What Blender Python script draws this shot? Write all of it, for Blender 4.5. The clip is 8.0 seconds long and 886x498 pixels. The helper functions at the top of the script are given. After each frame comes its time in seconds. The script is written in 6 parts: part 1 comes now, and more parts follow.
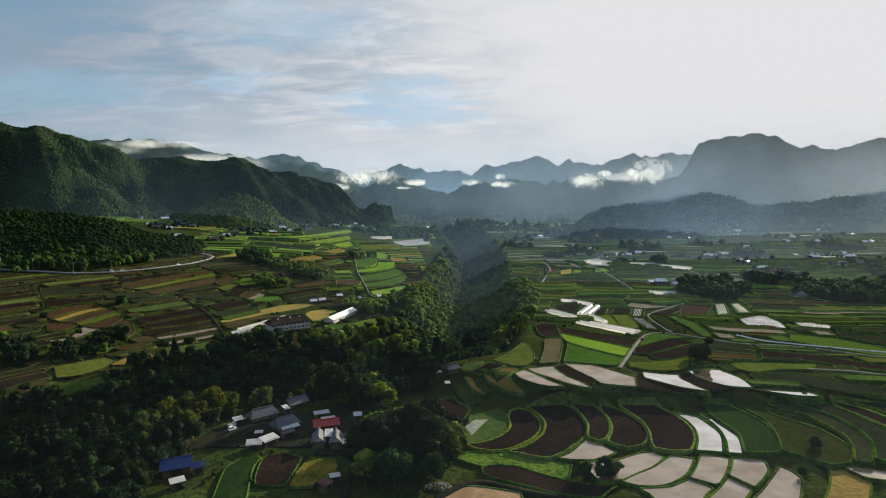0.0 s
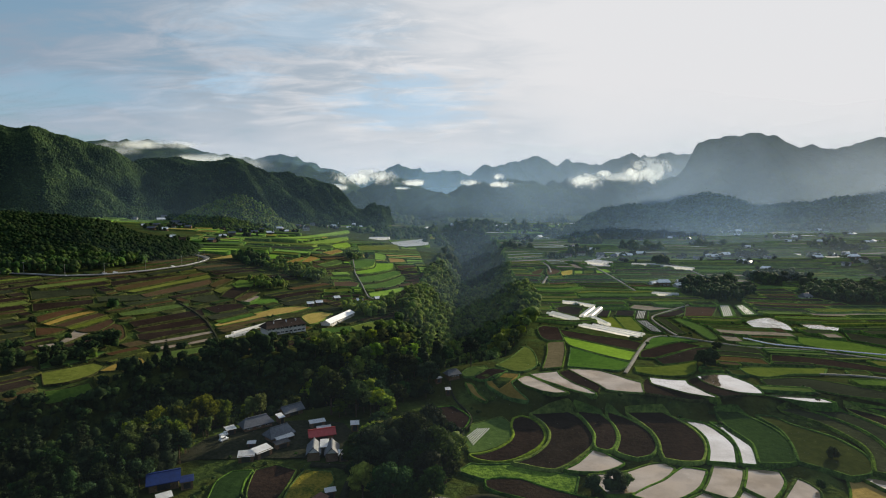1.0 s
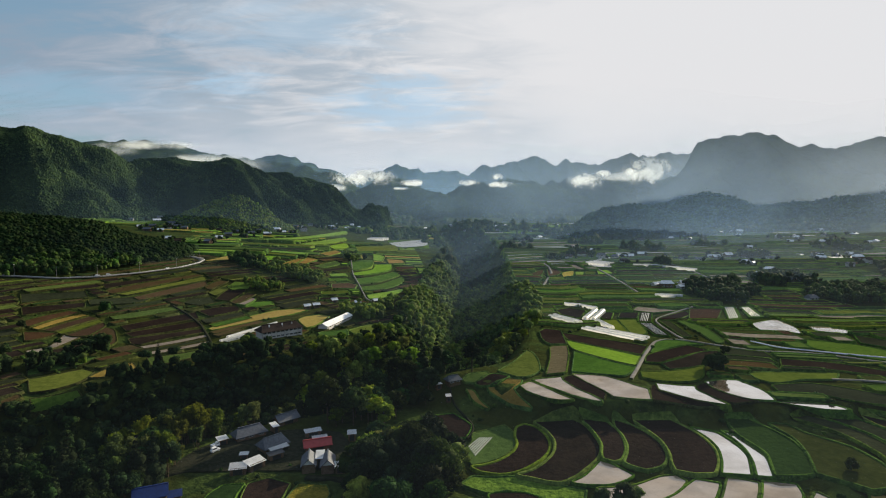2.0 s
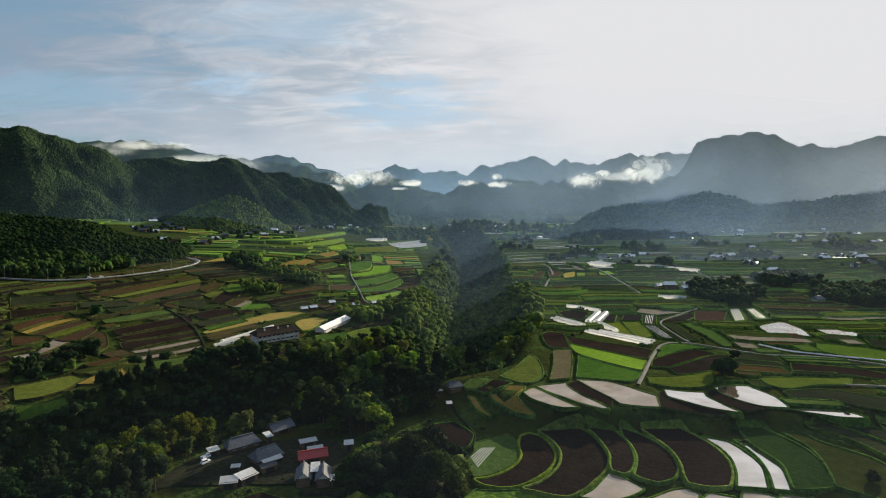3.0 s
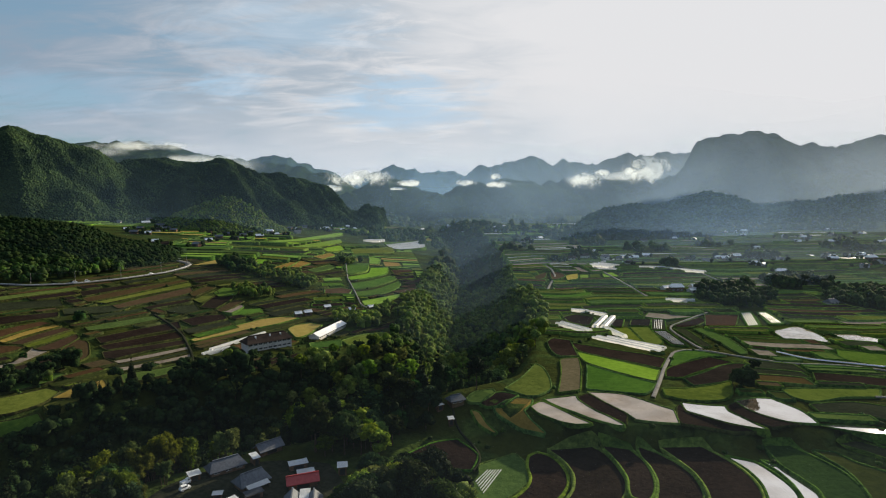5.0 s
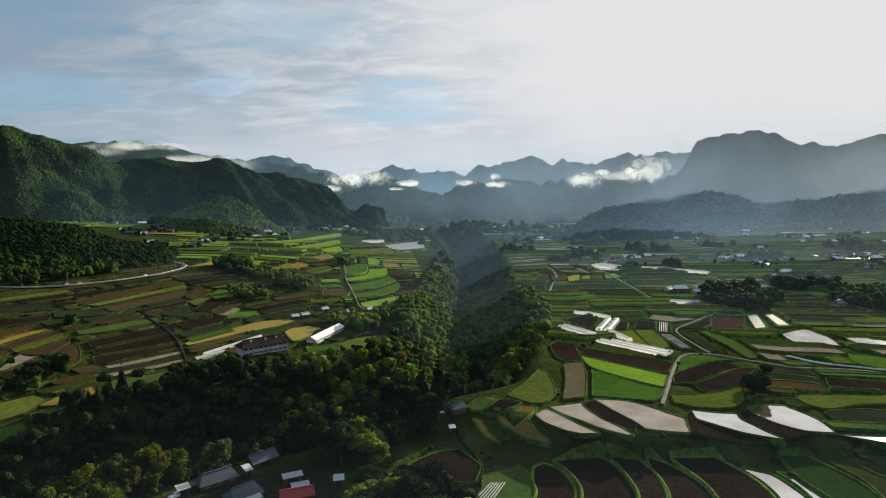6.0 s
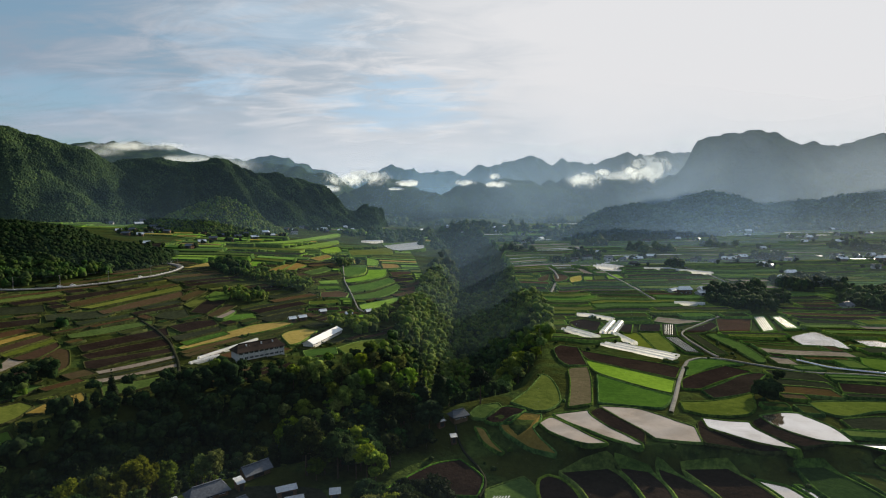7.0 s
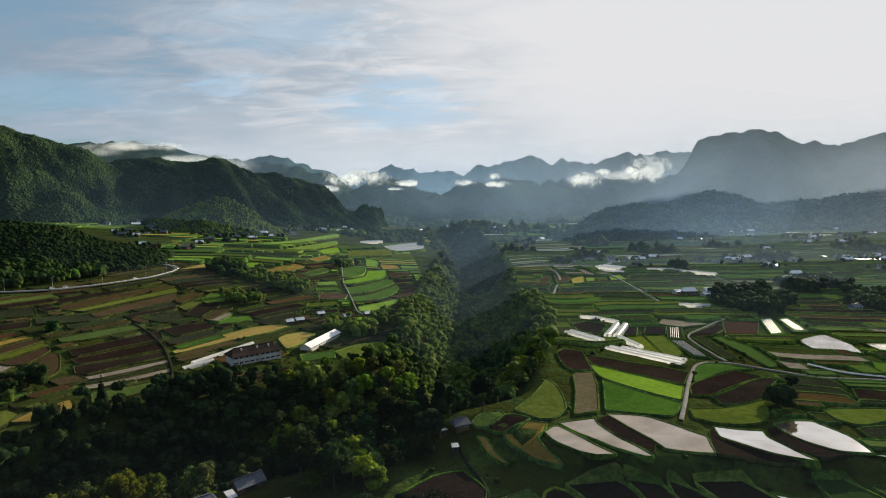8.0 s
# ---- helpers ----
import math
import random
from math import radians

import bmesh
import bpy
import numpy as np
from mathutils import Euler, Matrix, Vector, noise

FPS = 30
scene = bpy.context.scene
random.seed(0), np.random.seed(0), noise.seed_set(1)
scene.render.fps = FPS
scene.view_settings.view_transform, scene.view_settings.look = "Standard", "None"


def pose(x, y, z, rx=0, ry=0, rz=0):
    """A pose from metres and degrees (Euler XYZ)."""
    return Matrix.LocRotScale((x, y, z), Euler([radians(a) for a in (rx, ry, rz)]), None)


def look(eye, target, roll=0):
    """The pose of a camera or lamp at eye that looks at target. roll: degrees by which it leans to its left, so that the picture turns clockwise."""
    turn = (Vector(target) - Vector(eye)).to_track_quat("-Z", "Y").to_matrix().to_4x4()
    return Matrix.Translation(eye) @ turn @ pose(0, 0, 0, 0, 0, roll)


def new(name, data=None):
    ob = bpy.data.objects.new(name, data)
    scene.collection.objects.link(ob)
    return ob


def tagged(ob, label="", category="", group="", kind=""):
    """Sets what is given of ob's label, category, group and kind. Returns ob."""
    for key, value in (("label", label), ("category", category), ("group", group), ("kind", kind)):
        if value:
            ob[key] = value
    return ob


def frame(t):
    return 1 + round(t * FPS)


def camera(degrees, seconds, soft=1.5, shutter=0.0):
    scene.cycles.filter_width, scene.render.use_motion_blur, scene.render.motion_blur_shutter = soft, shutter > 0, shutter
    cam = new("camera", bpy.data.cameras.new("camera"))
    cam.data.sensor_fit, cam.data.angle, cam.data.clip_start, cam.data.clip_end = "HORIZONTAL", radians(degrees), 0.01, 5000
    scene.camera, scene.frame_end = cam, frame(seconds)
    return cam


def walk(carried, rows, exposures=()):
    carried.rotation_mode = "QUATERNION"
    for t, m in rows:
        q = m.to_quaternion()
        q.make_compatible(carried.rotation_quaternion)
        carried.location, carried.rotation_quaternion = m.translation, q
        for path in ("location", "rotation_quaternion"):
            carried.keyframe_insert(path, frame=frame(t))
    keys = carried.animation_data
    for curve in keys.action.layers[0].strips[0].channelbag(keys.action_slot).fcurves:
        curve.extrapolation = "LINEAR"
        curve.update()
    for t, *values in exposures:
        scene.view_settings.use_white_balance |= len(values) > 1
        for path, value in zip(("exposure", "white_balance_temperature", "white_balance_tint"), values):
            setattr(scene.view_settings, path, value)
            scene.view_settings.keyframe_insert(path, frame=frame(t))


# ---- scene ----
cam = camera(76.0, 8.0, soft=1.1)
PATH = [
    (0, 0, 0, 92, 85.5, -0, 0),
    (0.5, -0.34, 4.54, 92.02, 85.514, 0.051, -0.082),
    (1, -0.67, 9.07, 92.05, 85.526, 0.1, -0.16),
    (1.5, -0.99, 13.57, 92.07, 85.538, 0.148, -0.234),
    (2.25, -1.45, 20.3, 92.12, 85.553, 0.215, -0.336),
    (3, -1.88, 26.99, 92.16, 85.566, 0.278, -0.429),
    (3.5, -2.16, 31.43, 92.2, 85.573, 0.318, -0.485),
    (4, -2.42, 35.85, 92.23, 85.579, 0.356, -0.538),
    (4.5, -2.67, 40.25, 92.27, 85.585, 0.391, -0.586),
    (5.25, -3.02, 46.82, 92.33, 85.59, 0.442, -0.65),
    (6, -3.35, 53.36, 92.39, 85.594, 0.488, -0.704),
    (6.5, -3.56, 57.69, 92.43, 85.595, 0.516, -0.735),
    (7, -3.75, 62.01, 92.48, 85.595, 0.542, -0.762),
    (7.5, -3.93, 66.31, 92.53, 85.594, 0.566, -0.784),
    (8, -4.1, 70.59, 92.57, 85.592, 0.589, -0.802),
]
walk(cam, [(t, pose(*p)) for t, *p in PATH], [(0.0, 0.09, 6350, 12), (8.0, 0.09, 6350, 12)])

# ---- world, sun ----
SUN_AZ, SUN_EL = radians(40), radians(17)          # to the right of +y, above the horizon
SUN = Vector((math.sin(SUN_AZ) * math.cos(SUN_EL), math.cos(SUN_AZ) * math.cos(SUN_EL), math.sin(SUN_EL)))
sun = new("sun", bpy.data.lights.new("sun", "SUN"))
sun.data.energy, sun.data.angle, sun.data.color = 7.4, radians(1.0), (1.0, 0.86, 0.60)
sun.matrix_world = look(SUN * 3000, (0, 0, 0))


class Nodes:
    """A short way to write node trees."""

    def __init__(self, tree):
        self.tree = tree
        tree.nodes.clear()

    def add(self, kind, links=()):
        node = self.tree.nodes.new(kind)
        for slot, value in dict(links).items():
            self.give(node, slot, value)
        return node

    def give(self, node, slot, value):
        if isinstance(value, bpy.types.NodeSocket):
            self.tree.links.new(value, node.inputs[slot])
        else:
            node.inputs[slot].default_value = value

    def math(self, op, a, b=0.0):
        node = self.tree.nodes.new("ShaderNodeMath")
        node.operation = op
        self.give(node, 0, a)
        self.give(node, 1, b)
        return node.outputs[0]

    def vector(self, op, a, b):
        node = self.tree.nodes.new("ShaderNodeVectorMath")
        node.operation = op
        self.give(node, 0, a)
        self.give(node, 3 if op == "SCALE" else 1, b)
        return node.outputs["Value" if op == "DOT_PRODUCT" else "Vector"]

    def range(self, value, a, b, c=0.0, d=1.0):
        node = self.add("ShaderNodeMapRange", {0: value, 1: a, 2: b, 3: c, 4: d})
        node.interpolation_type = "SMOOTHSTEP"
        return node.outputs[0]

    def mix(self, f, a, b):
        node = self.tree.nodes.new("ShaderNodeMix")
        node.data_type = "RGBA"
        for slot, value in ((0, f), (6, a), (7, b)):
            self.give(node, slot, value)
        return node.outputs[2]

    def noise(self, place, scale, detail=4.0, rough=0.55, warp=0.0):
        return self.add("ShaderNodeTexNoise", {"Vector": place, "Scale": scale, "Detail": detail, "Roughness": rough, "Distortion": warp}).outputs["Fac"]


def rgb(r, g, b):
    return (r, g, b, 1.0)


world = bpy.data.worlds.new("world")
scene.world = world
world.use_nodes = True
n = Nodes(world.node_tree)
ray = n.add("ShaderNodeTexCoord").outputs["Generated"]
up = n.add("ShaderNodeSeparateXYZ", {0: ray}).outputs[2]
air = n.add("ShaderNodeTexSky")
air.sky_type, air.sun_disc, air.sun_elevation, air.sun_rotation = "NISHITA", False, SUN_EL, SUN_AZ
air.altitude, air.air_density, air.dust_density = 400.0, 1.2, 1.5
toward = n.vector("DOT_PRODUCT", ray, SUN)
lift = n.math("ADD", n.math("ABSOLUTE", up), 0.16)
plane = n.vector("SCALE", ray, n.math("DIVIDE", 0.5, lift))
streak = n.add("ShaderNodeMapping", {"Vector": plane, "Scale": (0.8, 1.5, 1.0), "Rotation": (0, 0, radians(-12))}).outputs[0]
broad = n.noise(streak, 2.2, 5.0, 0.55, 0.5)
fine = n.noise(streak, 7.0, 6.0, 0.6, 0.8)
ragged = n.math("ADD", toward, n.math("MULTIPLY", n.math("SUBTRACT", n.math("ADD", n.math("MULTIPLY", fine, 0.4), n.math("MULTIPLY", broad, 0.6)), 0.5), 0.55))
glow = n.range(ragged, 0.25, 0.86)
white = n.mix(glow, rgb(0.255, 0.325, 0.405), rgb(0.732, 0.732, 0.722))
low = n.range(up, 0.22, 0.02)
white = n.mix(n.math("MULTIPLY", low, 0.75), white, n.mix(glow, rgb(0.54, 0.59, 0.63), rgb(0.732, 0.728, 0.715)))
cover = n.range(n.math("ADD", n.math("ADD", n.math("MULTIPLY", fine, 0.35), n.math("MULTIPLY", broad, 0.85)), n.math("MULTIPLY", glow, 0.30)), 0.44, 0.68)
cover = n.math("MAXIMUM", cover, n.range(up, 0.09, 0.0))
blue = n.vector("MULTIPLY", air.outputs[0], (0.075, 0.083, 0.090))
blue = n.mix(0.45, blue, rgb(0.27, 0.43, 0.55))
sky = n.mix(cover, blue, n.mix(n.math("MAXIMUM", n.range(fine, 0.35, 0.7), n.math("MAXIMUM", n.range(ragged, 0.6, 0.92), n.range(up, 0.2, 0.06))), n.mix(0.55, white, rgb(0.25, 0.35, 0.43)), white))
ax, ay, az = [n.add("ShaderNodeSeparateXYZ", {0: ray}).outputs[k] for k in range(3)]
across, aloft = n.math("DIVIDE", ax, n.math("MAXIMUM", ay, 0.05)), n.math("DIVIDE", az, n.math("MAXIMUM", ay, 0.05))
torn = n.math("MULTIPLY", n.math("SUBTRACT", n.noise(streak, 6.0, 7.0, 0.62, 1.2), 0.5), 2.6)
for u0, v0, du, dv, deep in ((-0.06, 0.178, 0.17, 0.055, 0.62), (-0.35, 0.208, 0.09, 0.035, 0.55), (-0.27, 0.305, 0.22, 0.06, 0.35), (-0.62, 0.20, 0.30, 0.05, 0.25)):   # thin places in the cloud
    off = n.math("SQRT", n.math("ADD", n.math("POWER", n.math("DIVIDE", n.math("SUBTRACT", across, u0), du), 2.0), n.math("POWER", n.math("DIVIDE", n.math("SUBTRACT", aloft, v0), dv), 2.0)))
    thin = n.math("MULTIPLY", n.math("MULTIPLY", n.range(n.math("ADD", off, torn), 1.1, 0.1), deep), n.range(ay, 0.1, 0.3))
    sky = n.mix(thin, sky, rgb(0.40, 0.60, 0.76))
heavy = n.range(toward, 0.25, -0.45)                 # the cloud deck thickens away from the sun
sky = n.mix(n.math("MULTIPLY", heavy, 0.75), sky, rgb(0.22, 0.28, 0.38))
sky = n.mix(n.range(up, 0.0, -0.08), sky, rgb(0.05, 0.06, 0.06))
bg = n.add("ShaderNodeBackground", {0: sky, 1: 1.0})
n.add("ShaderNodeOutputWorld", {0: bg.outputs[0]})

# ---- materials ----
MAT = {}


def material(name):
    m = bpy.data.materials.new(name)
    m.use_nodes = True
    MAT[name] = m
    return m, Nodes(m.node_tree)


def surface(name, dark, light, size, rough=0.85, bump=0.3, relief=None, spread=0.0, metal=0.0, island=False, wide=None, rows=None, spec=0.0, translucent=0.0):
    """A worn surface: two tones mixed by noise at two scales (metres), relief, and some variation from thing to thing."""
    m, n = material(name)
    place = n.add("ShaderNodeNewGeometry")
    at = place.outputs["Position"]
    grain, patch = n.noise(at, 1.0 / size, 6.0, 0.65), n.noise(at, 0.13 / size, 3.0, 0.5)
    f = n.range(n.math("ADD", n.math("MULTIPLY", grain, 0.6), n.math("MULTIPLY", patch, 0.4)), 0.36, 0.64)
    colour = n.mix(f, rgb(*dark), rgb(*light))
    if wide:
        stand = n.range(n.noise(at, 1.0 / wide[0], 3.0, 0.5), 0.42, 0.58)
        colour = n.mix(n.math("MULTIPLY", stand, wide[1]), colour, rgb(*wide[2]))
    if rows:
        turn = n.add("ShaderNodeMapping", {"Vector": at, "Rotation": (0, 0, radians(rows[1]))}).outputs[0]
        wave = n.add("ShaderNodeTexWave", {"Vector": turn, "Scale": 1.0 / rows[0], "Distortion": 1.2, "Detail": 2.0, "Detail Scale": 0.6}).outputs["Fac"]
        colour = n.mix(n.math("MULTIPLY", wave, rows[2]), colour, rgb(*rows[3]))
    if spread:
        r = place.outputs["Random Per Island"] if island else n.add("ShaderNodeObjectInfo").outputs["Random"]
        colour = n.add("ShaderNodeHueSaturation", {"Color": colour, "Hue": n.range(r, 0, 1, 0.5 - 0.045 * spread, 0.5 + 0.035 * spread),
                       "Saturation": n.range(n.math("FRACT", n.math("MULTIPLY", r, 7.3)), 0, 1, 1 - 0.25 * spread, 1 + 0.15 * spread),
                       "Value": n.range(n.math("FRACT", n.math("MULTIPLY", r, 3.7)), 0, 1, 1 - 0.4 * spread, 1 + 0.4 * spread)}).outputs[0]
    bsdf = n.add("ShaderNodeBsdfPrincipled", {"Base Color": colour, "Roughness": rough, "Metallic": metal, "Specular IOR Level": spec})
    if bump:
        height = n.noise(at, 1.0 / (relief or size), 5.0, 0.6)
        n.tree.links.new(n.add("ShaderNodeBump", {"Strength": bump, "Distance": (relief or size) * 0.5, "Height": height}).outputs[0], bsdf.inputs["Normal"])
    out = bsdf.outputs[0]
    if translucent:
        glow = n.add("ShaderNodeBsdfTranslucent", {"Color": colour})
        out = n.add("ShaderNodeMixShader", {0: translucent, 1: out, 2: glow.outputs[0]}).outputs[0]
    n.add("ShaderNodeOutputMaterial", {0: out})
    return m


surface("grass", (0.017, 0.030, 0.009), (0.054, 0.080, 0.019), 2.5, wide=(22.0, 0.75, (0.030, 0.034, 0.007)), bump=0.8, translucent=0.04)
surface("bank", (0.0182, 0.0442, 0.011), (0.091, 0.163, 0.028), 1.6, bump=0.9, spread=0.4, translucent=0.04)
# brighter copy of bank: sunlight on bunds and edges put into the colour
surface("bank_sunlit", (0.045, 0.09, 0.015), (0.15, 0.24, 0.035), 1.6, bump=0.8, spread=0.4, translucent=0.1)
# olive bank grass, darkened for the cloud shade over the hillside
surface("bank_olive_shade", (0.0161, 0.0196, 0.008), (0.0598, 0.0713, 0.02), 1.6, bump=0.9, spread=0.4, translucent=0.04)
surface("soil", (0.0125, 0.0095, 0.0075), (0.028, 0.0205, 0.0155), 1.6, rough=0.95, bump=0.4, spread=0.35, rows=(1.4, 60, 0.35, (0.008, 0.005, 0.0035)))
surface("pink", (0.042, 0.027, 0.014), (0.073, 0.048, 0.024), 2.0, rough=0.95, bump=0.6, spread=0.5, wide=(9.0, 0.45, (0.050, 0.040, 0.012)), rows=(1.6, 25, 0.3, (0.06, 0.036, 0.02)))
surface("pale", (0.15, 0.125, 0.10), (0.26, 0.23, 0.19), 3.0, rough=0.6, bump=0.3, spread=0.3, rows=(2.0, 35, 0.25, (0.17, 0.15, 0.11)))
surface("mud", (0.22, 0.15, 0.085), (0.33, 0.235, 0.14), 4.0, rough=0.45, bump=0.3)
surface("rice", (0.060, 0.125, 0.020), (0.105, 0.190, 0.034), 2.0, bump=0.35, spread=0.3, rows=(0.9, 75, 0.4, (0.03, 0.075, 0.012)), translucent=0.25)
surface("lime", (0.149, 0.276, 0.034), (0.241, 0.402, 0.055), 2.5, bump=0.3, spread=0.3, rows=(1.1, 15, 0.25, (0.07, 0.14, 0.02)), translucent=0.25)
surface("green", (0.048, 0.098, 0.019), (0.096, 0.165, 0.032), 2.0, bump=0.3, spread=0.35, rows=(1.3, 40, 0.3, (0.035, 0.06, 0.018)), translucent=0.2)
surface("olive", (0.066, 0.094, 0.014), (0.118, 0.150, 0.026), 3.0, bump=0.3, spread=0.35, rows=(1.4, 50, 0.25, (0.06, 0.065, 0.02)), translucent=0.15)
surface("dark", (0.014, 0.0182, 0.01), (0.0308, 0.0392, 0.02), 2.0, bump=0.35, spread=0.4, rows=(1.5, 70, 0.35, (0.02, 0.022, 0.012)))
surface("straw", (0.19, 0.128, 0.036), (0.28, 0.195, 0.06), 2.5, bump=0.6, spread=0.25, rows=(1.4, 55, 0.3, (0.15, 0.10, 0.025)), translucent=0.1)
surface("barley", (0.27, 0.215, 0.045), (0.38, 0.3, 0.075), 3.0, bump=0.6, spread=0.25, rows=(1.6, 57, 0.2, (0.19, 0.17, 0.03)), translucent=0.15)
surface("lush", (0.045, 0.115, 0.012), (0.085, 0.185, 0.02), 2.2, bump=0.3, spread=0.1, rows=(0.9, 66, 0.45, (0.03, 0.08, 0.01)), translucent=0.25)
surface("deep", (0.013, 0.029, 0.008), (0.026, 0.052, 0.014), 2.2, bump=0.35, rows=(1.0, 80, 0.35, (0.014, 0.03, 0.008)), translucent=0.1)
surface("moss", (0.022, 0.031, 0.008), (0.041, 0.052, 0.014), 4.0, bump=0.25, rows=(1.2, 65, 0.25, (0.03, 0.034, 0.01)), translucent=0.1)
surface("fallow", (0.085, 0.072, 0.040), (0.135, 0.112, 0.070), 2.5, rough=0.95, bump=0.3, rows=(1.6, 100, 0.3, (0.05, 0.055, 0.02)))
surface("weeds", (0.05, 0.075, 0.012), (0.24, 0.19, 0.03), 1.1, bump=1.0, relief=0.6, translucent=0.15)
surface("leaf", (0.008, 0.019, 0.008), (0.030, 0.059, 0.015), 1.8, rough=0.7, bump=0.9, relief=0.8, spread=1.0, spec=0.02, translucent=0.3)
surface("leaf_bright", (0.055, 0.0935, 0.014), (0.171, 0.248, 0.032), 1.5, rough=0.65, bump=0.8, relief=0.7, spread=0.7, spec=0.02, translucent=0.35)
surface("leaf_bamboo", (0.044, 0.066, 0.011), (0.130, 0.172, 0.024), 1.5, rough=0.65, bump=0.8, relief=0.7, spread=0.7, spec=0.02, translucent=0.35)
surface("needle", (0.007, 0.016, 0.007), (0.020, 0.037, 0.013), 1.2, rough=0.8, bump=0.9, relief=0.6, spread=0.6, spec=0.02, translucent=0.15)
surface("canopy", (0.0132, 0.033, 0.012), (0.0682, 0.127, 0.024), 3.0, rough=0.75, bump=0.9, relief=1.5, wide=(70.0, 0.55, (0.015, 0.034, 0.010)), spread=0.5, island=True, spec=0.02, translucent=0.3)
# yellow-green copy of canopy with sunlight put into its colour
surface("canopy_sunlit", (0.062, 0.112, 0.018), (0.175, 0.255, 0.04), 3.0, rough=0.7, bump=0.9, relief=1.5, spread=0.45, island=True, spec=0.02, translucent=0.48)
# hill woods, with the pale bluish cast of haze mixed into the leaf colour
surface("canopy_hill_haze", (0.026, 0.054, 0.032), (0.105, 0.165, 0.058), 3.0, rough=0.75, bump=0.9, relief=1.5, wide=(60.0, 0.65, (0.018, 0.036, 0.022)), spread=0.2, island=True, translucent=0.42)
# darker copy of canopy, the shade over the woods put into its colour
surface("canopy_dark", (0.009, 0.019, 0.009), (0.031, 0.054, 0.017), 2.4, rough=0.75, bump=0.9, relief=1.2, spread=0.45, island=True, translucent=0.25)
surface("mountain", (0.008, 0.020, 0.012), (0.036, 0.058, 0.022), 30.0, wide=(160.0, 0.5, (0.010, 0.020, 0.014)), bump=1.0, relief=20.0)
surface("bark", (0.05, 0.035, 0.022), (0.11, 0.085, 0.06), 0.4)
surface("road", (0.17, 0.162, 0.145), (0.28, 0.268, 0.24), 2.0, rough=0.75, bump=0.2)
surface("asphalt_pale", (0.10, 0.10, 0.10), (0.17, 0.168, 0.16), 1.5, rough=0.8, bump=0.2)
surface("yard", (0.012, 0.016, 0.009), (0.032, 0.033, 0.022), 1.5, rough=0.95, bump=0.5)
surface("tile", (0.062, 0.072, 0.092), (0.115, 0.13, 0.155), 0.8, rough=0.6, bump=0.3, spread=0.25, rows=(0.6, 0, 0.25, (0.06, 0.06, 0.065)), spec=0.2)
surface("tile_dark", (0.026, 0.020, 0.017), (0.05, 0.038, 0.032), 0.8, rough=0.5, bump=0.3, spread=0.2)
surface("metal_white", (0.68, 0.70, 0.73), (0.84, 0.855, 0.87), 1.2, rough=0.5, bump=0.1, spread=0.12, spec=0.25)
surface("metal_red", (0.26, 0.022, 0.025), (0.36, 0.04, 0.04), 1.0, rough=0.4, bump=0.1, spec=0.5)
surface("metal_blue", (0.006, 0.022, 0.13), (0.01, 0.038, 0.2), 1.0, rough=0.4, bump=0.1, spec=0.5)
surface("metal_rust", (0.13, 0.06, 0.04), (0.24, 0.12, 0.08), 0.7, rough=0.7, bump=0.2, spec=0.5)
surface("plaster", (0.42, 0.415, 0.40), (0.60, 0.59, 0.57), 1.0, rough=0.9, bump=0.15, spread=0.12)
surface("plaster_white", (0.66, 0.66, 0.65), (0.82, 0.82, 0.80), 1.0, rough=0.9, bump=0.1)
surface("wood", (0.10, 0.065, 0.04), (0.20, 0.14, 0.09), 0.5, rough=0.8, bump=0.3, spread=0.3)
surface("stone", (0.16, 0.155, 0.145), (0.32, 0.31, 0.29), 0.5, rough=0.9, bump=0.5)
surface("plastic_film", (0.56, 0.58, 0.60), (0.72, 0.73, 0.74), 3.0, rough=0.3, bump=0.15, spread=0.06, translucent=0.45, spec=0.5)
surface("dark_gap", (0.012, 0.013, 0.015), (0.03, 0.03, 0.032), 0.6, rough=0.3, bump=0.0, spec=0.5)


def water_material(name, low, high):
    m, n = material(name)
    at = n.add("ShaderNodeNewGeometry").outputs["Position"]
    murk = n.mix(n.range(n.noise(at, 0.11, 4.0), 0.35, 0.65), rgb(0.18, 0.14, 0.098), rgb(0.27, 0.215, 0.16))
    body = n.add("ShaderNodeBsdfDiffuse", {"Color": murk})
    ripple = n.add("ShaderNodeBump", {"Strength": 0.05, "Distance": 0.05, "Height": n.noise(at, 1.6, 3.0)}).outputs[0]
    skin = n.add("ShaderNodeBsdfGlossy", {"Color": rgb(0.95, 0.94, 0.92), "Roughness": 0.04, "Normal": ripple})
    mixed = n.add("ShaderNodeMixShader", {0: n.range(n.noise(at, 0.05, 3.0), 0.3, 0.7, low, high), 1: body.outputs[0], 2: skin.outputs[0]})
    n.add("ShaderNodeOutputMaterial", {0: mixed.outputs[0]})


def glass_material():
    m, n = material("glass")
    body = n.add("ShaderNodeBsdfPrincipled", {"Base Color": rgb(0.03, 0.035, 0.04), "Roughness": 0.08, "Specular IOR Level": 0.7})
    n.add("ShaderNodeOutputMaterial", {0: body.outputs[0]})


def mist_material(name, thick, ragged, size):
    """Thin cloud: droplets that scatter the light, ragged by noise, fading to its edges (Generated coordinates)."""
    m, n = material(name)
    co = n.add("ShaderNodeTexCoord")
    u, v, w = [n.add("ShaderNodeSeparateXYZ", {0: co.outputs["Generated"]}).outputs[k] for k in range(3)]
    at = n.add("ShaderNodeNewGeometry").outputs["Position"]
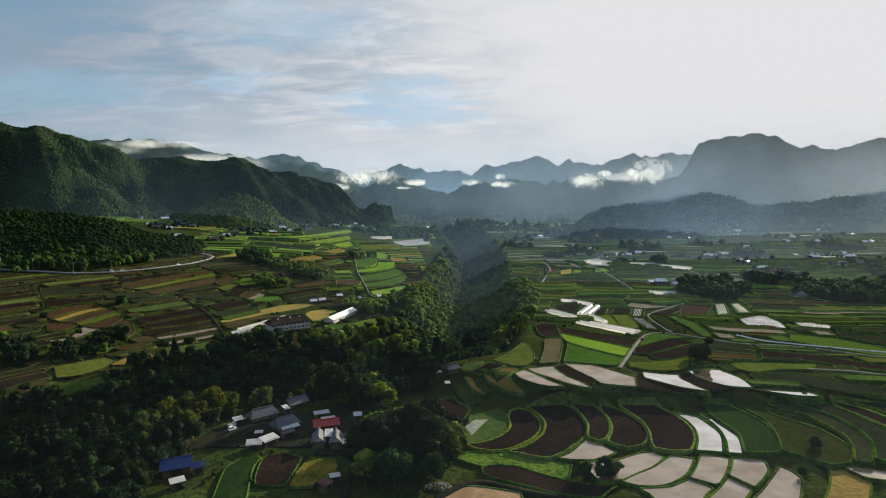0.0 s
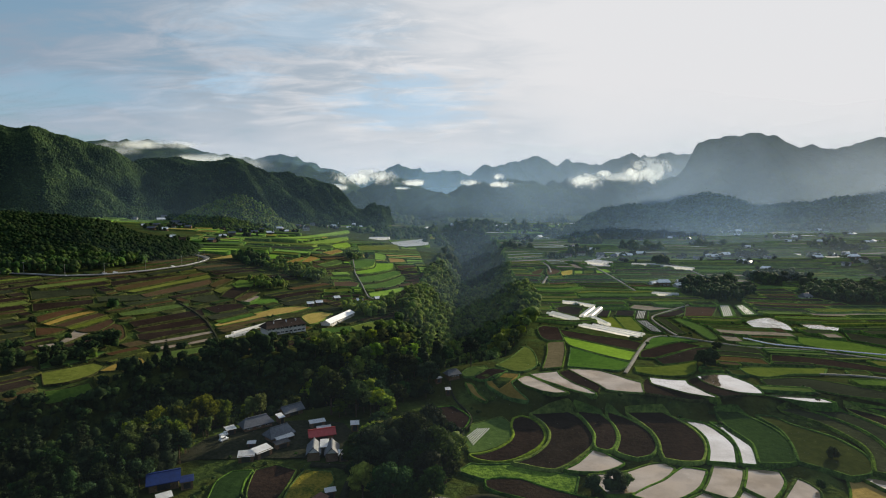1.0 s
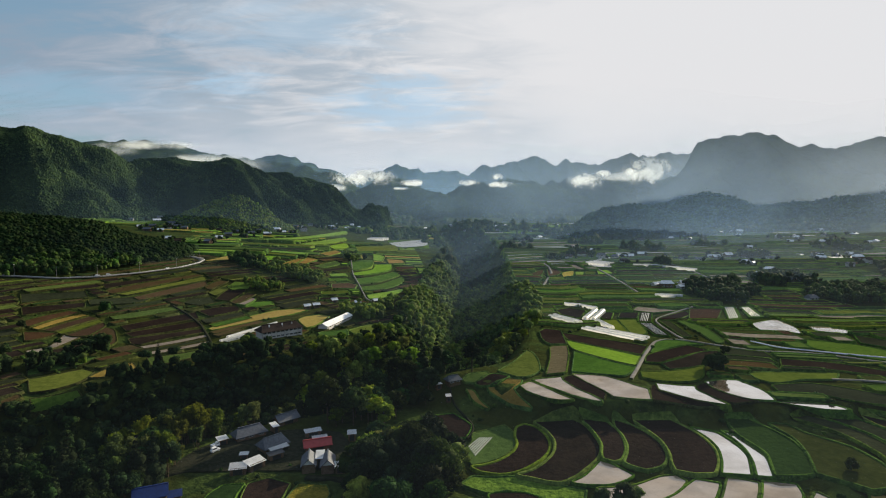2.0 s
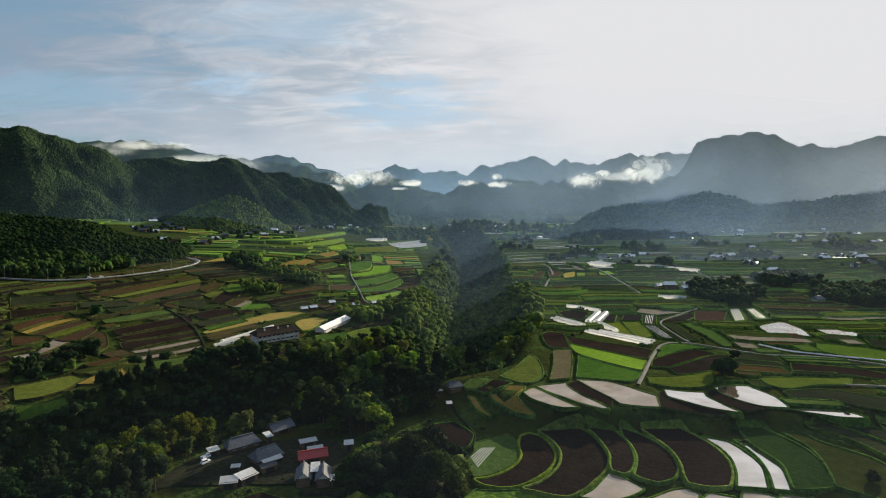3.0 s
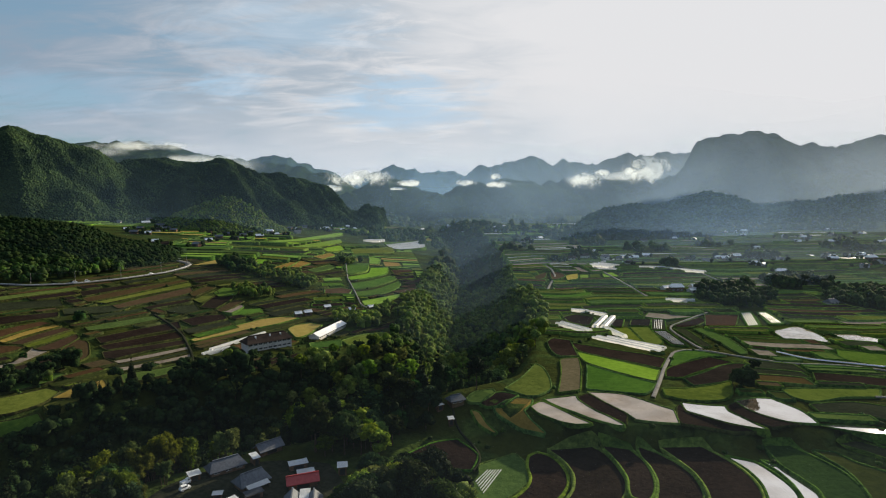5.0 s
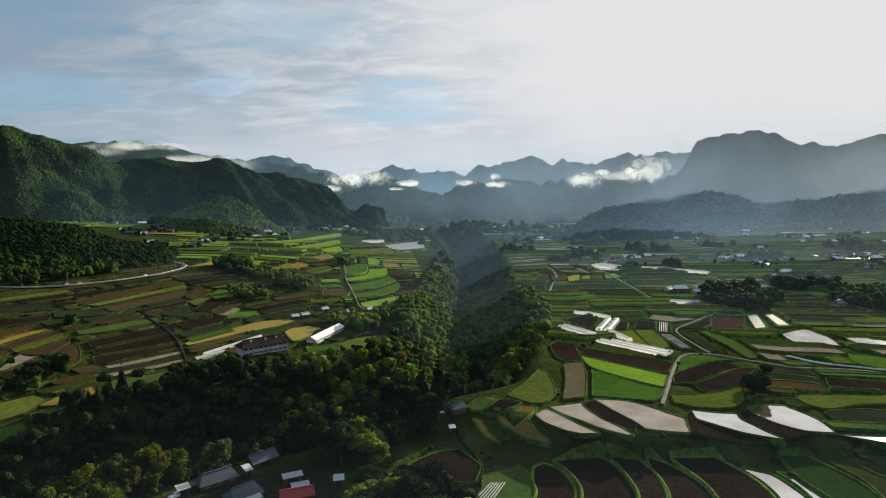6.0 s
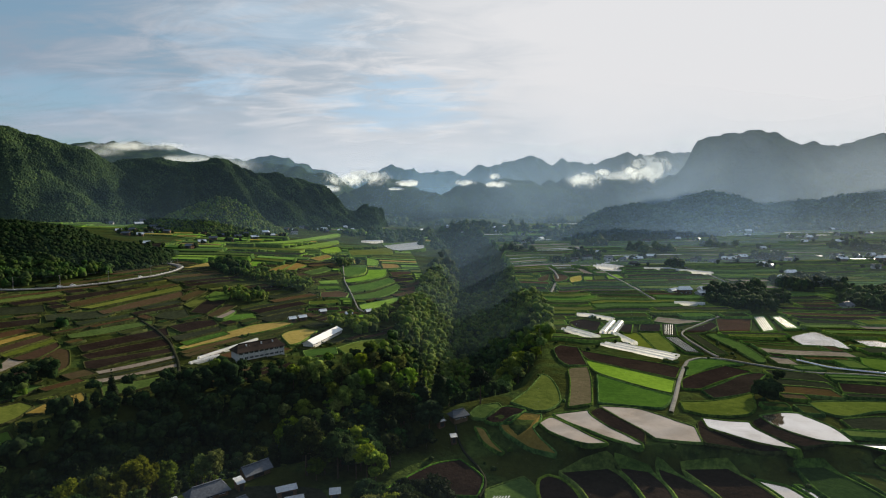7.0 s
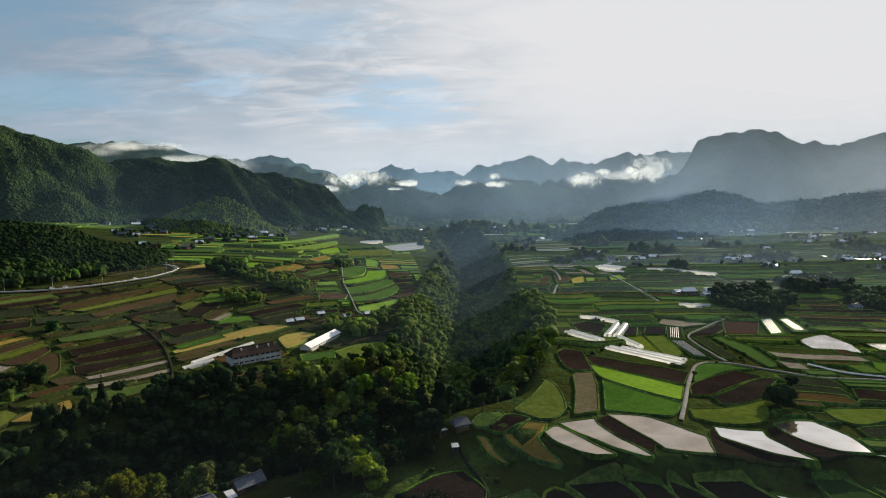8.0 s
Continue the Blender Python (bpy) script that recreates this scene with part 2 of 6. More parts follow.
    fade = n.range(n.math("SQRT", n.math("ADD", n.math("POWER", n.math("SUBTRACT", n.math("MULTIPLY", u, 2.0), 1.0), 2.0), n.math("POWER", n.math("SUBTRACT", n.math("MULTIPLY", w, 2.0), 1.0), 2.0))), 1.0, 0.1)
    puff = n.noise(at, 1.0 / size, 8.0, 0.6, 0.5)
    solid = n.range(n.math("ADD", n.math("MULTIPLY", n.math("SUBTRACT", puff, 0.5), ragged), fade), 0.15, 1.15)
    solid = n.math("MULTIPLY", solid, n.range(fade, 0.0, 0.7))
    f = n.math("MULTIPLY", solid, thick)
    drops = n.add("ShaderNodeMixShader", {0: 0.55, 1: n.add("ShaderNodeBsdfDiffuse", {0: rgb(0.84, 0.92, 0.985)}).outputs[0], 2: n.add("ShaderNodeBsdfTranslucent", {0: rgb(0.84, 0.92, 0.985)}).outputs[0]})
    n.add("ShaderNodeOutputMaterial", {0: n.add("ShaderNodeMixShader", {0: f, 1: n.add("ShaderNodeBsdfTransparent").outputs[0], 2: drops.outputs[0]}).outputs[0]})


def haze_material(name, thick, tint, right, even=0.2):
    """Tint of sheets standing in for valley haze: denser low, denser and paler sunward."""
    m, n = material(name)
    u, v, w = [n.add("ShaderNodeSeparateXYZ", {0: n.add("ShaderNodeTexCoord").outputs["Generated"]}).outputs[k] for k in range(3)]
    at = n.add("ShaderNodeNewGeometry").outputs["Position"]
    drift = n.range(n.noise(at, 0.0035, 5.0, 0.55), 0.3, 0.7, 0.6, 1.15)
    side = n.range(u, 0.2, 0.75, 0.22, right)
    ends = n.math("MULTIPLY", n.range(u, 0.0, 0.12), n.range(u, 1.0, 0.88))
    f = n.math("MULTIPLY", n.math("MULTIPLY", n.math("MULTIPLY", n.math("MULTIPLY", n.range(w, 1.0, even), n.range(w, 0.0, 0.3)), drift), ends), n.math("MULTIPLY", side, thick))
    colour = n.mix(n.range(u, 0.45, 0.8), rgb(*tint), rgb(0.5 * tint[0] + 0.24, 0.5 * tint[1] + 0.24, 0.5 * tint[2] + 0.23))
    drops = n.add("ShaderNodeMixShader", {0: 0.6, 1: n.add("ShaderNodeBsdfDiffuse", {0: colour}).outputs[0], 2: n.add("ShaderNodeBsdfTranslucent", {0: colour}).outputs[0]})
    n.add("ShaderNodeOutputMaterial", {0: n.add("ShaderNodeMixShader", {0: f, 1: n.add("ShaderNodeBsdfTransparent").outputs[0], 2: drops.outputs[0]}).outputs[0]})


water_material("water", 0.12, 0.26)
water_material("mirror", 0.45, 0.75)
glass_material()
mist_material("mist", 0.85, 3.4, 48.0)
mist_material("mist_bank", 0.6, 2.2, 90.0)

# ---- land ----
RIVER = [(-420, 60), (-290, 130), (-190, 215), (-105, 285), (-45, 318), (2, 345), (18, 420), (28, 520), (38, 640), (50, 780), (55, 1000), (20, 1500), (-60, 2400), (-200, 3600)]


def smooth(a, b, t):
    u = np.clip((t - a) / (b - a), 0.0, 1.0)
    return u * u * (3 - 2 * u)


def river_gap(x, y):
    """Distance to the river's line, and on which side of it a place lies (1: right bank)."""
    best, side = np.full(np.shape(x), 1e9), np.zeros(np.shape(x))
    for (ax, ay), (bx, by) in zip(RIVER, RIVER[1:]):
        ux, uy = bx - ax, by - ay
        f = np.clip(((x - ax) * ux + (y - ay) * uy) / (ux * ux + uy * uy), 0, 1)
        dx, dy = x - ax - f * ux, y - ay - f * uy
        d = np.hypot(dx, dy)
        side = np.where(d < best, np.where(ux * dy - uy * dx < 0, 1.0, 0.0), side)
        best = np.minimum(d, best)
    return best, side


def ramp(t, soft):
    """max(0, t) with a rounded corner."""
    return 0.5 * (t + np.sqrt(t * t + soft * soft)) - 0.5 * soft


def ground(x, y):
    """Height of the land at a place."""
    x, y = np.asarray(x, float), np.asarray(y, float)
    away = 0.037 * ramp(y - 450, 60) - 0.024 * ramp(y - 1150, 200)
    up = -0.85 * x + 0.53 * (250 - ramp(650 - y, 80))    # the left bank rises away from the river
    left = 5 + 0.17 * ramp(up - 150, 40) - 0.08 * ramp(up - 360, 60) + 0.5 * away
    edge = 249 - 0.06 * (x - 55) + 30 * smooth(50, 5, x)
    low = 1.0 + 0.033 * np.clip(x - 20, 0, 140) - 2.5 * smooth(205, 150, y) * smooth(60, 120, x)
    right = low + (9.5 + away + 0.03 * ramp(x - 330, 60) - low) * smooth(-8, 4, (y - edge) / (1 + 1.5 * smooth(60, 5, x)))
    gap, side = river_gap(x, y)
    flat = left + (right - left) * side
    cut = smooth(48, 8, gap) * (34 + 8 * smooth(360, 520, y)) * smooth(1700, 1100, y)
    cross = smooth(0, 30, gap)
    flat = np.where(gap < 30, 0.5 * (left + right) * (1 - cross) + flat * cross, flat)
    return flat - cut

def lattice(ix, iy, seed):
    h = np.sin(ix * 127.1 + iy * 311.7 + seed * 74.7) * 43758.5453
    return h - np.floor(h)


def grain(x, y, size, octaves=4, seed=0):
    """Fractal noise in -1..1."""
    x, y = np.asarray(x, float) / size, np.asarray(y, float) / size
    total, weight, amp = 0.0, 0.0, 1.0
    for k in range(octaves):
        ix, iy = np.floor(x), np.floor(y)
        fx, fy = x - ix, y - iy
        fx, fy = fx * fx * (3 - 2 * fx), fy * fy * (3 - 2 * fy)
        a, b = lattice(ix, iy, seed + k), lattice(ix + 1, iy, seed + k)
        c, d = lattice(ix, iy + 1, seed + k), lattice(ix + 1, iy + 1, seed + k)
        total = total + amp * (2 * (a + (b - a) * fx + (c - a) * fy + (a - b - c + d) * fx * fy) - 1)
        weight, amp, x, y = weight + amp, amp * 0.5, x * 2.03 + 17, y * 2.03 + 5
    return total / weight


def height(x, y):
    return float(ground(x, y))


def mesh_object(name, verts, faces, mat, smooth=False, parent=None):
    me = bpy.data.meshes.new(name)
    me.from_pydata([tuple(map(float, v)) for v in verts], [], faces)
    me.materials.append(MAT[mat])
    if smooth:
        me.polygons.foreach_set("use_smooth", [True] * len(me.polygons))
    ob = new(name, me)
    ob.parent = parent
    return ob


def big_mesh(name, verts, faces, mat, smooth=True):
    """A mesh from numpy arrays of vertices and of triangles or quads."""
    me = bpy.data.meshes.new(name)
    k = faces.shape[1]
    me.vertices.add(len(verts))
    me.vertices.foreach_set("co", np.ascontiguousarray(verts, np.float32).ravel())
    me.loops.add(faces.size)
    me.loops.foreach_set("vertex_index", np.ascontiguousarray(faces, np.int32).ravel())
    me.polygons.add(len(faces))
    me.polygons.foreach_set("loop_start", np.arange(0, faces.size, k, dtype=np.int32))
    me.polygons.foreach_set("use_smooth", np.full(len(faces), smooth))
    me.update(calc_edges=True)
    me.materials.append(MAT[mat])
    return new(name, me)


def sheet(nu, nv):
    """Quads of a grid of nu x nv vertices."""
    i = np.arange(nu * nv).reshape(nu, nv)
    return np.stack([i[:-1, :-1], i[1:, :-1], i[1:, 1:], i[:-1, 1:]], -1).reshape(-1, 4)


def part(name, bm, mat, parent, label="", smooth=False):
    """Links a bmesh as one mesh under a thing or part."""
    me = bpy.data.meshes.new(name)
    bm.to_mesh(me)
    bm.free()
    me.materials.append(MAT[mat])
    if smooth:
        me.polygons.foreach_set("use_smooth", [True] * len(me.polygons))
    ob = new(name, me)
    ob.parent = parent
    if label:
        ob["label"] = label
    return ob


def thing(name, m, label, category, group="", kind=""):
    ob = new(name)
    ob.matrix_basis = m
    return tagged(ob, label, category, group, kind)


ICO = bmesh.new()
bmesh.ops.create_icosphere(ICO, subdivisions=1, radius=1.0)
ICO_V = np.array([v.co[:] for v in ICO.verts])
ICO_F = np.array([[v.index for v in f.verts] for f in ICO.faces])
ICO_F = ICO_F[ICO_V[ICO_F].mean(1)[:, 2] > -0.45]
ICO.free()
ICO2 = bmesh.new()
bmesh.ops.create_icosphere(ICO2, subdivisions=2, radius=1.0)
ICO2_V = np.array([v.co[:] for v in ICO2.verts])
ICO2_F = np.array([[v.index for v in f.verts] for f in ICO2.faces])
ICO2_F = ICO2_F[ICO2_V[ICO2_F].mean(1)[:, 2] > -0.4]
ICO2.free()


def lumps(rng, spots, fine=False, rag=0.28):
    """Ragged clumps at spots (x, y, z, radius, flatness): vertices and triangles."""
    base_v, base_f = (ICO2_V, ICO2_F) if fine else (ICO_V, ICO_F)
    spots = np.asarray(spots, float)
    k, m = len(spots), len(base_v)
    jig = 1 + rag * rng.uniform(-1, 1, (k, m, 1))
    verts = base_v[None] * jig * spots[:, None, 3:4]
    verts[..., 2] *= spots[:, None, 4]
    verts += spots[:, None, :3]
    faces = base_f[None] + (np.arange(k) * m)[:, None, None]
    return verts.reshape(-1, 3), faces.reshape(-1, 3)


def leaves(rng, spots, count, size):
    """Loose leaf sprays round the clumps: small crossed triangles that break the outline."""
    spots = np.asarray(spots, float)
    pick = spots[rng.integers(0, len(spots), count)]
    way = rng.normal(size=(count, 3))
    way /= np.linalg.norm(way, axis=1, keepdims=True)
    way[:, 2] = np.abs(way[:, 2]) * 0.9 - 0.15
    at = pick[:, :3] + way * pick[:, 3:4] * rng.uniform(0.8, 1.22, (count, 1)) * np.stack([np.ones(count), np.ones(count), pick[:, 4]], 1)
    a, b = rng.normal(size=(count, 3)), rng.normal(size=(count, 3))
    a, b = [v / np.linalg.norm(v, axis=1, keepdims=True) * size * rng.uniform(0.6, 1.3, (count, 1)) for v in (a, b)]
    verts = np.stack([at - a, at + a, at + b], 1).reshape(-1, 3)
    return verts, np.arange(count * 3).reshape(-1, 3)


def join(*pieces):
    verts, faces, base = [], [], 0
    for v, f in pieces:
        verts.append(v)
        faces.append(f + base)
        base += len(v)
    return np.concatenate(verts), np.concatenate(faces)


# ---- hills and mountains ----
def ridge(name, line, front, back, foot, spur, label, mat="mountain", leafage="canopy_hill_haze", step=14.0, seed=0, rows=26, woods=0.0, crown=5.0, sharp=1.25, fold=170.0, jag=0.16):
    """A mountain: a crest line of (x, y, z), slopes to its front and back feet, side spurs and gullies; with woods on its front if asked."""
    line = np.array(line, float)
    run = np.r_[0, np.cumsum(np.hypot(*np.diff(line[:, :2], axis=0).T))]
    s = np.arange(0, run[-1] + step, step).clip(0, run[-1])
    cx, cy, cz = [np.interp(s, run, line[:, k]) for k in range(3)]
    cz = cz + (grain(s, s * 0 + seed, 0.42 * fold, 5, seed) - 0.1) * spur * jag
    if jag > 0.2:                                    # sharp teeth on bare crests
        cz = cz + 0.6 * spur * jag * (1.1 - 2.6 * np.abs(grain(s, s * 0 + 5 * seed, 0.26 * fold, 4, seed + 2)))
    v = np.concatenate([np.linspace(-1, 0, rows, endpoint=False), np.linspace(0, 1, rows // 2)])
    S, V = np.meshgrid(s, v, indexing="ij")
    tx, ty = np.gradient(cx), np.gradient(cy)
    tl = np.hypot(tx, ty)
    nx, ny = -ty / tl, tx / tl
    kern = np.ones(15) / 15
    nx, ny = [np.convolve(np.pad(q, 7, mode="edge"), kern, "valid") for q in (nx, ny)]
    wide = np.where(V < 0, front, back) * (1 + 0.25 * grain(S, V * 0, 260, 2, seed + 3)) * (0.3 + 0.7 * smooth(0, 0.5, (cz - foot) / (cz.max() - foot)))[:, None]
    ends = smooth(0, 0.08, S / run[-1]) * smooth(1, 0.92, S / run[-1])
    X, Y = cx[:, None] + nx[:, None] * V * wide, cy[:, None] + ny[:, None] * V * wide
    fall = (1 - np.abs(V)) ** sharp
    low = foot + 0 * X
    Z = low + (cz[:, None] - low) * fall
    folds = 1 - 2.4 * np.abs(grain(S + fold * 0.4 * V, V * fold * 0.45, fold, 5, seed + 7))
    Z += spur * folds * 4 * np.abs(V) * (1 - np.abs(V)) * 0.5 + spur * 0.22 * grain(X, Y, 60, 4, seed + 9) * (1 - fall) * (np.abs(V) < 0.97)
    Z -= 14 * (np.abs(V) > 0.98)
    ob = big_mesh(name, np.stack([X, Y, Z], -1).reshape(-1, 3), sheet(*X.shape), mat)
    tagged(ob, label, "mountain", kind="structure")
    if woods:
        rng = np.random.default_rng(seed + 50)
        count = int(run[-1] * front * 1.15 * woods)
        i, j = rng.uniform(0, len(s) - 1.01, count), rng.uniform(0.2, rows + 3.0, count)
        i0, j0 = i.astype(int), j.astype(int)
        fi, fj = i - i0, j - j0
        spot = [(1 - fi) * (1 - fj) * Q[i0, j0] + fi * (1 - fj) * Q[i0 + 1, j0] + (1 - fi) * fj * Q[i0, j0 + 1] + fi * fj * Q[i0 + 1, j0 + 1] for Q in (X, Y, Z)]
        r = crown * np.exp(rng.normal(-0.12, 0.36, count)).clip(0.45, 2.0)
        verts, faces = lumps(rng, np.stack([spot[0], spot[1], spot[2] + r * 0.12, r, rng.uniform(0.75, 1.15, count)], 1), rag=0.3)
        tagged(big_mesh("woodland", verts, faces, leafage), "dense mixed green woodland covering " + woods_label[name], "woods", kind="stuff")
    return ob


woods_label = {"mountain_left": "the steep shaded valley side", "mountain_spur": "a long sunlit spur of the valley side", "hill_left": "a low rounded foothill", "hill_wooded": "a dark foothill above the road", "mountain_right_near": "low mountains in blue shade", "hill_knoll": "a hazy knoll in the plain"}
ridge("mountain_left", [(-1250, 760, 300), (-1000, 900, 284), (-894, 967, 266), (-797, 1035, 239), (-762, 1055, 222), (-717, 1081, 220), (-677, 1101, 205), (-635, 1123, 198), (-600, 1139, 178), (-555, 1157, 134), (-480, 1190, 90)],
      230, 500, 62, 150, "steep mountainside wooded in dark green", seed=3, rows=40, step=8, fold=230.0, jag=0.1, woods=0.2, crown=1.35)
ridge("mountain_spur", [(-690, 1120, 100), (-652, 1159, 163), (-624, 1207, 199), (-580, 1268, 209), (-556, 1297, 195), (-511, 1346, 176), (-461, 1395, 169), (-406, 1444, 153), (-359, 1484, 154), (-321, 1512, 123), (-254, 1559, 86), (-190, 1602, 51)],
      330, 400, 42, 175, "long wooded mountain spur running down to the valley", seed=5, rows=40, step=8, fold=210.0, jag=0.1, woods=0.17, crown=1.45)
# this foothill's sunlight comes from its canopy colour
ridge("hill_left", [(-470, 950, 50), (-425, 962, 82), (-355, 985, 111), (-338, 989, 109), (-301, 998, 89), (-283, 1001, 69), (-240, 1010, 40)], 120, 150, 36, 20, "low rounded foothill wooded in mid green", seed=8, step=8, woods=0.15, crown=1.6, leafage="canopy_sunlit")
# this foothill's shade comes partly from its dark canopy colour
ridge("hill_wooded", [(-760, 520, 110), (-549, 563, 90), (-460, 591, 86), (-431, 599, 84), (-396, 609, 80), (-360, 619, 74), (-338, 623, 61), (-305, 632, 53), (-277, 639, 46), (-262, 640, 30)],
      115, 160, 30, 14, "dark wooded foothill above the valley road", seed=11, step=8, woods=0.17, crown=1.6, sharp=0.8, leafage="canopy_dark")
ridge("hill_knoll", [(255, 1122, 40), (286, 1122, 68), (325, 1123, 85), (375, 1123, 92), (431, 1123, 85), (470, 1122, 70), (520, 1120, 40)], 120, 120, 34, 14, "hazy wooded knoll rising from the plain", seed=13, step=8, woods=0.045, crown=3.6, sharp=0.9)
ridge("mountain_far_left", [(-3200, 3200, 480), (-2249, 3336, 420), (-1973, 3373, 463), (-1786, 3396, 469), (-1564, 3420, 448), (-1370, 3437, 386), (-1207, 3453, 354), (-1109, 3468, 402), (-909, 3489, 384), (-741, 3504, 330), (-622, 3513, 290), (-502, 3520, 203), (-380, 3530, 100)],
      1100, 700, 70, 120, "distant blue-green mountain range under low cloud", seed=17, step=20, rows=44, fold=420.0, jag=0.28)
ridge("mountain_middle", [(-640, 2905, 80), (-561, 2910, 109), (-416, 2915, 170), (-272, 2920, 233), (-185, 2919, 219), (-69, 2914, 161), (46, 2911, 121), (160, 2905, 80)], 420, 400, 66, 60, "distant dark mountain with cloud on its top", seed=19, step=12, rows=40, fold=220.0, jag=0.28)
ridge("mountain_far", [(-1300, 4400, 200), (-807, 4428, 276), (-281, 4436, 381), (70, 4434, 350), (202, 4433, 337), (333, 4435, 359), (509, 4438, 407), (618, 4441, 437), (706, 4442, 451), (881, 4438, 402), (960, 4441, 437), (1166, 4437, 394), (1320, 4439, 420), (1473, 4443, 468), (1649, 4443, 468), (1890, 4443, 468), (2263, 4438, 407), (3000, 4350, 430)],
      900, 300, 80, 130, "jagged far mountain range pale with haze", seed=23, step=18, rows=40, fold=330.0, jag=0.28)
ridge("mountain_low", [(-200, 2710, 80), (-118, 2709, 103), (43, 2702, 151), (203, 2694, 190), (309, 2688, 209), (466, 2675, 182), (597, 2666, 197), (726, 2658, 207), (880, 2648, 223), (1084, 2632, 206), (1285, 2613, 149), (1400, 2600, 90)], 620, 500, 64, 80, "hazy wooded lower mountains across the valley", seed=29, step=14, rows=40, fold=260.0, jag=0.28)
ridge("mountain_right", [(720, 2225, 90), (802, 2210, 129), (884, 2196, 161), (934, 2192, 239), (973, 2190, 314), (1081, 2171, 350), (1177, 2151, 358), (1243, 2136, 346), (1308, 2119, 307), (1362, 2107, 307), (1399, 2098, 290), (1505, 2075, 308), (1588, 2057, 318), (1807, 2005, 332), (2113, 1921, 285), (2900, 1500, 330)],
      600, 500, 58, 90, "broad rock-topped mountain dim against the light", seed=31, step=13, rows=44, fold=260.0, jag=0.21)
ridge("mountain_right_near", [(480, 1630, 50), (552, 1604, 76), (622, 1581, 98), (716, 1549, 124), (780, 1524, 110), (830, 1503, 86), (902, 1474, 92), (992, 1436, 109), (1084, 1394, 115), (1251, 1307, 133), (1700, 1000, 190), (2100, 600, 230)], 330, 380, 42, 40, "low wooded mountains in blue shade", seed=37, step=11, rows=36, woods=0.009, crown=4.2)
ridge("mountain_behind", [(-2600, -300, 250), (-1500, -900, 260), (-400, -1300, 240), (700, -1300, 260), (1700, -800, 250), (2500, 0, 240)][::-1], 500, 500, -10, 70, "wooded mountains closing the valley", seed=41, step=60)

# ---- fields ----
FIELDS = []
FIELD_TEXT = {
    "water": ("paddy_field", "flooded rice paddy reflecting the sky between grassy bunds", "water_surface"),
    "soil": ("field", "dark brown ploughed field with a grassy terrace edge", "soil"),
    "pink": ("field", "reddish-brown bare terrace field edged with grass", "soil"),
    "pale": ("field", "pale grey-brown field covered with thin mulch", "soil"),
    "mud": ("paddy_field", "drained beige muddy paddy beside a farm track", "soil"),
    "rice": ("paddy_field", "green rice paddy in straight planted rows", "crop"),
    "lime": ("field", "bright lime-green grassy crop field", "crop"),
    "green": ("field", "green vegetable field on a terrace", "crop"),
    "olive": ("field", "olive-green hay meadow on a terrace", "crop"),
    "dark": ("field", "dark fallow terrace field with grassy edge", "soil"),
    "straw": ("field", "orange-yellow stubble field on a terrace", "crop"),
    "barley": ("field", "golden ripening barley field", "crop"),
    "lush": ("paddy_field", "dense bright green rice paddy in straight rows", "crop"),
    "deep": ("paddy_field", "deep green rice paddy on a curved terrace", "crop"),
    "moss": ("field", "mossy olive-green meadow on a curved terrace", "crop"),
    "fallow": ("field", "beige-brown fallow field with a grassy margin", "soil"),
    "weeds": ("field", "overgrown yellow-green vegetable plot beside the farmhouse", "crop"),
    "grass": ("meadow", "bright green grassy strip between terraces", "crop"),
    "mirror": ("paddy_field", "brimming rice paddy mirroring the bright sky", "water_surface"),
    "film": ("field", "field covered with shining white plastic film", "plastic_film"),
}
# grass strips take the bank colour that has sunlight in it
SURFACE = {"film": "plastic_film", "grass": "bank_sunlit"}


def outline(points, steps=4, tension=0.42):
    """A closed line through the points, counter-clockwise: smooth on, with its sharp corners kept."""
    p = np.array(points, float)
    if 0.5 * np.sum(p[:, 0] * np.roll(p[:, 1], -1) - np.roll(p[:, 0], -1) * p[:, 1]) < 0:
        p = p[::-1]
    a, b = p - np.roll(p, 1, 0), np.roll(p, -1, 0) - p
    turn = np.sum(a * b, 1) / (np.linalg.norm(a, axis=1) * np.linalg.norm(b, axis=1) + 1e-9)
    m = (a + b) * tension * smooth(0.45, 0.9, turn)[:, None]      # sharp corners stay sharp
    q, k = np.roll(p, -1, 0), np.roll(m, -1, 0)
    out = []
    for t in np.arange(steps) / steps:
        out.append((2 * t**3 - 3 * t**2 + 1) * p + (t**3 - 2 * t**2 + t) * m + (3 * t**2 - 2 * t**3) * q + (t**3 - t**2) * k)
    return np.stack(out, 1).reshape(-1, 2)


def widen(p, d):
    """The closed line p moved outwards by d (a number, or one for each point)."""
    e = np.roll(p, -1, 0) - np.roll(p, 1, 0)
    e /= np.linalg.norm(e, axis=1, keepdims=True) + 1e-9
    return p + np.stack([e[:, 1], -e[:, 0]], 1) * np.reshape(d, (-1, 1))


def inside(poly, x, y):
    x, y = np.asarray(x, float), np.asarray(y, float)
    odd = np.zeros(x.shape, bool)
    for (ax, ay), (bx, by) in zip(poly, np.roll(poly, -1, 0)):
        if ay != by:
            odd ^= ((ay > y) != (by > y)) & (x < (bx - ax) * (y - ay) / (by - ay) + ax)
    return odd


def field(kind, points, level=None, steps=4, bund=0.38, group="", edge="bank", tilt=0.0):
    """A terrace field: a level surface inside a grassy bund whose bank runs down to the land round it."""
    p = outline(points, steps)
    if level is None:
        level = float(np.mean(ground(p[:, 0], p[:, 1])))
    mean = float(np.mean(ground(p[:, 0], p[:, 1])))
    FIELDS.append((widen(p, bund + 0.3), level, tilt, mean))
    k = len(p)
    level = level + tilt * (ground(p[:, 0], p[:, 1]) - mean)     # a tilted field leans with the land
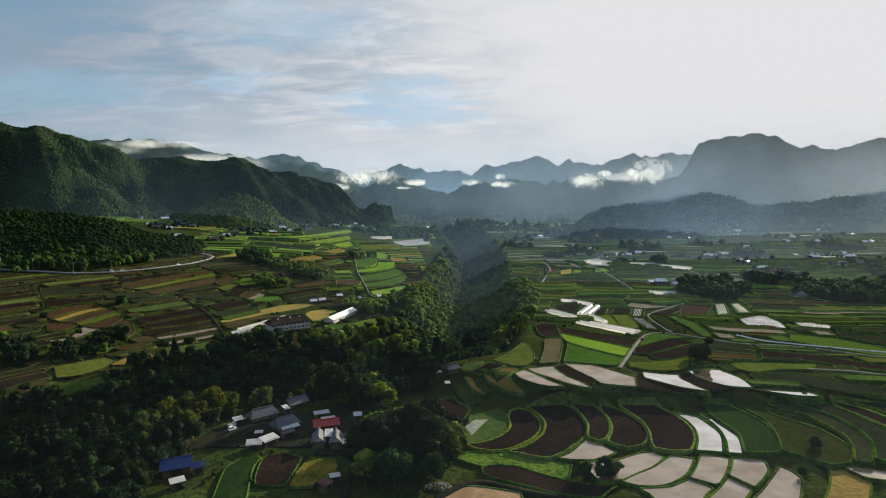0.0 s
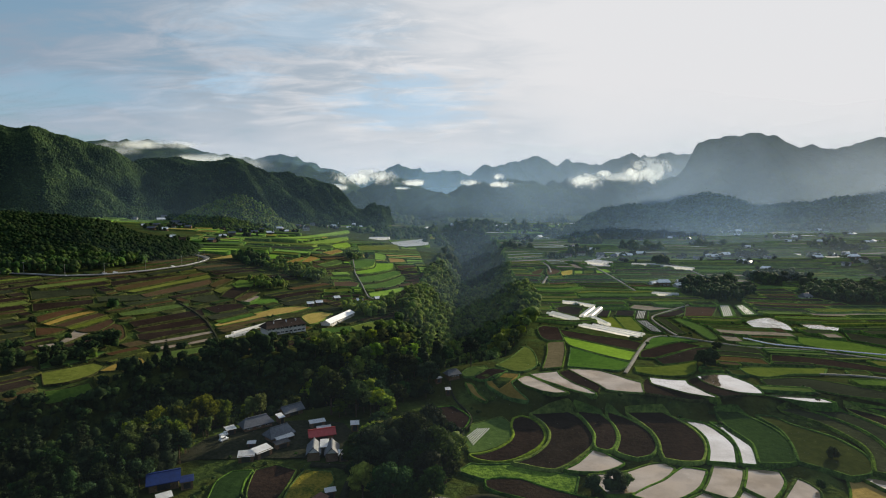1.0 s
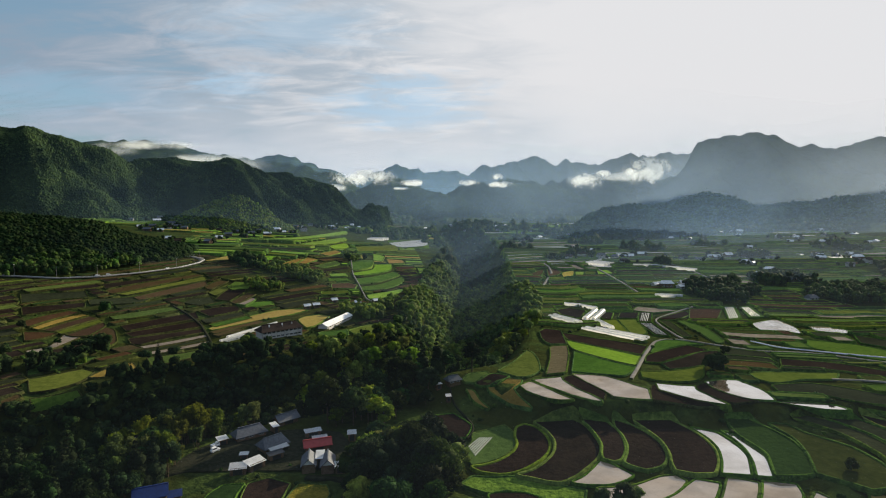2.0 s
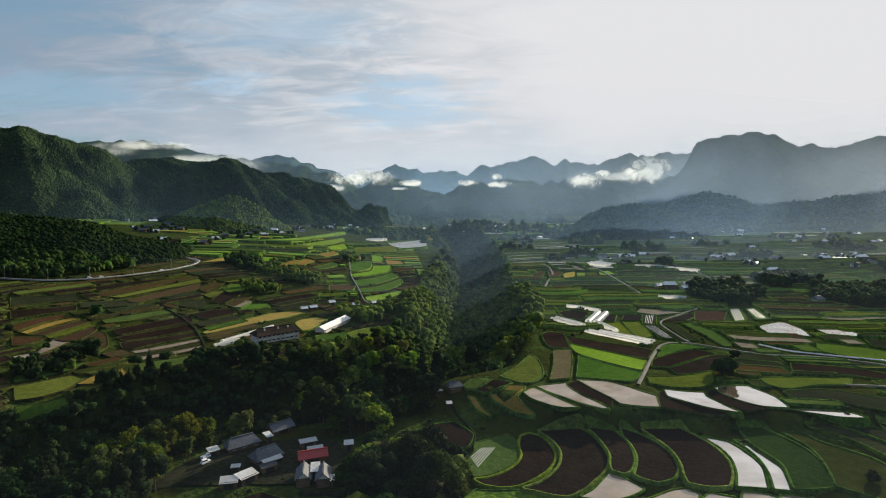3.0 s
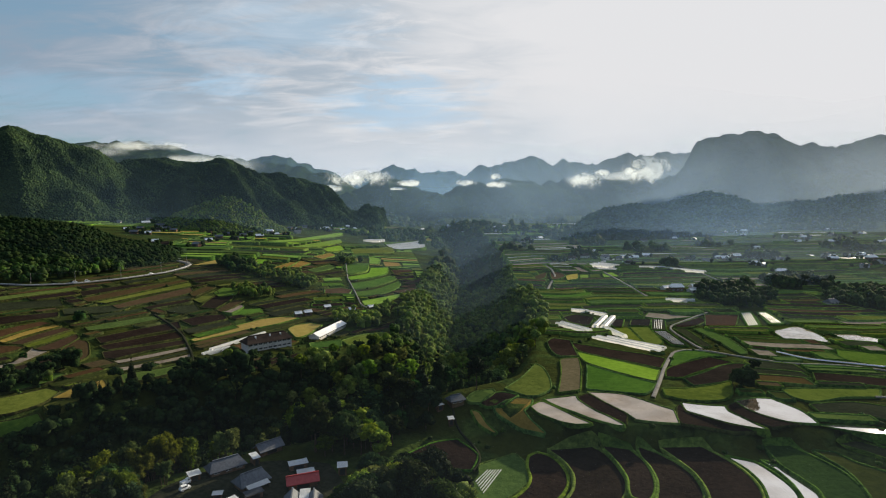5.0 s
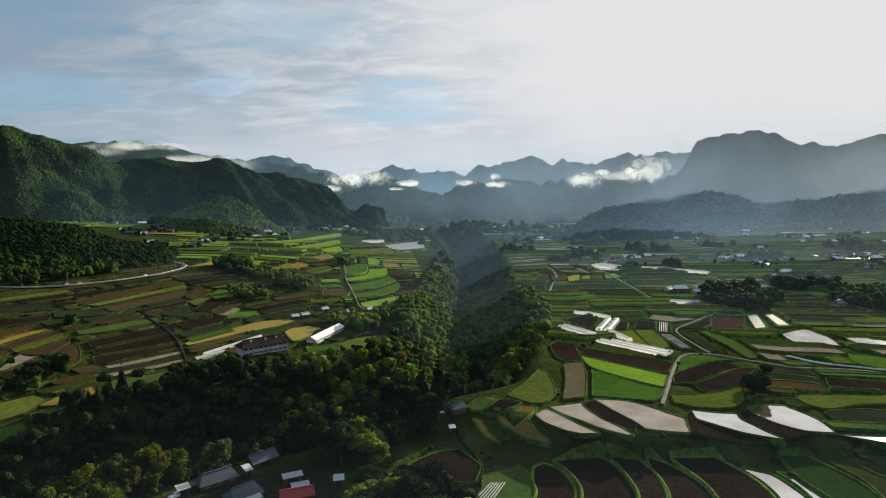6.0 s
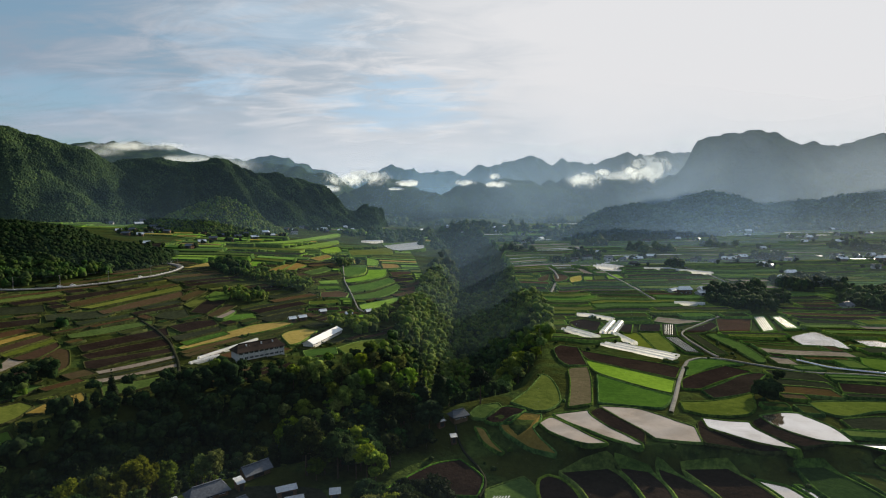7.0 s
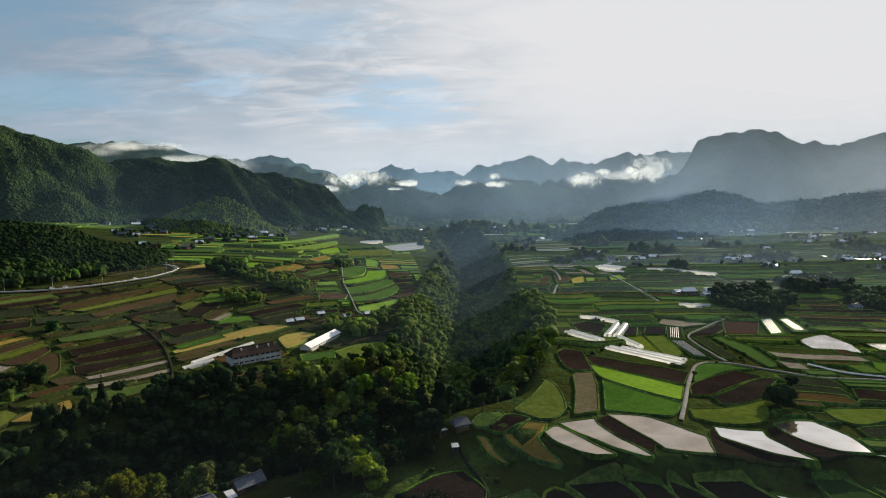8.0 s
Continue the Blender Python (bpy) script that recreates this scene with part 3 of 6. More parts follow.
    rim, lip = widen(p, 0.15), widen(p, bund + 0.15)
    drop = np.clip(level - ground(lip[:, 0], lip[:, 1]), 0.3, 7.0)
    toe = widen(p, bund + 0.35 + 0.5 * drop)
    toe_z = ground(toe[:, 0], toe[:, 1]) - 0.6
    bump = 0.22 + 0.18 * bund + 0.10 * grain(lip[:, 0], lip[:, 1], 3.0, 2, 4)
    rings = [np.c_[widen(p, -0.2), level - 0.25 + np.zeros(k)], np.c_[rim, level + 0.8 * bump], np.c_[lip, level + bump], np.c_[toe, np.maximum(toe_z, level - 8)]]
    i = np.arange(k)
    j = (i + 1) % k
    faces = np.concatenate([np.stack([a * k + i, (a + 1) * k + i, (a + 1) * k + j, a * k + j], 1) for a in range(3)])[:, ::-1]
    name, label, piece = FIELD_TEXT[kind]
    ob = big_mesh(name, np.concatenate(rings), faces, edge)
    tagged(ob, label, "rice paddy" if name == "paddy_field" else "field", group)
    mesh_object(piece, np.c_[p, level + np.zeros(k)], [list(range(k))], SURFACE.get(kind, kind), parent=ob)
    return ob


field("rice", [(-111.8, 705.3), (-99.2, 730.9), (-87.2, 737.1), (-82.2, 675.3), (-97.7, 644.2)], edge="bank_sunlit", tilt=0.6)
field("lime", [(-96, 633.2), (-79.3, 666.2), (-80.6, 709.1), (-62.4, 724.1), (-60.4, 671.8), (-78.9, 634.3), (-91, 619.1)], edge="bank_sunlit", tilt=0.6)
field("green", [(-89.1, 606.6), (-70.9, 630.1), (-55.1, 667.7), (-47.1, 648.6), (-64.9, 600.6), (-82.5, 580.5)], edge="bank_sunlit", tilt=0.6)
field("rice", [(-80.5, 569.9), (-61.3, 592), (-43.6, 641), (-41.2, 612.6), (-51.8, 575.4), (-74.8, 554.3)], edge="bank_sunlit", tilt=0.6)
field("lime", [(-68.7, 538.8), (-50.5, 560.9), (-38.8, 575.7), (-40.2, 558.2), (-55.8, 526.1), (-64.8, 522.8)], edge="bank_sunlit", tilt=0.6)
field("barley", [(-118.3, 749.8), (-99, 781.2), (-98.1, 747.8), (-113.9, 722.3)], edge="bank_sunlit", tilt=0.6)
field("lime", [(-94.7, 811.4), (-78.3, 790.6), (-75.7, 737.4), (-85.4, 733.6)], edge="bank_sunlit", tilt=0.6)
field("olive", [(-126.7, 870.8), (-102.9, 910.1), (-76.7, 953.2), (-68, 885.4), (-94.8, 839.3), (-115.5, 815.9)], edge="bank_sunlit", tilt=0.6)
field("straw", [(-72.3, 772.6), (-53, 773.2), (-47.8, 745.7), (-65.3, 726.7)], edge="bank_sunlit", tilt=0.6)
field("pink", [(-57.2, 709.6), (-35.8, 725.1), (-31.7, 705.6), (-52.1, 684.6)], edge="bank_sunlit", tilt=0.6)
field("soil", [(-50.2, 667.1), (-30.8, 685.6), (-27, 665.1), (-46.3, 646.1)], edge="bank_sunlit", tilt=0.6)
field("pink", [(-108.3, 573.5), (-94.7, 584.2), (-84.2, 577.5), (-84.1, 560), (-104.4, 553.4)], edge="bank_sunlit", tilt=0.6)
field("soil", [(-108.2, 517.1), (-85, 526.6), (-81.3, 515.6), (-106, 507)], edge="bank_sunlit", tilt=0.6)
field("olive", [(-111, 538.6), (-88.9, 549.6), (-85.1, 538.6), (-108.4, 526.5)], edge="bank_sunlit", tilt=0.6)
field("rice", [(-114.8, 593.1), (-97.7, 602.3), (-93.8, 591.7), (-111.8, 580.6)], edge="bank_sunlit", tilt=0.6)
field("lime", [(-118.5, 614.2), (-103.3, 625.9), (-99.3, 611.8), (-113.7, 601.1)], edge="bank_sunlit", tilt=0.6)
field("straw", [(-173.2, 631.4), (-167.5, 679.7), (-160.7, 677), (-162, 629.7)], edge="bank_sunlit", tilt=0.6)
field("straw", [(-158.5, 645.1), (-160.9, 698.5), (-145.9, 685.2), (-150.8, 646.9)], edge="bank_sunlit", tilt=0.6)
field("straw", [(-154.8, 740.6), (-143.8, 790.1), (-134.1, 768.5), (-140.4, 722.9)], edge="bank_sunlit", tilt=0.6)
field("green", [(-139.8, 644.6), (-125.7, 693.7), (-118.4, 671.1), (-131.8, 634.5)], edge="bank_sunlit", tilt=0.6)
field("lime", [(-202.3, 791.9), (-180.5, 896.9), (-164.1, 985.5), (-154.4, 934.1), (-168.9, 840.9)], edge="bank_sunlit", tilt=0.6)
field("lime", [(-159.5, 836.7), (-147.8, 895.2), (-134.1, 837.2), (-148.3, 798.2)], edge="bank_sunlit", tilt=0.6)
field("lime", [(-256.9, 825.9), (-216.3, 907.1), (-184.6, 1118.2), (-172.8, 1048.4), (-202.7, 885.4), (-243.3, 806.7)], edge="bank_sunlit", tilt=0.6)
field("olive", [(-263.7, 761.4), (-223.3, 789.4), (-174.2, 796.3), (-176, 773), (-222.2, 762), (-256, 740.4)], edge="bank_sunlit", tilt=0.6)
field("dark", [(-249, 721.3), (-210.9, 747.4), (-164.1, 767.2), (-167.8, 738.4), (-209.2, 719.4), (-242.6, 703.7)], edge="bank_sunlit", tilt=0.6)
field("barley", [(-221.3, 645), (-203.6, 662), (-193.9, 650.4), (-215.3, 628.4)], edge="bank_sunlit", tilt=0.6)
field("lime", [(-199.7, 636), (-200.9, 672.5), (-189.3, 674.2), (-185.8, 642.7)], edge="bank_sunlit", tilt=0.6)
field("rice", [(-160, 475.7), (-142.8, 487.3), (-137.9, 478.2), (-154.9, 461.6)], edge="bank_sunlit", tilt=0.6)
field("olive", [(-64.8, 406.9), (-52.9, 424.1), (-38.5, 428.4), (-43.4, 410.6), (-55.1, 389.3)], edge="bank_sunlit", tilt=0.6)
field("rice", [(-84.4, 400.2), (-66.5, 408.4), (-63.5, 394.9), (-79.8, 387.7)], edge="bank_sunlit", tilt=0.6)
field("soil", [(-275.2, 475.9), (-265.1, 492.7), (-252.4, 512), (-234.8, 530.1), (-229, 545), (-253, 495.5), (-266.4, 464.7)], edge="bank_olive_shade", tilt=0.85)
field("pink", [(-264, 460.7), (-251.4, 492.4), (-227.3, 543.5), (-221.6, 541.9), (-242.6, 484.3), (-255.6, 453.5)], edge="bank_olive_shade", tilt=0.85)
field("olive", [(-252.3, 454.9), (-240.1, 483.7), (-219.3, 538.8), (-213.5, 527.2), (-233.2, 483.1), (-244.4, 455.8)], edge="bank_olive_shade", tilt=0.85)
field("pink", [(-237.7, 452.6), (-226.2, 486.9), (-212, 523.7), (-205, 509), (-217.1, 477.3), (-230.9, 447.5)], edge="bank_olive_shade", tilt=0.85)
field("dark", [(-306.3, 428), (-290.9, 439.2), (-275.8, 452.9), (-264, 438.2), (-280.4, 424), (-291.8, 408.7)], edge="bank_olive_shade", tilt=0.85)
field("soil", [(-286.5, 401.6), (-273, 413.3), (-259.8, 426.6), (-253.7, 417), (-265.2, 402.2), (-274.7, 385.9)], edge="bank_olive_shade", tilt=0.85)
field("dark", [(-261.8, 434.6), (-247.3, 446.3), (-233.1, 459.6), (-225.8, 451.9), (-229.3, 439.5), (-253.5, 424)], edge="bank_olive_shade", tilt=0.85)
field("green", [(-228.8, 405), (-213.7, 428.7), (-198.1, 447.4), (-194.6, 439.8), (-212.8, 409.2), (-223.3, 399.9)], edge="bank_olive_shade", tilt=0.85)
field("soil", [(-212.7, 389.7), (-200.2, 410), (-183.8, 436.1), (-175.6, 422), (-191.9, 400.8), (-204.3, 381)], edge="bank_olive_shade", tilt=0.85)
field("soil", [(-203.1, 377), (-189.6, 396.3), (-172.9, 417.4), (-165.4, 405.3), (-182.5, 385.7), (-195.5, 371.4)], edge="bank_olive_shade", tilt=0.85)
field("soil", [(-196.2, 367.9), (-182, 381.2), (-162.8, 400.8), (-158.6, 392.8), (-174.6, 374.6), (-184, 358.3), (-189.2, 358.3)], edge="bank_olive_shade", tilt=0.85)
field("pale", [(-182.4, 354.7), (-171.1, 367.5), (-156, 386.8), (-153.1, 382.2), (-166.1, 364), (-178.2, 351.2)], edge="bank_olive_shade", tilt=0.85)
field("dark", [(-178.2, 348.2), (-164.1, 362), (-151.3, 378.7), (-149.3, 375.7), (-162.3, 357.5), (-175.6, 345.2)], edge="bank_olive_shade", tilt=0.85)
field("pale", [(-175.5, 343.2), (-161.7, 355.5), (-147.6, 373.2), (-144.3, 367.7), (-158.3, 350.5), (-170.8, 338.7)], edge="bank_olive_shade", tilt=0.85)
field("green", [(-167.2, 334.2), (-151.5, 345.4), (-142.8, 355.8), (-138.8, 342.8), (-150.8, 326.5), (-158.2, 320.6)], edge="bank_olive_shade", tilt=0.85)
field("pink", [(-267, 375.7), (-263.9, 390.2), (-257.3, 405.5), (-249.6, 404.9), (-256.1, 384), (-258.3, 367.6)], edge="bank_olive_shade", tilt=0.85)
field("straw", [(-254.9, 366.5), (-253.3, 385), (-247.2, 403.4), (-242.1, 402.2), (-247.7, 381.9), (-250.1, 365.4)], edge="bank_olive_shade", tilt=0.85)
field("pink", [(-247.5, 365.4), (-244.2, 384.3), (-239.7, 400.2), (-233, 398.1), (-237.7, 379.7), (-240.6, 365.7)], edge="bank_olive_shade", tilt=0.85)
field("olive", [(-238.9, 365.2), (-235.6, 378.1), (-231, 396.5), (-227.4, 393), (-230.3, 374), (-234.5, 362.6)], edge="bank_olive_shade", tilt=0.85)
field("pink", [(-230.9, 362.1), (-228.6, 373.5), (-226.1, 391.4), (-221, 384.9), (-219.7, 365.8), (-225, 361)], edge="bank_olive_shade", tilt=0.85)
field("pink", [(-217.1, 361.8), (-220.5, 383.3), (-213, 381.2), (-199.5, 360), (-199.6, 349), (-208.1, 350.7)], edge="bank_olive_shade", tilt=0.85)
field("pink", [(-254.8, 359.5), (-243.7, 362.8), (-237.1, 362.7), (-238.8, 353.2), (-244.5, 345.8)], edge="bank_olive_shade", tilt=0.85)
field("pale", [(-233.8, 331.7), (-227.6, 341.5), (-232.9, 363.1), (-222.7, 360.9), (-223.6, 341), (-228.1, 327)], edge="bank_olive_shade", tilt=0.85)
field("dark", [(-200.6, 455.4), (-199.4, 468.9), (-189.3, 478.7), (-180.5, 464.5), (-188.4, 453.2)], edge="bank_olive_shade", tilt=0.85)
field("soil", [(-183.5, 473.1), (-185.8, 505.7), (-176.4, 516), (-171, 507.4), (-172.5, 472.9)], edge="bank_olive_shade", tilt=0.85)
field("pink", [(-170, 470.8), (-167.7, 503.3), (-160.5, 502.7), (-163.5, 467.2)], edge="bank_olive_shade", tilt=0.85)
field("soil", [(-183.5, 440.1), (-174.1, 454.9), (-162.7, 462.7), (-155.7, 452.6), (-170.4, 429.9)], edge="bank_olive_shade", tilt=0.85)
field("dark", [(-172.6, 420.4), (-153.6, 449.1), (-149.7, 442.5), (-165.8, 413.3)], edge="bank_olive_shade", tilt=0.85)
field("green", [(-163.5, 411.3), (-147.3, 440.5), (-141.4, 434.9), (-156.9, 406.2)], edge="bank_olive_shade", tilt=0.85)
field("green", [(-223.2, 317.5), (-214.7, 325.3), (-204.4, 331.7), (-194.3, 332), (-195.1, 317.6), (-203.1, 305.2), (-208.7, 298.3)], edge="bank_olive_shade", tilt=0.85)
field("olive", [(-204.8, 293.3), (-196.3, 303.1), (-189.7, 311.5), (-181.6, 307.5), (-179.1, 293.5), (-183.6, 281.6), (-191.9, 276.2)], edge="bank_olive_shade", tilt=0.85)
field("green", [(-188.8, 272.2), (-181.1, 278), (-175.3, 284), (-171.2, 281.2), (-179.2, 271.8), (-185, 266.9)], edge="bank_olive_shade", tilt=0.85)
field("straw", [(-178.8, 299), (-177.8, 312.4), (-171.2, 325.2), (-163.8, 315.2), (-166.1, 299.8)], edge="bank_olive_shade", tilt=0.85)
field("green", [(-189.5, 515.2), (-189.3, 535.7), (-174.8, 537), (-171.2, 514.9), (-181.3, 506.1)], edge="bank_olive_shade", tilt=0.85)
field("pink", [(-205.1, 507), (-202.1, 533), (-194.7, 532.8), (-198.3, 497.4)], edge="bank_olive_shade", tilt=0.85)
field("olive", [(-195.2, 489.8), (-191.7, 523.8), (-186.1, 515.2), (-187.1, 483.2)], edge="bank_olive_shade", tilt=0.85)
field("barley", [(-243.4, 597.3), (-231.2, 647.5), (-211.1, 660.1), (-214.3, 630.2)], edge="bank_olive_shade", tilt=0.85)
field("film", [(181.9, 729.3), (195.5, 723.2), (202.9, 689.3), (196.4, 672.4), (175.9, 682.1)])
field("film", [(200, 749.1), (229.1, 780.7), (218.4, 752.9), (201.9, 738.1)])
field("pale", [(156.7, 711.1), (163.5, 705.6), (162.9, 657.3), (155.6, 665.8)])
field("pink", [(100, 637), (119.6, 676.6), (108.8, 628.9), (98.6, 611.6)])
field("pink", [(122.3, 667.6), (132.4, 676), (133.7, 647.1), (123.8, 620.8), (113, 610.9)])
field("lime", [(74.1, 593.1), (81.7, 595.8), (81.2, 563.9), (72.9, 546.9)])
field("barley", [(134.7, 643.1), (151, 662.4), (140.7, 620.2), (127.7, 606.8)])
field("lime", [(151, 649.9), (159.5, 649.4), (152.6, 623), (144.5, 623.6)])
field("olive", [(162, 649.3), (173.4, 656.7), (166, 626.4), (155.6, 623)])
field("lime", [(177.1, 656.7), (190, 664), (187.7, 632.7), (170, 625.9)])
field("film", [(479.3, 1058.6), (509.8, 1057.9), (490.3, 1018.7), (460.9, 1019.4)])
field("film", [(591.7, 998.6), (598.8, 952.8), (583.6, 929.5), (579.4, 970.8)])
field("mirror", [(673.5, 997.6), (684.4, 959.7), (666.5, 935.4), (655.5, 971.8)])
field("film", [(476.4, 773.8), (483.1, 765.8), (468.2, 746.5), (465.4, 759)])
field("water", [(35.2, 271.1), (39.2, 275.7), (41.1, 276.2), (46.7, 266.1), (50.5, 258.4), (54.7, 252.2), (48.8, 251.9), (44.0, 254.5), (39.6, 259.8), (36.9, 264.2)], group="upper row of flooded paddies")
field("water", [(42.1, 279.3), (48.0, 281.0), (56.4, 283.3), (56.2, 277.5), (59.7, 265.6), (63.6, 257.9), (66.5, 250.3), (63.9, 250.4), (57.0, 256.6), (51.9, 263.7), (46.7, 270.6)], group="upper row of flooded paddies")
field("water", [(62.9, 287.4), (72.0, 285.7), (77.6, 283.5), (82.9, 276.9), (87.1, 270.1), (90.9, 264.8), (89.3, 258.3), (87.5, 251.3), (80.8, 252.5), (73.2, 255.3), (71.8, 261.1), (70.8, 264.4), (67.7, 272.5), (65.1, 280.7)], group="upper row of flooded paddies")
field("mirror", [(98.5, 273.7), (106.2, 270.5), (113.8, 269.0), (112.5, 263.9), (114.2, 256.4), (115.7, 250.3), (117.4, 245.0), (113.1, 247.0), (106.9, 251.1), (101.3, 257.9), (96.4, 264.5)], group="upper row of flooded paddies")
field("mirror", [(121.6, 274.7), (131.4, 277.5), (137.2, 276.7), (139.1, 270.5), (140.9, 261.8), (139.0, 249.5), (133.2, 250.2), (128.2, 252.3), (124.1, 258.1), (121.2, 265.9)], group="upper row of flooded paddies")
field("mirror", [(139.6, 249.5), (147.7, 249.5), (155.7, 247.9), (161.3, 244.8), (163.8, 239.6), (154.0, 241.1), (145.5, 245.6)], group="upper row of flooded paddies")
field("soil", [(57.8, 281.8), (62.1, 285.4), (67.2, 270.8), (69.9, 263.5), (70.4, 259.1), (67.5, 252.1), (64.6, 258.4), (60.6, 265.9), (57.4, 276.6)], tilt=1.0, bund=0.2, edge="bank_olive_shade")
field("soil", [(94.1, 268.1), (96.4, 270.3), (95.2, 262.5), (100.3, 256.0), (105.9, 249.4), (113.1, 247.0), (116.6, 246.0), (106.6, 246.2), (97.7, 248.2), (89.0, 250.6), (89.6, 256.4)], tilt=1.0, bund=0.2, edge="bank_olive_shade")
field("soil", [(115.3, 268.6), (120.1, 272.5), (120.1, 264.5), (123.2, 256.7), (127.4, 251.1), (131.6, 248.9), (120.9, 247.2), (116.5, 251.3), (115.0, 257.4), (113.8, 264.7)], tilt=1.0, bund=0.2, edge="bank_olive_shade")
field("mirror", [(97.8, 236.1), (105.0, 231.6), (106.6, 224.8), (107.0, 216.1), (105.6, 209.1), (100.0, 196.7), (91.7, 198.1), (96.0, 206.5), (99.5, 216.1), (100.4, 224.8), (99.3, 231.6)], bund=0.8, group="curved terrace fields")
field("mirror", [(108.3, 232.2), (110.7, 227.2), (112.9, 217.7), (113.3, 211.1), (111.3, 204.9), (106.2, 194.8), (101.9, 195.7), (106.3, 205.9), (108.9, 215.5), (109.3, 224.1)], bund=0.8, group="curved terrace fields")
field("green", [(11.9, 237.7), (24.9, 245.8), (27.4, 239.0), (27.5, 229.5), (25.1, 222.9), (19.8, 216.2), (13.7, 212.0), (9.7, 210.9), (8.8, 215.1), (7.8, 222.4), (10.8, 229.5)])
field("soil", [(30.1, 243.1), (33.4, 245.9), (37.0, 243.1), (39.4, 236.5), (39.9, 228.9), (38.4, 221.9), (34.4, 214.6), (28.7, 208.4), (23.3, 204.4), (18.0, 203.4), (12.5, 205.4), (9.8, 208.4), (14.2, 209.4), (20.4, 213.6), (25.7, 220.2), (28.2, 227.1), (28.4, 235.2)], bund=0.8, group="curved terrace fields", edge="bank_sunlit")
field("soil", [(37.5, 246.5), (54.1, 248.7), (56.9, 243.0), (58.4, 231.8), (58.1, 223.9), (55.8, 216.5), (52.7, 211.2), (48.5, 206.0), (43.4, 200.2), (37.9, 196.0), (33.0, 196.9), (28.5, 199.2), (24.6, 200.7), (29.9, 203.6), (35.0, 209.1), (39.9, 217.1), (42.5, 226.9), (41.8, 236.3), (39.5, 243.0)], bund=0.8, group="curved terrace fields", edge="bank_sunlit")
field("soil", [(56.7, 248.0), (66.4, 244.4), (68.2, 235.6), (67.6, 226.2), (65.3, 217.5), (61.9, 210.9), (59.2, 208.8), (56.5, 210.9), (56.8, 214.7), (59.2, 223.2), (59.4, 233.0), (58.5, 242.3)], bund=0.8, group="curved terrace fields", edge="bank_sunlit")
field("soil", [(70.7, 246.2), (75.3, 240.7), (79.1, 232.1), (80.4, 223.5), (79.2, 215.0), (76.9, 209.1), (73.1, 204.5), (67.9, 202.6), (64.5, 205.0), (62.8, 208.1), (65.8, 214.4), (68.4, 221.7), (69.5, 230.8), (69.2, 239.3)], bund=0.8, group="curved terrace fields", edge="bank_sunlit")
field("soil", [(78.2, 244.5), (93.2, 244.5), (96.6, 234.3), (98.1, 224.9), (97.3, 216.2), (94.7, 208.2), (91.0, 201.6), (88.7, 198.8), (83.4, 198.3), (77.6, 200.7), (78.7, 206.6), (81.0, 214.6), (82.0, 224.9), (80.5, 234.3)], bund=0.8, group="curved terrace fields", edge="bank_sunlit")
field("deep", [(115.5, 242.6), (124.2, 242.6), (127.3, 229.9), (128.4, 220.7), (127.1, 212.3), (124.3, 204.4), (119.5, 195.7), (113.4, 194.7), (107.4, 194.7), (111.1, 203.4), (113.7, 210.6), (113.5, 216.7), (112.5, 228.6)], bund=0.8, group="curved terrace fields")
field("moss", [(130.1, 237.4), (135.9, 236.1), (137.6, 228.3), (142.1, 221.6), (146.0, 214.7), (147.0, 206.7), (146.7, 200.2), (143.7, 193.1), (138.5, 187.0), (131.2, 184.9), (126.9, 190.0), (121.2, 195.4), (124.7, 202.6), (128.5, 212.0), (131.1, 222.2), (130.6, 230.9)], bund=0.8, group="curved terrace fields")
field("dark", [(141.4, 241.2), (148.9, 243.4), (155.7, 235.7), (158.7, 226.0), (158.8, 214.2), (155.8, 202.1), (150.3, 192.5), (143.8, 184.7), (140.2, 185.9), (147.7, 197.2), (151.1, 205.6), (151.7, 212.6), (150.9, 223.0), (147.6, 232.4)], bund=0.8, group="curved terrace fields")
field("dark", [(152.9, 243.1), (164.4, 241.7), (168.1, 229.5), (169.6, 219.1), (170.2, 211.7), (166.7, 198.8), (153.9, 183.1), (147.6, 186.5), (156.0, 198.8), (160.0, 210.6), (160.5, 222.1), (157.3, 232.8)], bund=0.8, group="curved terrace fields")
field("soil", [(170.0, 242.7), (176.3, 234.4), (178.9, 222.9), (178.9, 208.6), (170.4, 198.4), (172.5, 214.7), (171.1, 224.1), (169.1, 234.4)], bund=0.8, group="curved terrace fields", edge="bank_sunlit")
field("grass", [(5.3, 196.4), (9.5, 201.5), (16.1, 200.6), (23.0, 201.0), (28.9, 199.2), (33.9, 196.0), (40.1, 193.7), (44.7, 192.0), (41.0, 181.3), (37.9, 182.5), (33.6, 185.3), (29.4, 188.6), (24.8, 191.1), (19.0, 192.0), (14.0, 190.7), (10.1, 192.9)])
field("soil", [(13.8, 189.0), (16.9, 190.3), (25.1, 189.9), (30.8, 185.7), (36.8, 181.7), (42.9, 178.3), (49.2, 176.8), (55.8, 176.4), (52.2, 173.5), (48.7, 169.3), (38.2, 171.1), (30.0, 175.0), (23.3, 178.7), (18.0, 181.4), (13.9, 184.9)])
field("mud", [(2.9, 174.4), (7.5, 176.5), (11.5, 176.5), (18.6, 174.4), (24.3, 172.6), (24.2, 166.8), (-0.7, 166.1), (0.2, 171.5)])
field("water", [(41.5, 195.6), (47.2, 200.2), (54.9, 210.7), (58.2, 207.6), (62.6, 200.2), (59.5, 197.4), (53.2, 194.2), (45.8, 194.2)], bund=0.45, group="lower flooded paddies")
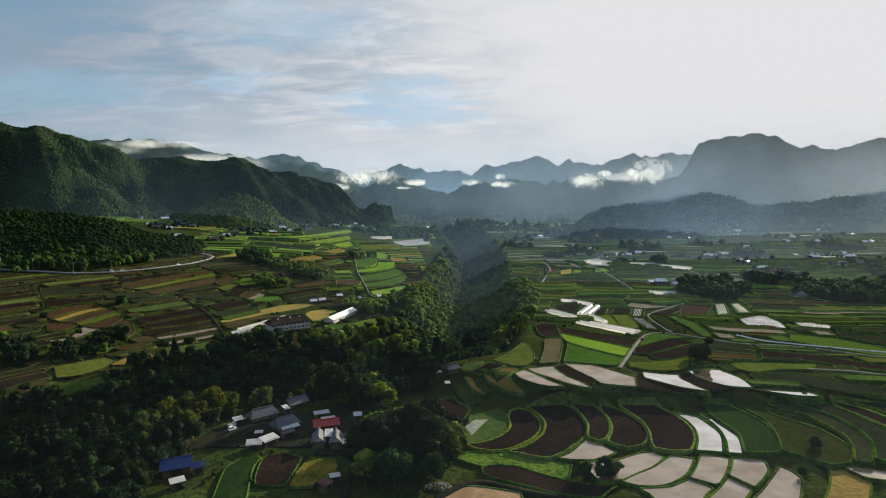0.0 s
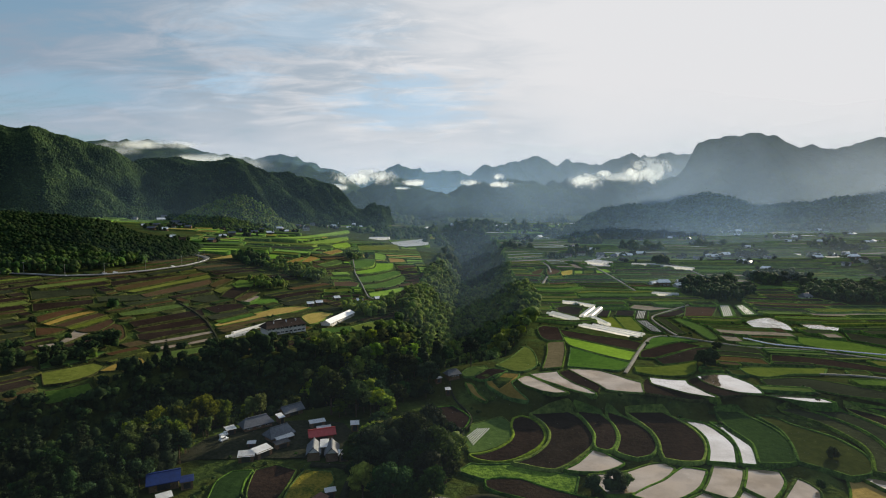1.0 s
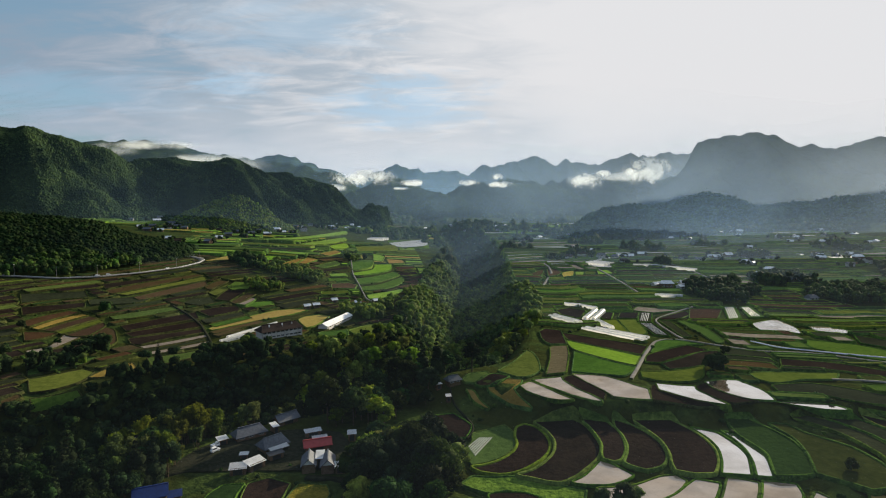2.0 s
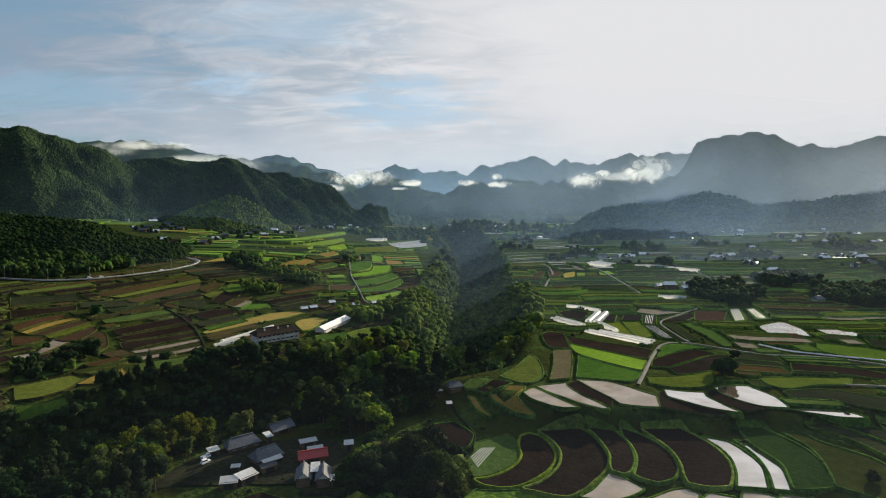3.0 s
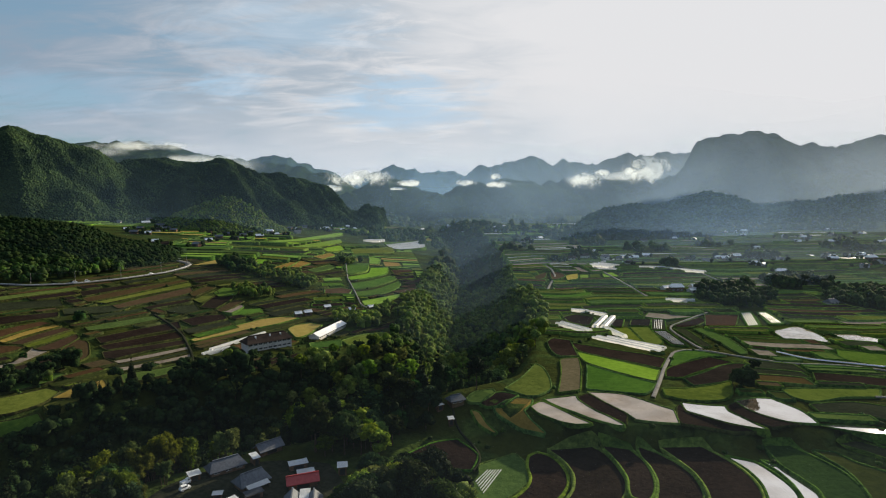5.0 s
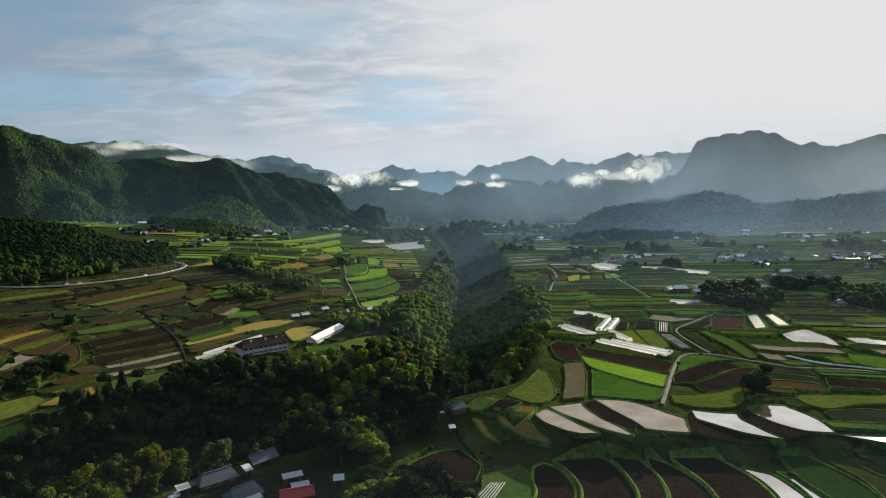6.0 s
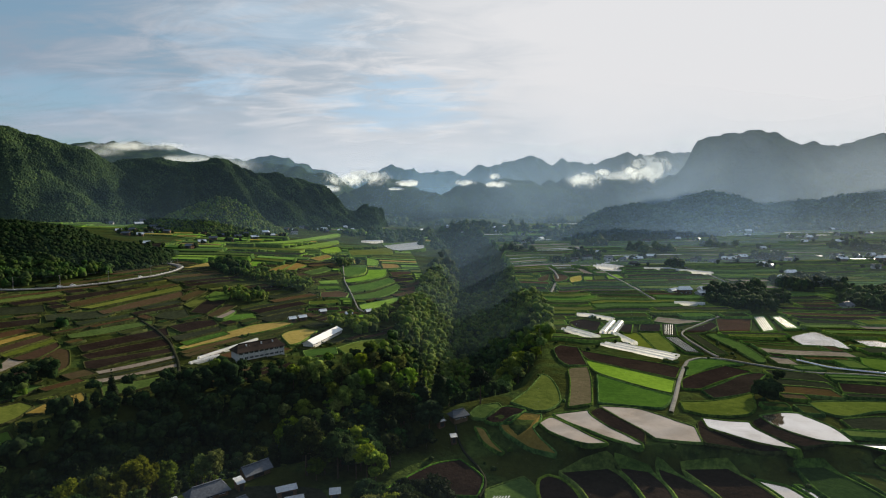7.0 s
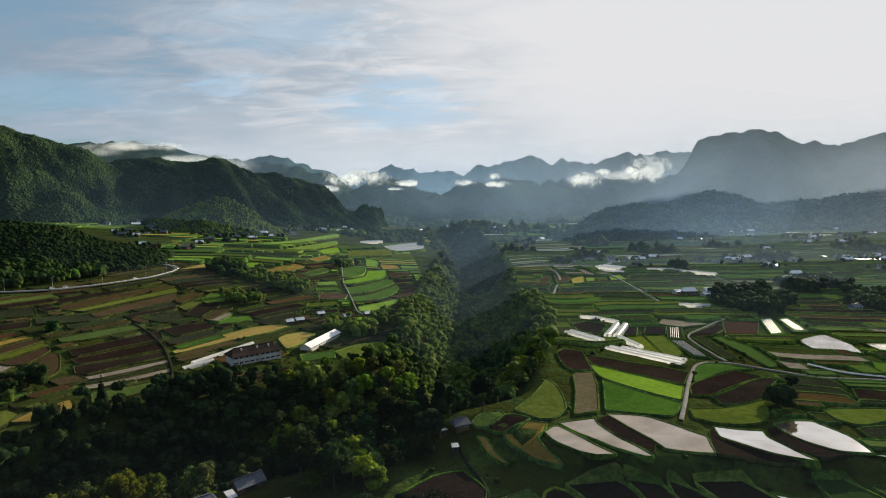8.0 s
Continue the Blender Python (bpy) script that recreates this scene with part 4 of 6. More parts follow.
field("water", [(48.4, 190.8), (54.4, 191.3), (61.1, 192.6), (70.9, 198.0), (76.5, 199.0), (78.2, 195.3), (74.3, 190.4), (67.4, 184.6), (58.8, 179.0), (50.8, 178.3)], bund=0.45, group="lower flooded paddies")
field("water", [(81.8, 195.7), (88.0, 193.0), (85.3, 188.6), (81.3, 182.9), (76.7, 178.6), (71.7, 175.2), (66.4, 174.1), (62.0, 174.8), (58.3, 177.0), (64.3, 181.7), (71.7, 186.5), (77.7, 192.1)], bund=0.45, group="lower flooded paddies")
field("water", [(92.3, 195.9), (96.7, 194.5), (100.2, 192.7), (97.6, 187.9), (93.0, 181.0), (88.4, 175.3), (86.4, 174.9), (81.2, 179.1), (85.5, 185.0), (89.5, 191.4)], bund=0.45, group="lower flooded paddies")
field("water", [(102.5, 193.4), (107.2, 192.5), (111.4, 191.2), (109.4, 184.8), (105.3, 179.6), (101.5, 175.8), (98.5, 172.9), (94.6, 180.4), (98.8, 186.9)], bund=0.45, group="lower flooded paddies")
field("water", [(62.6, 172.6), (71.5, 173.3), (77.0, 176.2), (81.1, 178.9), (84.9, 172.6), (81.9, 169.8), (77.9, 165.7), (65.1, 165.1), (64.2, 169.4)], bund=0.45, group="lower flooded paddies")
field("water", [(94.1, 180.1), (97.9, 173.0), (92.2, 166.8), (89.1, 163.5), (78.1, 163.5), (82.2, 167.5), (87.7, 172.7)], bund=0.45, group="lower flooded paddies")
field("water", [(115.2, 186.9), (116.7, 183.6), (116.7, 178.5), (112.6, 172.2), (106.1, 163.1), (91.4, 163.1), (98.0, 168.7), (105.0, 175.9)], bund=0.45, group="lower flooded paddies")
field("water", [(134.6, 185.6), (138.5, 184.3), (146.4, 181.1), (153.9, 178.3), (149.5, 173.1), (139.8, 176.1), (136.7, 177.6), (135.6, 181.9)], bund=0.45, group="lower flooded paddies")
field("straw", [(131.0, 185.8), (134.9, 186.7), (136.6, 177.9), (135.2, 173.1), (126.4, 162.8), (114.0, 162.8), (124.8, 175.6)])
field("lime", [(75.4, 355.8), (85.3, 344.4), (97.1, 330.9), (106.7, 319.4), (98.4, 302.4), (91.8, 309.0), (83.9, 319.5), (75.3, 333.8), (74.3, 344.9)])
field("lush", [(74.2, 330.1), (82.8, 316.2), (90.6, 306.0), (96.9, 298.8), (91.2, 289.6), (86.8, 285.0), (75.2, 288.2), (63.8, 292.1)])
field("soil", [(77.1, 376.0), (94.3, 360.5), (110.7, 348.5), (118.0, 339.7), (108.6, 322.8), (98.1, 333.6), (85.9, 346.4), (76.8, 357.8)])
field("soil", [(63.4, 380.5), (68.8, 388.3), (77.1, 382.5), (75.5, 369.7), (73.0, 346.8), (64.0, 347.2), (62.2, 352.7), (61.5, 361.9)])
field("fallow", [(61.9, 338.4), (64.9, 342.3), (72.3, 343.0), (69.1, 325.6), (64.0, 305.5), (60.0, 291.5), (52.0, 288.3), (50.2, 288.4), (53.7, 300.5), (59.1, 322.4)])
field("olive", [(27.5, 294.2), (36.9, 309.0), (47.6, 332.3), (49.9, 326.5), (50.1, 311.7), (48.5, 298.5), (46.3, 291.4), (39.9, 284.2), (35.3, 284.4), (31.3, 289.2)])
field("soil", [(15.1, 279.1), (22.2, 287.6), (26.2, 288.3), (31.4, 284.7), (24.2, 274.0), (18.0, 276.4)], tilt=1.0)
field("green", [(9.7, 284.4), (14.3, 290.0), (21.3, 292.5), (22.0, 288.3), (15.2, 280.1), (10.7, 282.0)], tilt=1.0)
field("straw", [(20.6, 273.7), (30.9, 281.5), (36.7, 279.3), (35.1, 273.2), (31.3, 267.2), (32.8, 261.3), (35.9, 255.5), (37.4, 252.8), (33.3, 256.0), (29.0, 259.9), (24.8, 265.7), (21.7, 270.3)], tilt=1.0)
field("straw", [(11.1, 276.9), (14.0, 274.7), (16.3, 268.6), (20.1, 262.0), (18.2, 263.5), (13.6, 269.6)], tilt=1.0)
field("soil", [(111.6, 321.0), (123.7, 330.7), (142.2, 341.9), (146.4, 336.6), (149.7, 331.5), (138.6, 325.3), (121.4, 313.6), (113.0, 307.3), (106.2, 308.4)])
field("soil", [(117.9, 308.0), (129.1, 315.9), (142.0, 326.1), (152.5, 329.5), (154.4, 327.5), (144.7, 317.0), (135.6, 304.1), (124.5, 298.3), (113.5, 295.1), (113.4, 305.0)])
field("olive", [(97.8, 291.5), (107.2, 291.1), (119.9, 294.2), (132.4, 300.4), (125.4, 285.6), (118.3, 277.3), (109.3, 275.2), (100.8, 277.4), (95.4, 282.1)])
field("green", [(115.5, 326.2), (126.0, 346.7), (130.9, 353.1), (139.6, 356.1), (152.7, 344.4), (139.5, 342.9), (124.9, 333.4)])
field("olive", [(149.4, 288.0), (156.8, 289.1), (184.8, 288.0), (191.7, 287.0), (183.6, 277.3), (170.0, 277.9), (156.2, 273.4), (151.0, 273.6), (148.1, 278.7)])
field("soil", [(89.9, 452.4), (99.8, 459.9), (110.2, 449.3), (100.4, 424.2), (96.3, 422.7), (90.0, 431.8), (87.6, 441.0)])
field("soil", [(119.8, 441.8), (129.4, 441.3), (119.5, 415.5), (116.2, 415.7), (114.5, 427.6)])
field("olive", [(115.0, 415.3), (123.8, 416.5), (119.3, 375.8), (116.9, 374.7), (110.0, 389.8)])
field("olive", [(125.6, 416.5), (137.1, 415.9), (131.6, 377.9), (125.4, 369.3), (120.6, 373.3), (122.4, 389.3)])
field("soil", [(135.1, 440.8), (148.1, 440.1), (138.5, 417.7), (127.1, 421.6)])
field("dark", [(149.6, 442.1), (158.5, 441.6), (145.1, 406.2), (136.4, 406.6)])
field("dark", [(136.0, 404.9), (145.4, 405.9), (141.5, 364.9), (133.9, 368.9)])
field("soil", [(156.9, 420.1), (185.5, 445.7), (183.1, 432.7), (167.6, 416.2), (156.9, 413.5)])
field("dark", [(153.2, 411.7), (159.6, 411.4), (154.7, 364.1), (149.2, 363.2)])
field("rice", [(165.2, 409.6), (171.0, 412.5), (173.9, 384.0), (168.2, 351.9), (162.2, 346.6), (164.9, 377.7)])
field("pale", [(155.8, 464.1), (180.7, 446.4), (158.5, 438.1), (146.9, 448.3)])
field("pink", [(193.7, 454.4), (217.3, 453.0), (195.6, 415.6), (176.6, 416.6)])
field("green", [(223.7, 462.4), (232.9, 464.0), (212.9, 415.8), (202.3, 411.4)])
field("green", [(236.0, 461.5), (245.2, 463.0), (231.2, 419.7), (220.5, 418.6)])
field("mirror", [(212.5, 400.4), (234.6, 413.5), (237.4, 408.5), (233.7, 387.5), (226.7, 369.0), (218.2, 377.3), (207.1, 380.5)])
field("mirror", [(244.0, 392.7), (254.8, 390.7), (259.4, 384.7), (262.1, 377.7), (254.9, 368.9), (241.7, 376.0)])
field("deep", [(-75.0, 190.4), (-72.4, 197.0), (-66.0, 197.9), (-66.2, 190.4), (-64.0, 180.0), (-61.4, 168.9), (-71.2, 168.9), (-73.7, 181.1)], bund=0.2)
field("soil", [(-64.6, 197.9), (-58.9, 201.7), (-51.1, 197.9), (-51.2, 190.4), (-51.6, 182.3), (-52.3, 178.1), (-61.0, 178.5), (-62.8, 183.9), (-64.2, 192.2)], bund=0.2)
field("weeds", [(-47.7, 197.9), (-38.7, 196.6), (-36.7, 190.4), (-38.7, 183.9), (-42.3, 177.3), (-49.5, 176.6), (-49.8, 185.1), (-48.9, 192.2)], bund=0.2)
field("soil", [(-20.6, 239.2), (-6.3, 255.6), (4.2, 259.6), (11.1, 246.2), (8.2, 234.3), (-5.8, 235.7)])
field("barley", [(-159.8, 401.2), (-154.6, 420.5), (-143.2, 441.9), (-131.1, 462.6), (-114.3, 472.8), (-108.6, 469.4), (-119.5, 449.7), (-132.9, 433.6), (-144.4, 416.6), (-156.3, 398.6)], tilt=0.9)
field("barley", [(-107.4, 437.3), (-104.9, 448.9), (-96.2, 455.8), (-87.3, 451.9), (-91.0, 422.7), (-96.0, 414.6)], tilt=0.9)
field("pale", [(-164.1, 467.1), (-161.3, 498.1), (-155.8, 487), (-156.8, 463.6)])
field("dark", [(149.8, 269.7), (168.9, 271.7), (184.8, 260.8), (197.9, 245.4), (193.6, 239.8), (174.8, 246.4), (161.7, 257.8), (147.9, 261.3)])
field("dark", [(172.1, 242.3), (191.3, 236.7), (182.3, 225.2), (179.6, 237.2)])
field("soil", [(179.3, 312.4), (204.4, 302.5), (225.2, 280.2), (219.8, 273.2), (196.5, 290.6), (172.6, 300.5)])
field("rice", [(220.1, 353.2), (240.4, 341.3), (252.9, 315.4), (240.8, 300), (223.6, 316.9), (209.4, 335.8)])
field("dark", [(257.2, 365.6), (272.8, 340.8), (260, 324.4), (246.7, 345.2)])
field("film", [(-92.6, 1041.9), (-30.9, 1145.2), (-23.4, 976.1), (-59.5, 930.2), (-81.6, 972.7)])

# ---- woods: where trees stand ----
# clumps of wood between the fields: x, y, radius
LEFT_WOODS = [(-215, 620, 14), (-195, 608, 13), (-172, 598, 14), (-150, 588, 13), (-130, 578, 13), (-154, 522, 12), (-170, 528, 9), (-110, 722, 11), (-104, 735, 9), (-118, 745, 9), (-236, 417, 3), (-202, 322, 9), (-209, 312, 9)]
LEFT_WOODS += [(-196, 340, 4), (-342, 474, 14), (-322, 492, 15), (-306, 520, 13), (-296, 548, 12), (-288, 578, 12), (-368, 462, 15), (-392, 452, 16), (-345, 500, 16), (-330, 530, 16), (-228, 300, 9), (-245, 305, 8), (-70, 470, 13), (-55, 455, 12), (-48, 480, 14)]
RIGHT_WOODS = [(345, 520, 16), (372, 522, 17), (330, 474, 13), (322, 497, 11), (352, 470, 15), (236, 505, 22), (262, 512, 15), (320, 565, 15), (352, 575, 13), (395, 470, 30), (430, 440, 32), (365, 500, 18), (137, 292, 4.2), (270, 556, 11), (268, 527, 9), (243, 542, 7), (330, 590, 14), (460, 560, 22), (500, 620, 25)]
UPPER_WOODS = [(300, 868, 30), (190, 806, 24), (270, 700, 10), (150, 760, 14), (410, 760, 20), (240, 960, 30), (420, 900, 26), (120, 900, 24), (560, 800, 30), (-20, 1080, 26), (60, 1150, 30), (-160, 1120, 20), (230, 1330, 30), (-40, 1350, 40), (60, 1550, 60), (380, 1420, 40), (250, 1750, 60), (-120, 1750, 60)]
BELTS = LEFT_WOODS + RIGHT_WOODS + UPPER_WOODS


GROVE = [(-18, 222, 9), (-8, 205, 12), (-20, 200, 10), (-10, 184, 14), (2, 208, 6), (-24, 185, 9), (-20, 292, 14), (-40, 280, 15), (0, 300, 11), (-26, 262, 10), (-64, 268, 10), (-96, 195, 8), (-98, 175, 12), (-30, 245, 7), (20, 315, 6), (28, 333, 7), (38, 352, 8), (47, 370, 8), (54, 392, 8), (-10, 272, 6), (12, 296, 5), (-2, 292, 6), (-60, 260, 6), (-84, 246, 6), (-96, 235, 8)]


def wooded(x, y):
    """Whether a place is under trees."""
    gap, side = river_gap(np.asarray(x, float), np.asarray(y, float))
    x, y = np.asarray(x, float), np.asarray(y, float)
    reach = np.where(side > 0.5, 30 + 24 * smooth(382, 430, y) - 14 * smooth(520, 590, y), 36 + 15 * smooth(-178, -132, x) + 4 * smooth(400, 520, y)) + 5 * grain(x, y, 30, 2, 8)
    w = (gap < reach) & (y < 1500)
    w |= (side > 0.5) & (x < -93 + 4 * grain(x, y, 20, 2, 9)) & (y < 260)
    rough = 1 + 0.25 * grain(x, y, 10, 2, 5)
    for bx, by, r in BELTS:
        w |= np.hypot(x - bx, (y - by) * 0.8) < r * rough
    for bx, by, r in GROVE:
        w |= np.hypot(x - bx, y - by) < r
    w |= (y > 1000) & (y < 2600) & (grain(x, y, 110, 3, 31) > 0.2)
    w |= np.hypot(x + 38, y - 254) < 12
    w &= ~near_line(x, y, ROADS[0][1], 6.0)
    return w


# ---- terraces in strips ----
ROADS = [  # name, line, width, surface, label, height over the land
    ("road", [(-470, 432), (-420, 446), (-384, 454), (-363, 461), (-341, 467), (-312, 475), (-289, 494), (-268, 523), (-250, 557), (-244, 583), (-245, 600), (-255, 609), (-275, 613)], 4.4, "asphalt_pale", "grey two-lane valley road", 0.9),
    ("path", [(88, 278.5), (98.6, 298.8), (110.8, 323), (124, 347), (130, 355), (140, 357.5)], 1.5, "road", "pale concrete farm lane between fields", 0.35),
    ("path", [(130, 355.5), (146, 357), (153, 348.7), (172, 331.4), (179, 327.3), (193, 325.8), (203, 323.4), (214, 316), (240, 296), (290, 272)], 0.8, "road", "pale farm lane along the terraces", 0.35),
    ("water_channel", [(183, 352), (188, 346), (189.5, 337.5), (201, 331), (225, 318), (260, 302)], 0.8, "mirror", "narrow brimming water channel shining between terraces", 0.55, "water channel"),
    ("path", [(147.5, 357), (146, 361), (147.5, 395), (150, 413), (157, 422), (188, 451.6), (200, 462)], 1.0, "road", "winding pale farm lane", 0.35),
    ("path", [(180, 277), (199, 274), (230, 258), (280, 240)], 0.9, "road", "narrow pale farm lane", 0.55),
]
ROADS += [
    ("path", [(98, 560), (104, 581), (122, 640), (128, 690), (126, 720)], 2.0, "road", "pale lane down the gorge's rim", 0.4),
    ("path", [(-98, 203), (-86, 210), (-85, 224), (-83, 233), (-74, 230), (-55, 218)], 3.0, "yard", "worn farmyard lane", 0.25),
    ("path", [(8, 232), (12.5, 240), (12, 248), (8, 261), (4, 270), (3, 282)], 0.7, "yard", "narrow earth path to the hut", 0.3),
    ("path", [(-205, 445), (-185, 428), (-168, 408), (-150, 378), (-141, 360), (-134, 336)], 1.5, "yard", "earth farm lane between fields", 0.55),
    ("path", [(-111, 713), (-95, 624), (-80, 571), (-67, 519), (-53, 503)], 0.9, "road", "pale lane between rice terraces", 0.7),
    ("path", [(-3, 168), (4, 175), (9, 181), (16, 180), (26, 173), (40, 168)], 2.2, "yard", "earth track beside the muddy paddy", 0.35),
    ("path", [(-30, 165), (-32, 185), (-30, 200), (-50, 203)], 2.2, "yard", "earth track past the grove", 0.25),
    ("path", [(278, 760), (280, 640), (276, 600)], 1.4, "road", "pale straight lane across the terraces", 0.8),
    ("path", [(180, 700), (179, 600), (178, 560), (176, 520)], 1.6, "road", "pale straight lane across the terraces", 0.8),
]

CLEAR = [(-112, 1010), (-110, 1020), (-106, 1031), (242, 687), (270, 665), (195, 502), (188, 703), (194, 708), (200, 713), (-129, 402), (-135, 379), (-78, 415), (-76, 430), (-74, 445), (228, 433), (236, 436), (137, 417), (137, 385), (-95, 412), (-90, 395), (-98, 430), (-62, 440), (-88, 452), (-60, 418), (-100, 448), (-75, 400), (-112, 372), (-98, 376), (-84, 380), (-120, 362), (-62, 456), (104, 468), (115, 459)]   # where greenhouses, barns and beds stand
FAR = [(-564, 916), (-550, 930), (-487, 1005), (-312, 1230), (-300, 1245), (-226, 1231), (-266, 990), (-260, 1150), (-194, 1260),
       (-110, 476), (-104, 482), (-72, 498), (-58, 508), (-93, 503), (-270, 950), (-240, 1010), (-255, 1060), (-400, 850), (-420, 905)]
FAR += [(522, 1070), (561, 959), (596, 969), (696, 968), (498, 725), (328, 587), (307, 483), (340, 593), (230, 763), (229, 547), (212, 548), (373, 751), (326, 730), (362, 638), (367, 698), (555, 1069), (583, 877), (438, 1071), (211, 763), (229, 723), (496, 672), (648, 858), (227, 1250), (187, 1200), (124, 1240)]
FAR += [(350, 602), (336, 610), (356, 588), (520, 735), (480, 740), (470, 715), (505, 700), (390, 745), (405, 760), (350, 735), (310, 745), (540, 890), (620, 900), (575, 930), (640, 960), (480, 1060), (500, 1085), (450, 1050), (170, 770), (190, 780), (250, 770), (275, 790), (150, 1000), (180, 1050), (240, 1080), (300, 1010), (340, 980), (400, 1000)]
FAR += [(-215, 1135), (-190, 1165), (-150, 1150), (-175, 1230), (-120, 1200), (-95, 1260), (-140, 1320), (-60, 1290), (-20, 1340), (-90, 1420), (10, 1420), (60, 1380), (-40, 1500), (90, 1480), (130, 1340), (160, 1420), (-160, 1480), (30, 1580), (110, 1600), (-380, 960), (-430, 985), (-350, 1010), (-470, 960), (-500, 935), (-400, 1030)]
HAMLET = [(-430, 830), (-405, 802), (-426, 858), (-386, 800), (-401, 885), (-383, 867), (-356, 906), (-333, 871), (-301, 822), (-306, 867), (-277, 818), (-284, 868), (-289, 919), (-264, 880), (-272, 950), (-253, 927), (-268, 1072), (-248, 1053), (-248, 1140), (-228, 1121), (-219, 1240), (-212, 1304), (-288, 719), (-294, 769), (-336, 714), (-317, 697), (-206, 1110), (-242, 941)]   # small houses under the left hills
SHEDS = [(165, 1156), (139, 982), (292, 1440), (203, 890), (221, 845), (240, 780), (422, 1058), (424, 980), (547, 1081), (525, 1015), (451, 842), (289, 753), (354, 760), (371, 762), (415, 728), (372, 689), (484, 736), (465, 657), (702, 1061), (637, 856), (205, 555), (224, 543), (331, 596), (337, 508)]   # small farm sheds on the plain


def near_line(x, y, line, reach):
    hit = np.zeros(np.shape(x), bool)
    for (ax, ay), (bx, by) in zip(line, line[1:]):
        ux, uy = bx - ax, by - ay
        f = np.clip(((x - ax) * ux + (y - ay) * uy) / (ux * ux + uy * uy), 0, 1)
        hit |= np.hypot(x - ax - f * ux, y - ay - f * uy) < reach
    return hit


# places already taken by woods, lanes, buildings and fields, on a grid of 2 m
TX0, TY0, TSTEP = -640.0, 140.0, 2.0
TX, TY = np.meshgrid(TX0 + TSTEP * np.arange(720), TY0 + TSTEP * np.arange(700), indexing="ij")
TAKEN = wooded(TX, TY)
for row in ROADS:
    TAKEN |= near_line(TX, TY, row[1], row[2] / 2 + 1.0)
for hx, hy in FAR + CLEAR + SHEDS + HAMLET:
    TAKEN |= np.hypot(TX - hx, TY - hy) < 6.0


def take(rows):
    """Marks the ground of these fields as taken."""
    for row in rows:
        poly = widen(row[0], 0.8)
        i0, j0 = [max(0, int(v)) for v in (poly.min(0) - (TX0, TY0)) // TSTEP]
        i1, j1 = [int(v) + 2 for v in (poly.max(0) - (TX0, TY0)) // TSTEP]
        if i1 > 0 and j1 > 0:
            TAKEN[i0:i1, j0:j1] |= inside(poly, TX[i0:i1, j0:j1], TY[i0:i1, j0:j1])


take(FIELDS)


def terraces(origin, turn, bands, runs, deep, long, kinds, seed, group, wave=5.0, lift=(0.5, 1.5), bund=0.5, edge="bank", tilt=0.0):
    """Strips of fields, band after band up the slope, along wavy contours that neighbours share, cut into lengths and stopping at whatever stands there."""
    rng = np.random.default_rng(seed)
    c, s = math.cos(radians(turn)), math.sin(radians(turn))
    rise = np.r_[0, np.cumsum(deep * rng.uniform(0.55, 1.35, bands))]
    first = len(FIELDS)
    u = np.arange(0, runs, 3.0)

    def place(a, b):
        return origin[0] + a * c - b * s, origin[1] + a * s + b * c

    for k in range(bands):
        low, high = [rise[q] + wave * grain(u, 0 * u + q * 0.31 * deep, 75, 3, seed) for q in (k, k + 1)]
        high = np.maximum(high, low + 3.0)
        fit = np.ones(len(u), bool)
        for f in (0.08, 0.36, 0.64, 0.92):
            x, y = place(u, low + (high - low) * f)
            i, j = np.clip(((x - TX0) / TSTEP).round().astype(int), 0, 719), np.clip(((y - TY0) / TSTEP).round().astype(int), 0, 699)
            fit &= ~TAKEN[i, j]
        a = 0
        while a < len(u) - 2:
            if not fit[a]:
                a += 1
                continue
            want, b = max(3, int(long * rng.uniform(0.45, 1.6) / 3)), a
            while b + 1 < len(u) and fit[b + 1] and b - a < want:
                b += 1
            if b - a >= 2:
                pick = np.unique(np.linspace(a, b, max(3, min(9, (b - a) // 3 + 2))).astype(int))
                pts = [place(u[q], low[q] + 0.25) for q in pick] + [place(u[q], high[q] - 0.25) for q in pick[::-1]]
                field(str(rng.choice(kinds)), pts, height(*np.mean(pts, 0)) + rng.uniform(*lift), steps=2, bund=bund, group=group, edge=edge, tilt=tilt)
            a = b + 1
    take(FIELDS[first:])


RIGHT = ["green", "olive", "deep", "soil", "rice", "green", "dark", "dark", "olive", "moss", "olive", "pink", "soil", "deep", "moss", "pale"]
LEFT = ["green", "soil", "pink", "olive", "barley", "lime", "soil", "green", "straw", "rice"]
terraces((62, 428), -3, 19, 360, 12.0, 75, RIGHT, 21, "terraced fields on the right bank", 24, (0.7, 1.6), 0.6, "bank_sunlit")
terraces((130, 272), -8, 12, 230, 11.0, 55, RIGHT, 22, "terraced fields on the right bank", 14, (0.4, 1.1), 0.5)
terraces((60, 655), 0, 32, 640, 13.5, 90, RIGHT + ["water", "pale", "dark", "film"], 23, "terraced fields on the far plain", 26, (0.9, 2.0), 0.8, "bank_sunlit")
terraces((165, 150), 35, 9, 140, 9.0, 40, ["dark", "olive", "green", "soil", "rice"], 24, "terraced fields on the right bank", 8)
# dark and moss kinds are mixed in to imitate shade on this slope
terraces((-165, 232), 58, 28, 450, 9.5, 60, ["soil", "moss", "pink", "olive", "soil", "pink", "dark", "moss", "dark", "soil"], 25, "terraced fields on the left bank", 9, (0.3, 0.7), 0.4, "bank_olive_shade", 0.75)
terraces((-300, 620), 6, 17, 290, 19.0, 100, ["lime", "green", "lime", "lime", "olive", "rice", "lime", "barley", "green", "olive"], 26, "terraced fields on the left bank", 18, (0.5, 1.0), 0.4, "bank", 0.45)
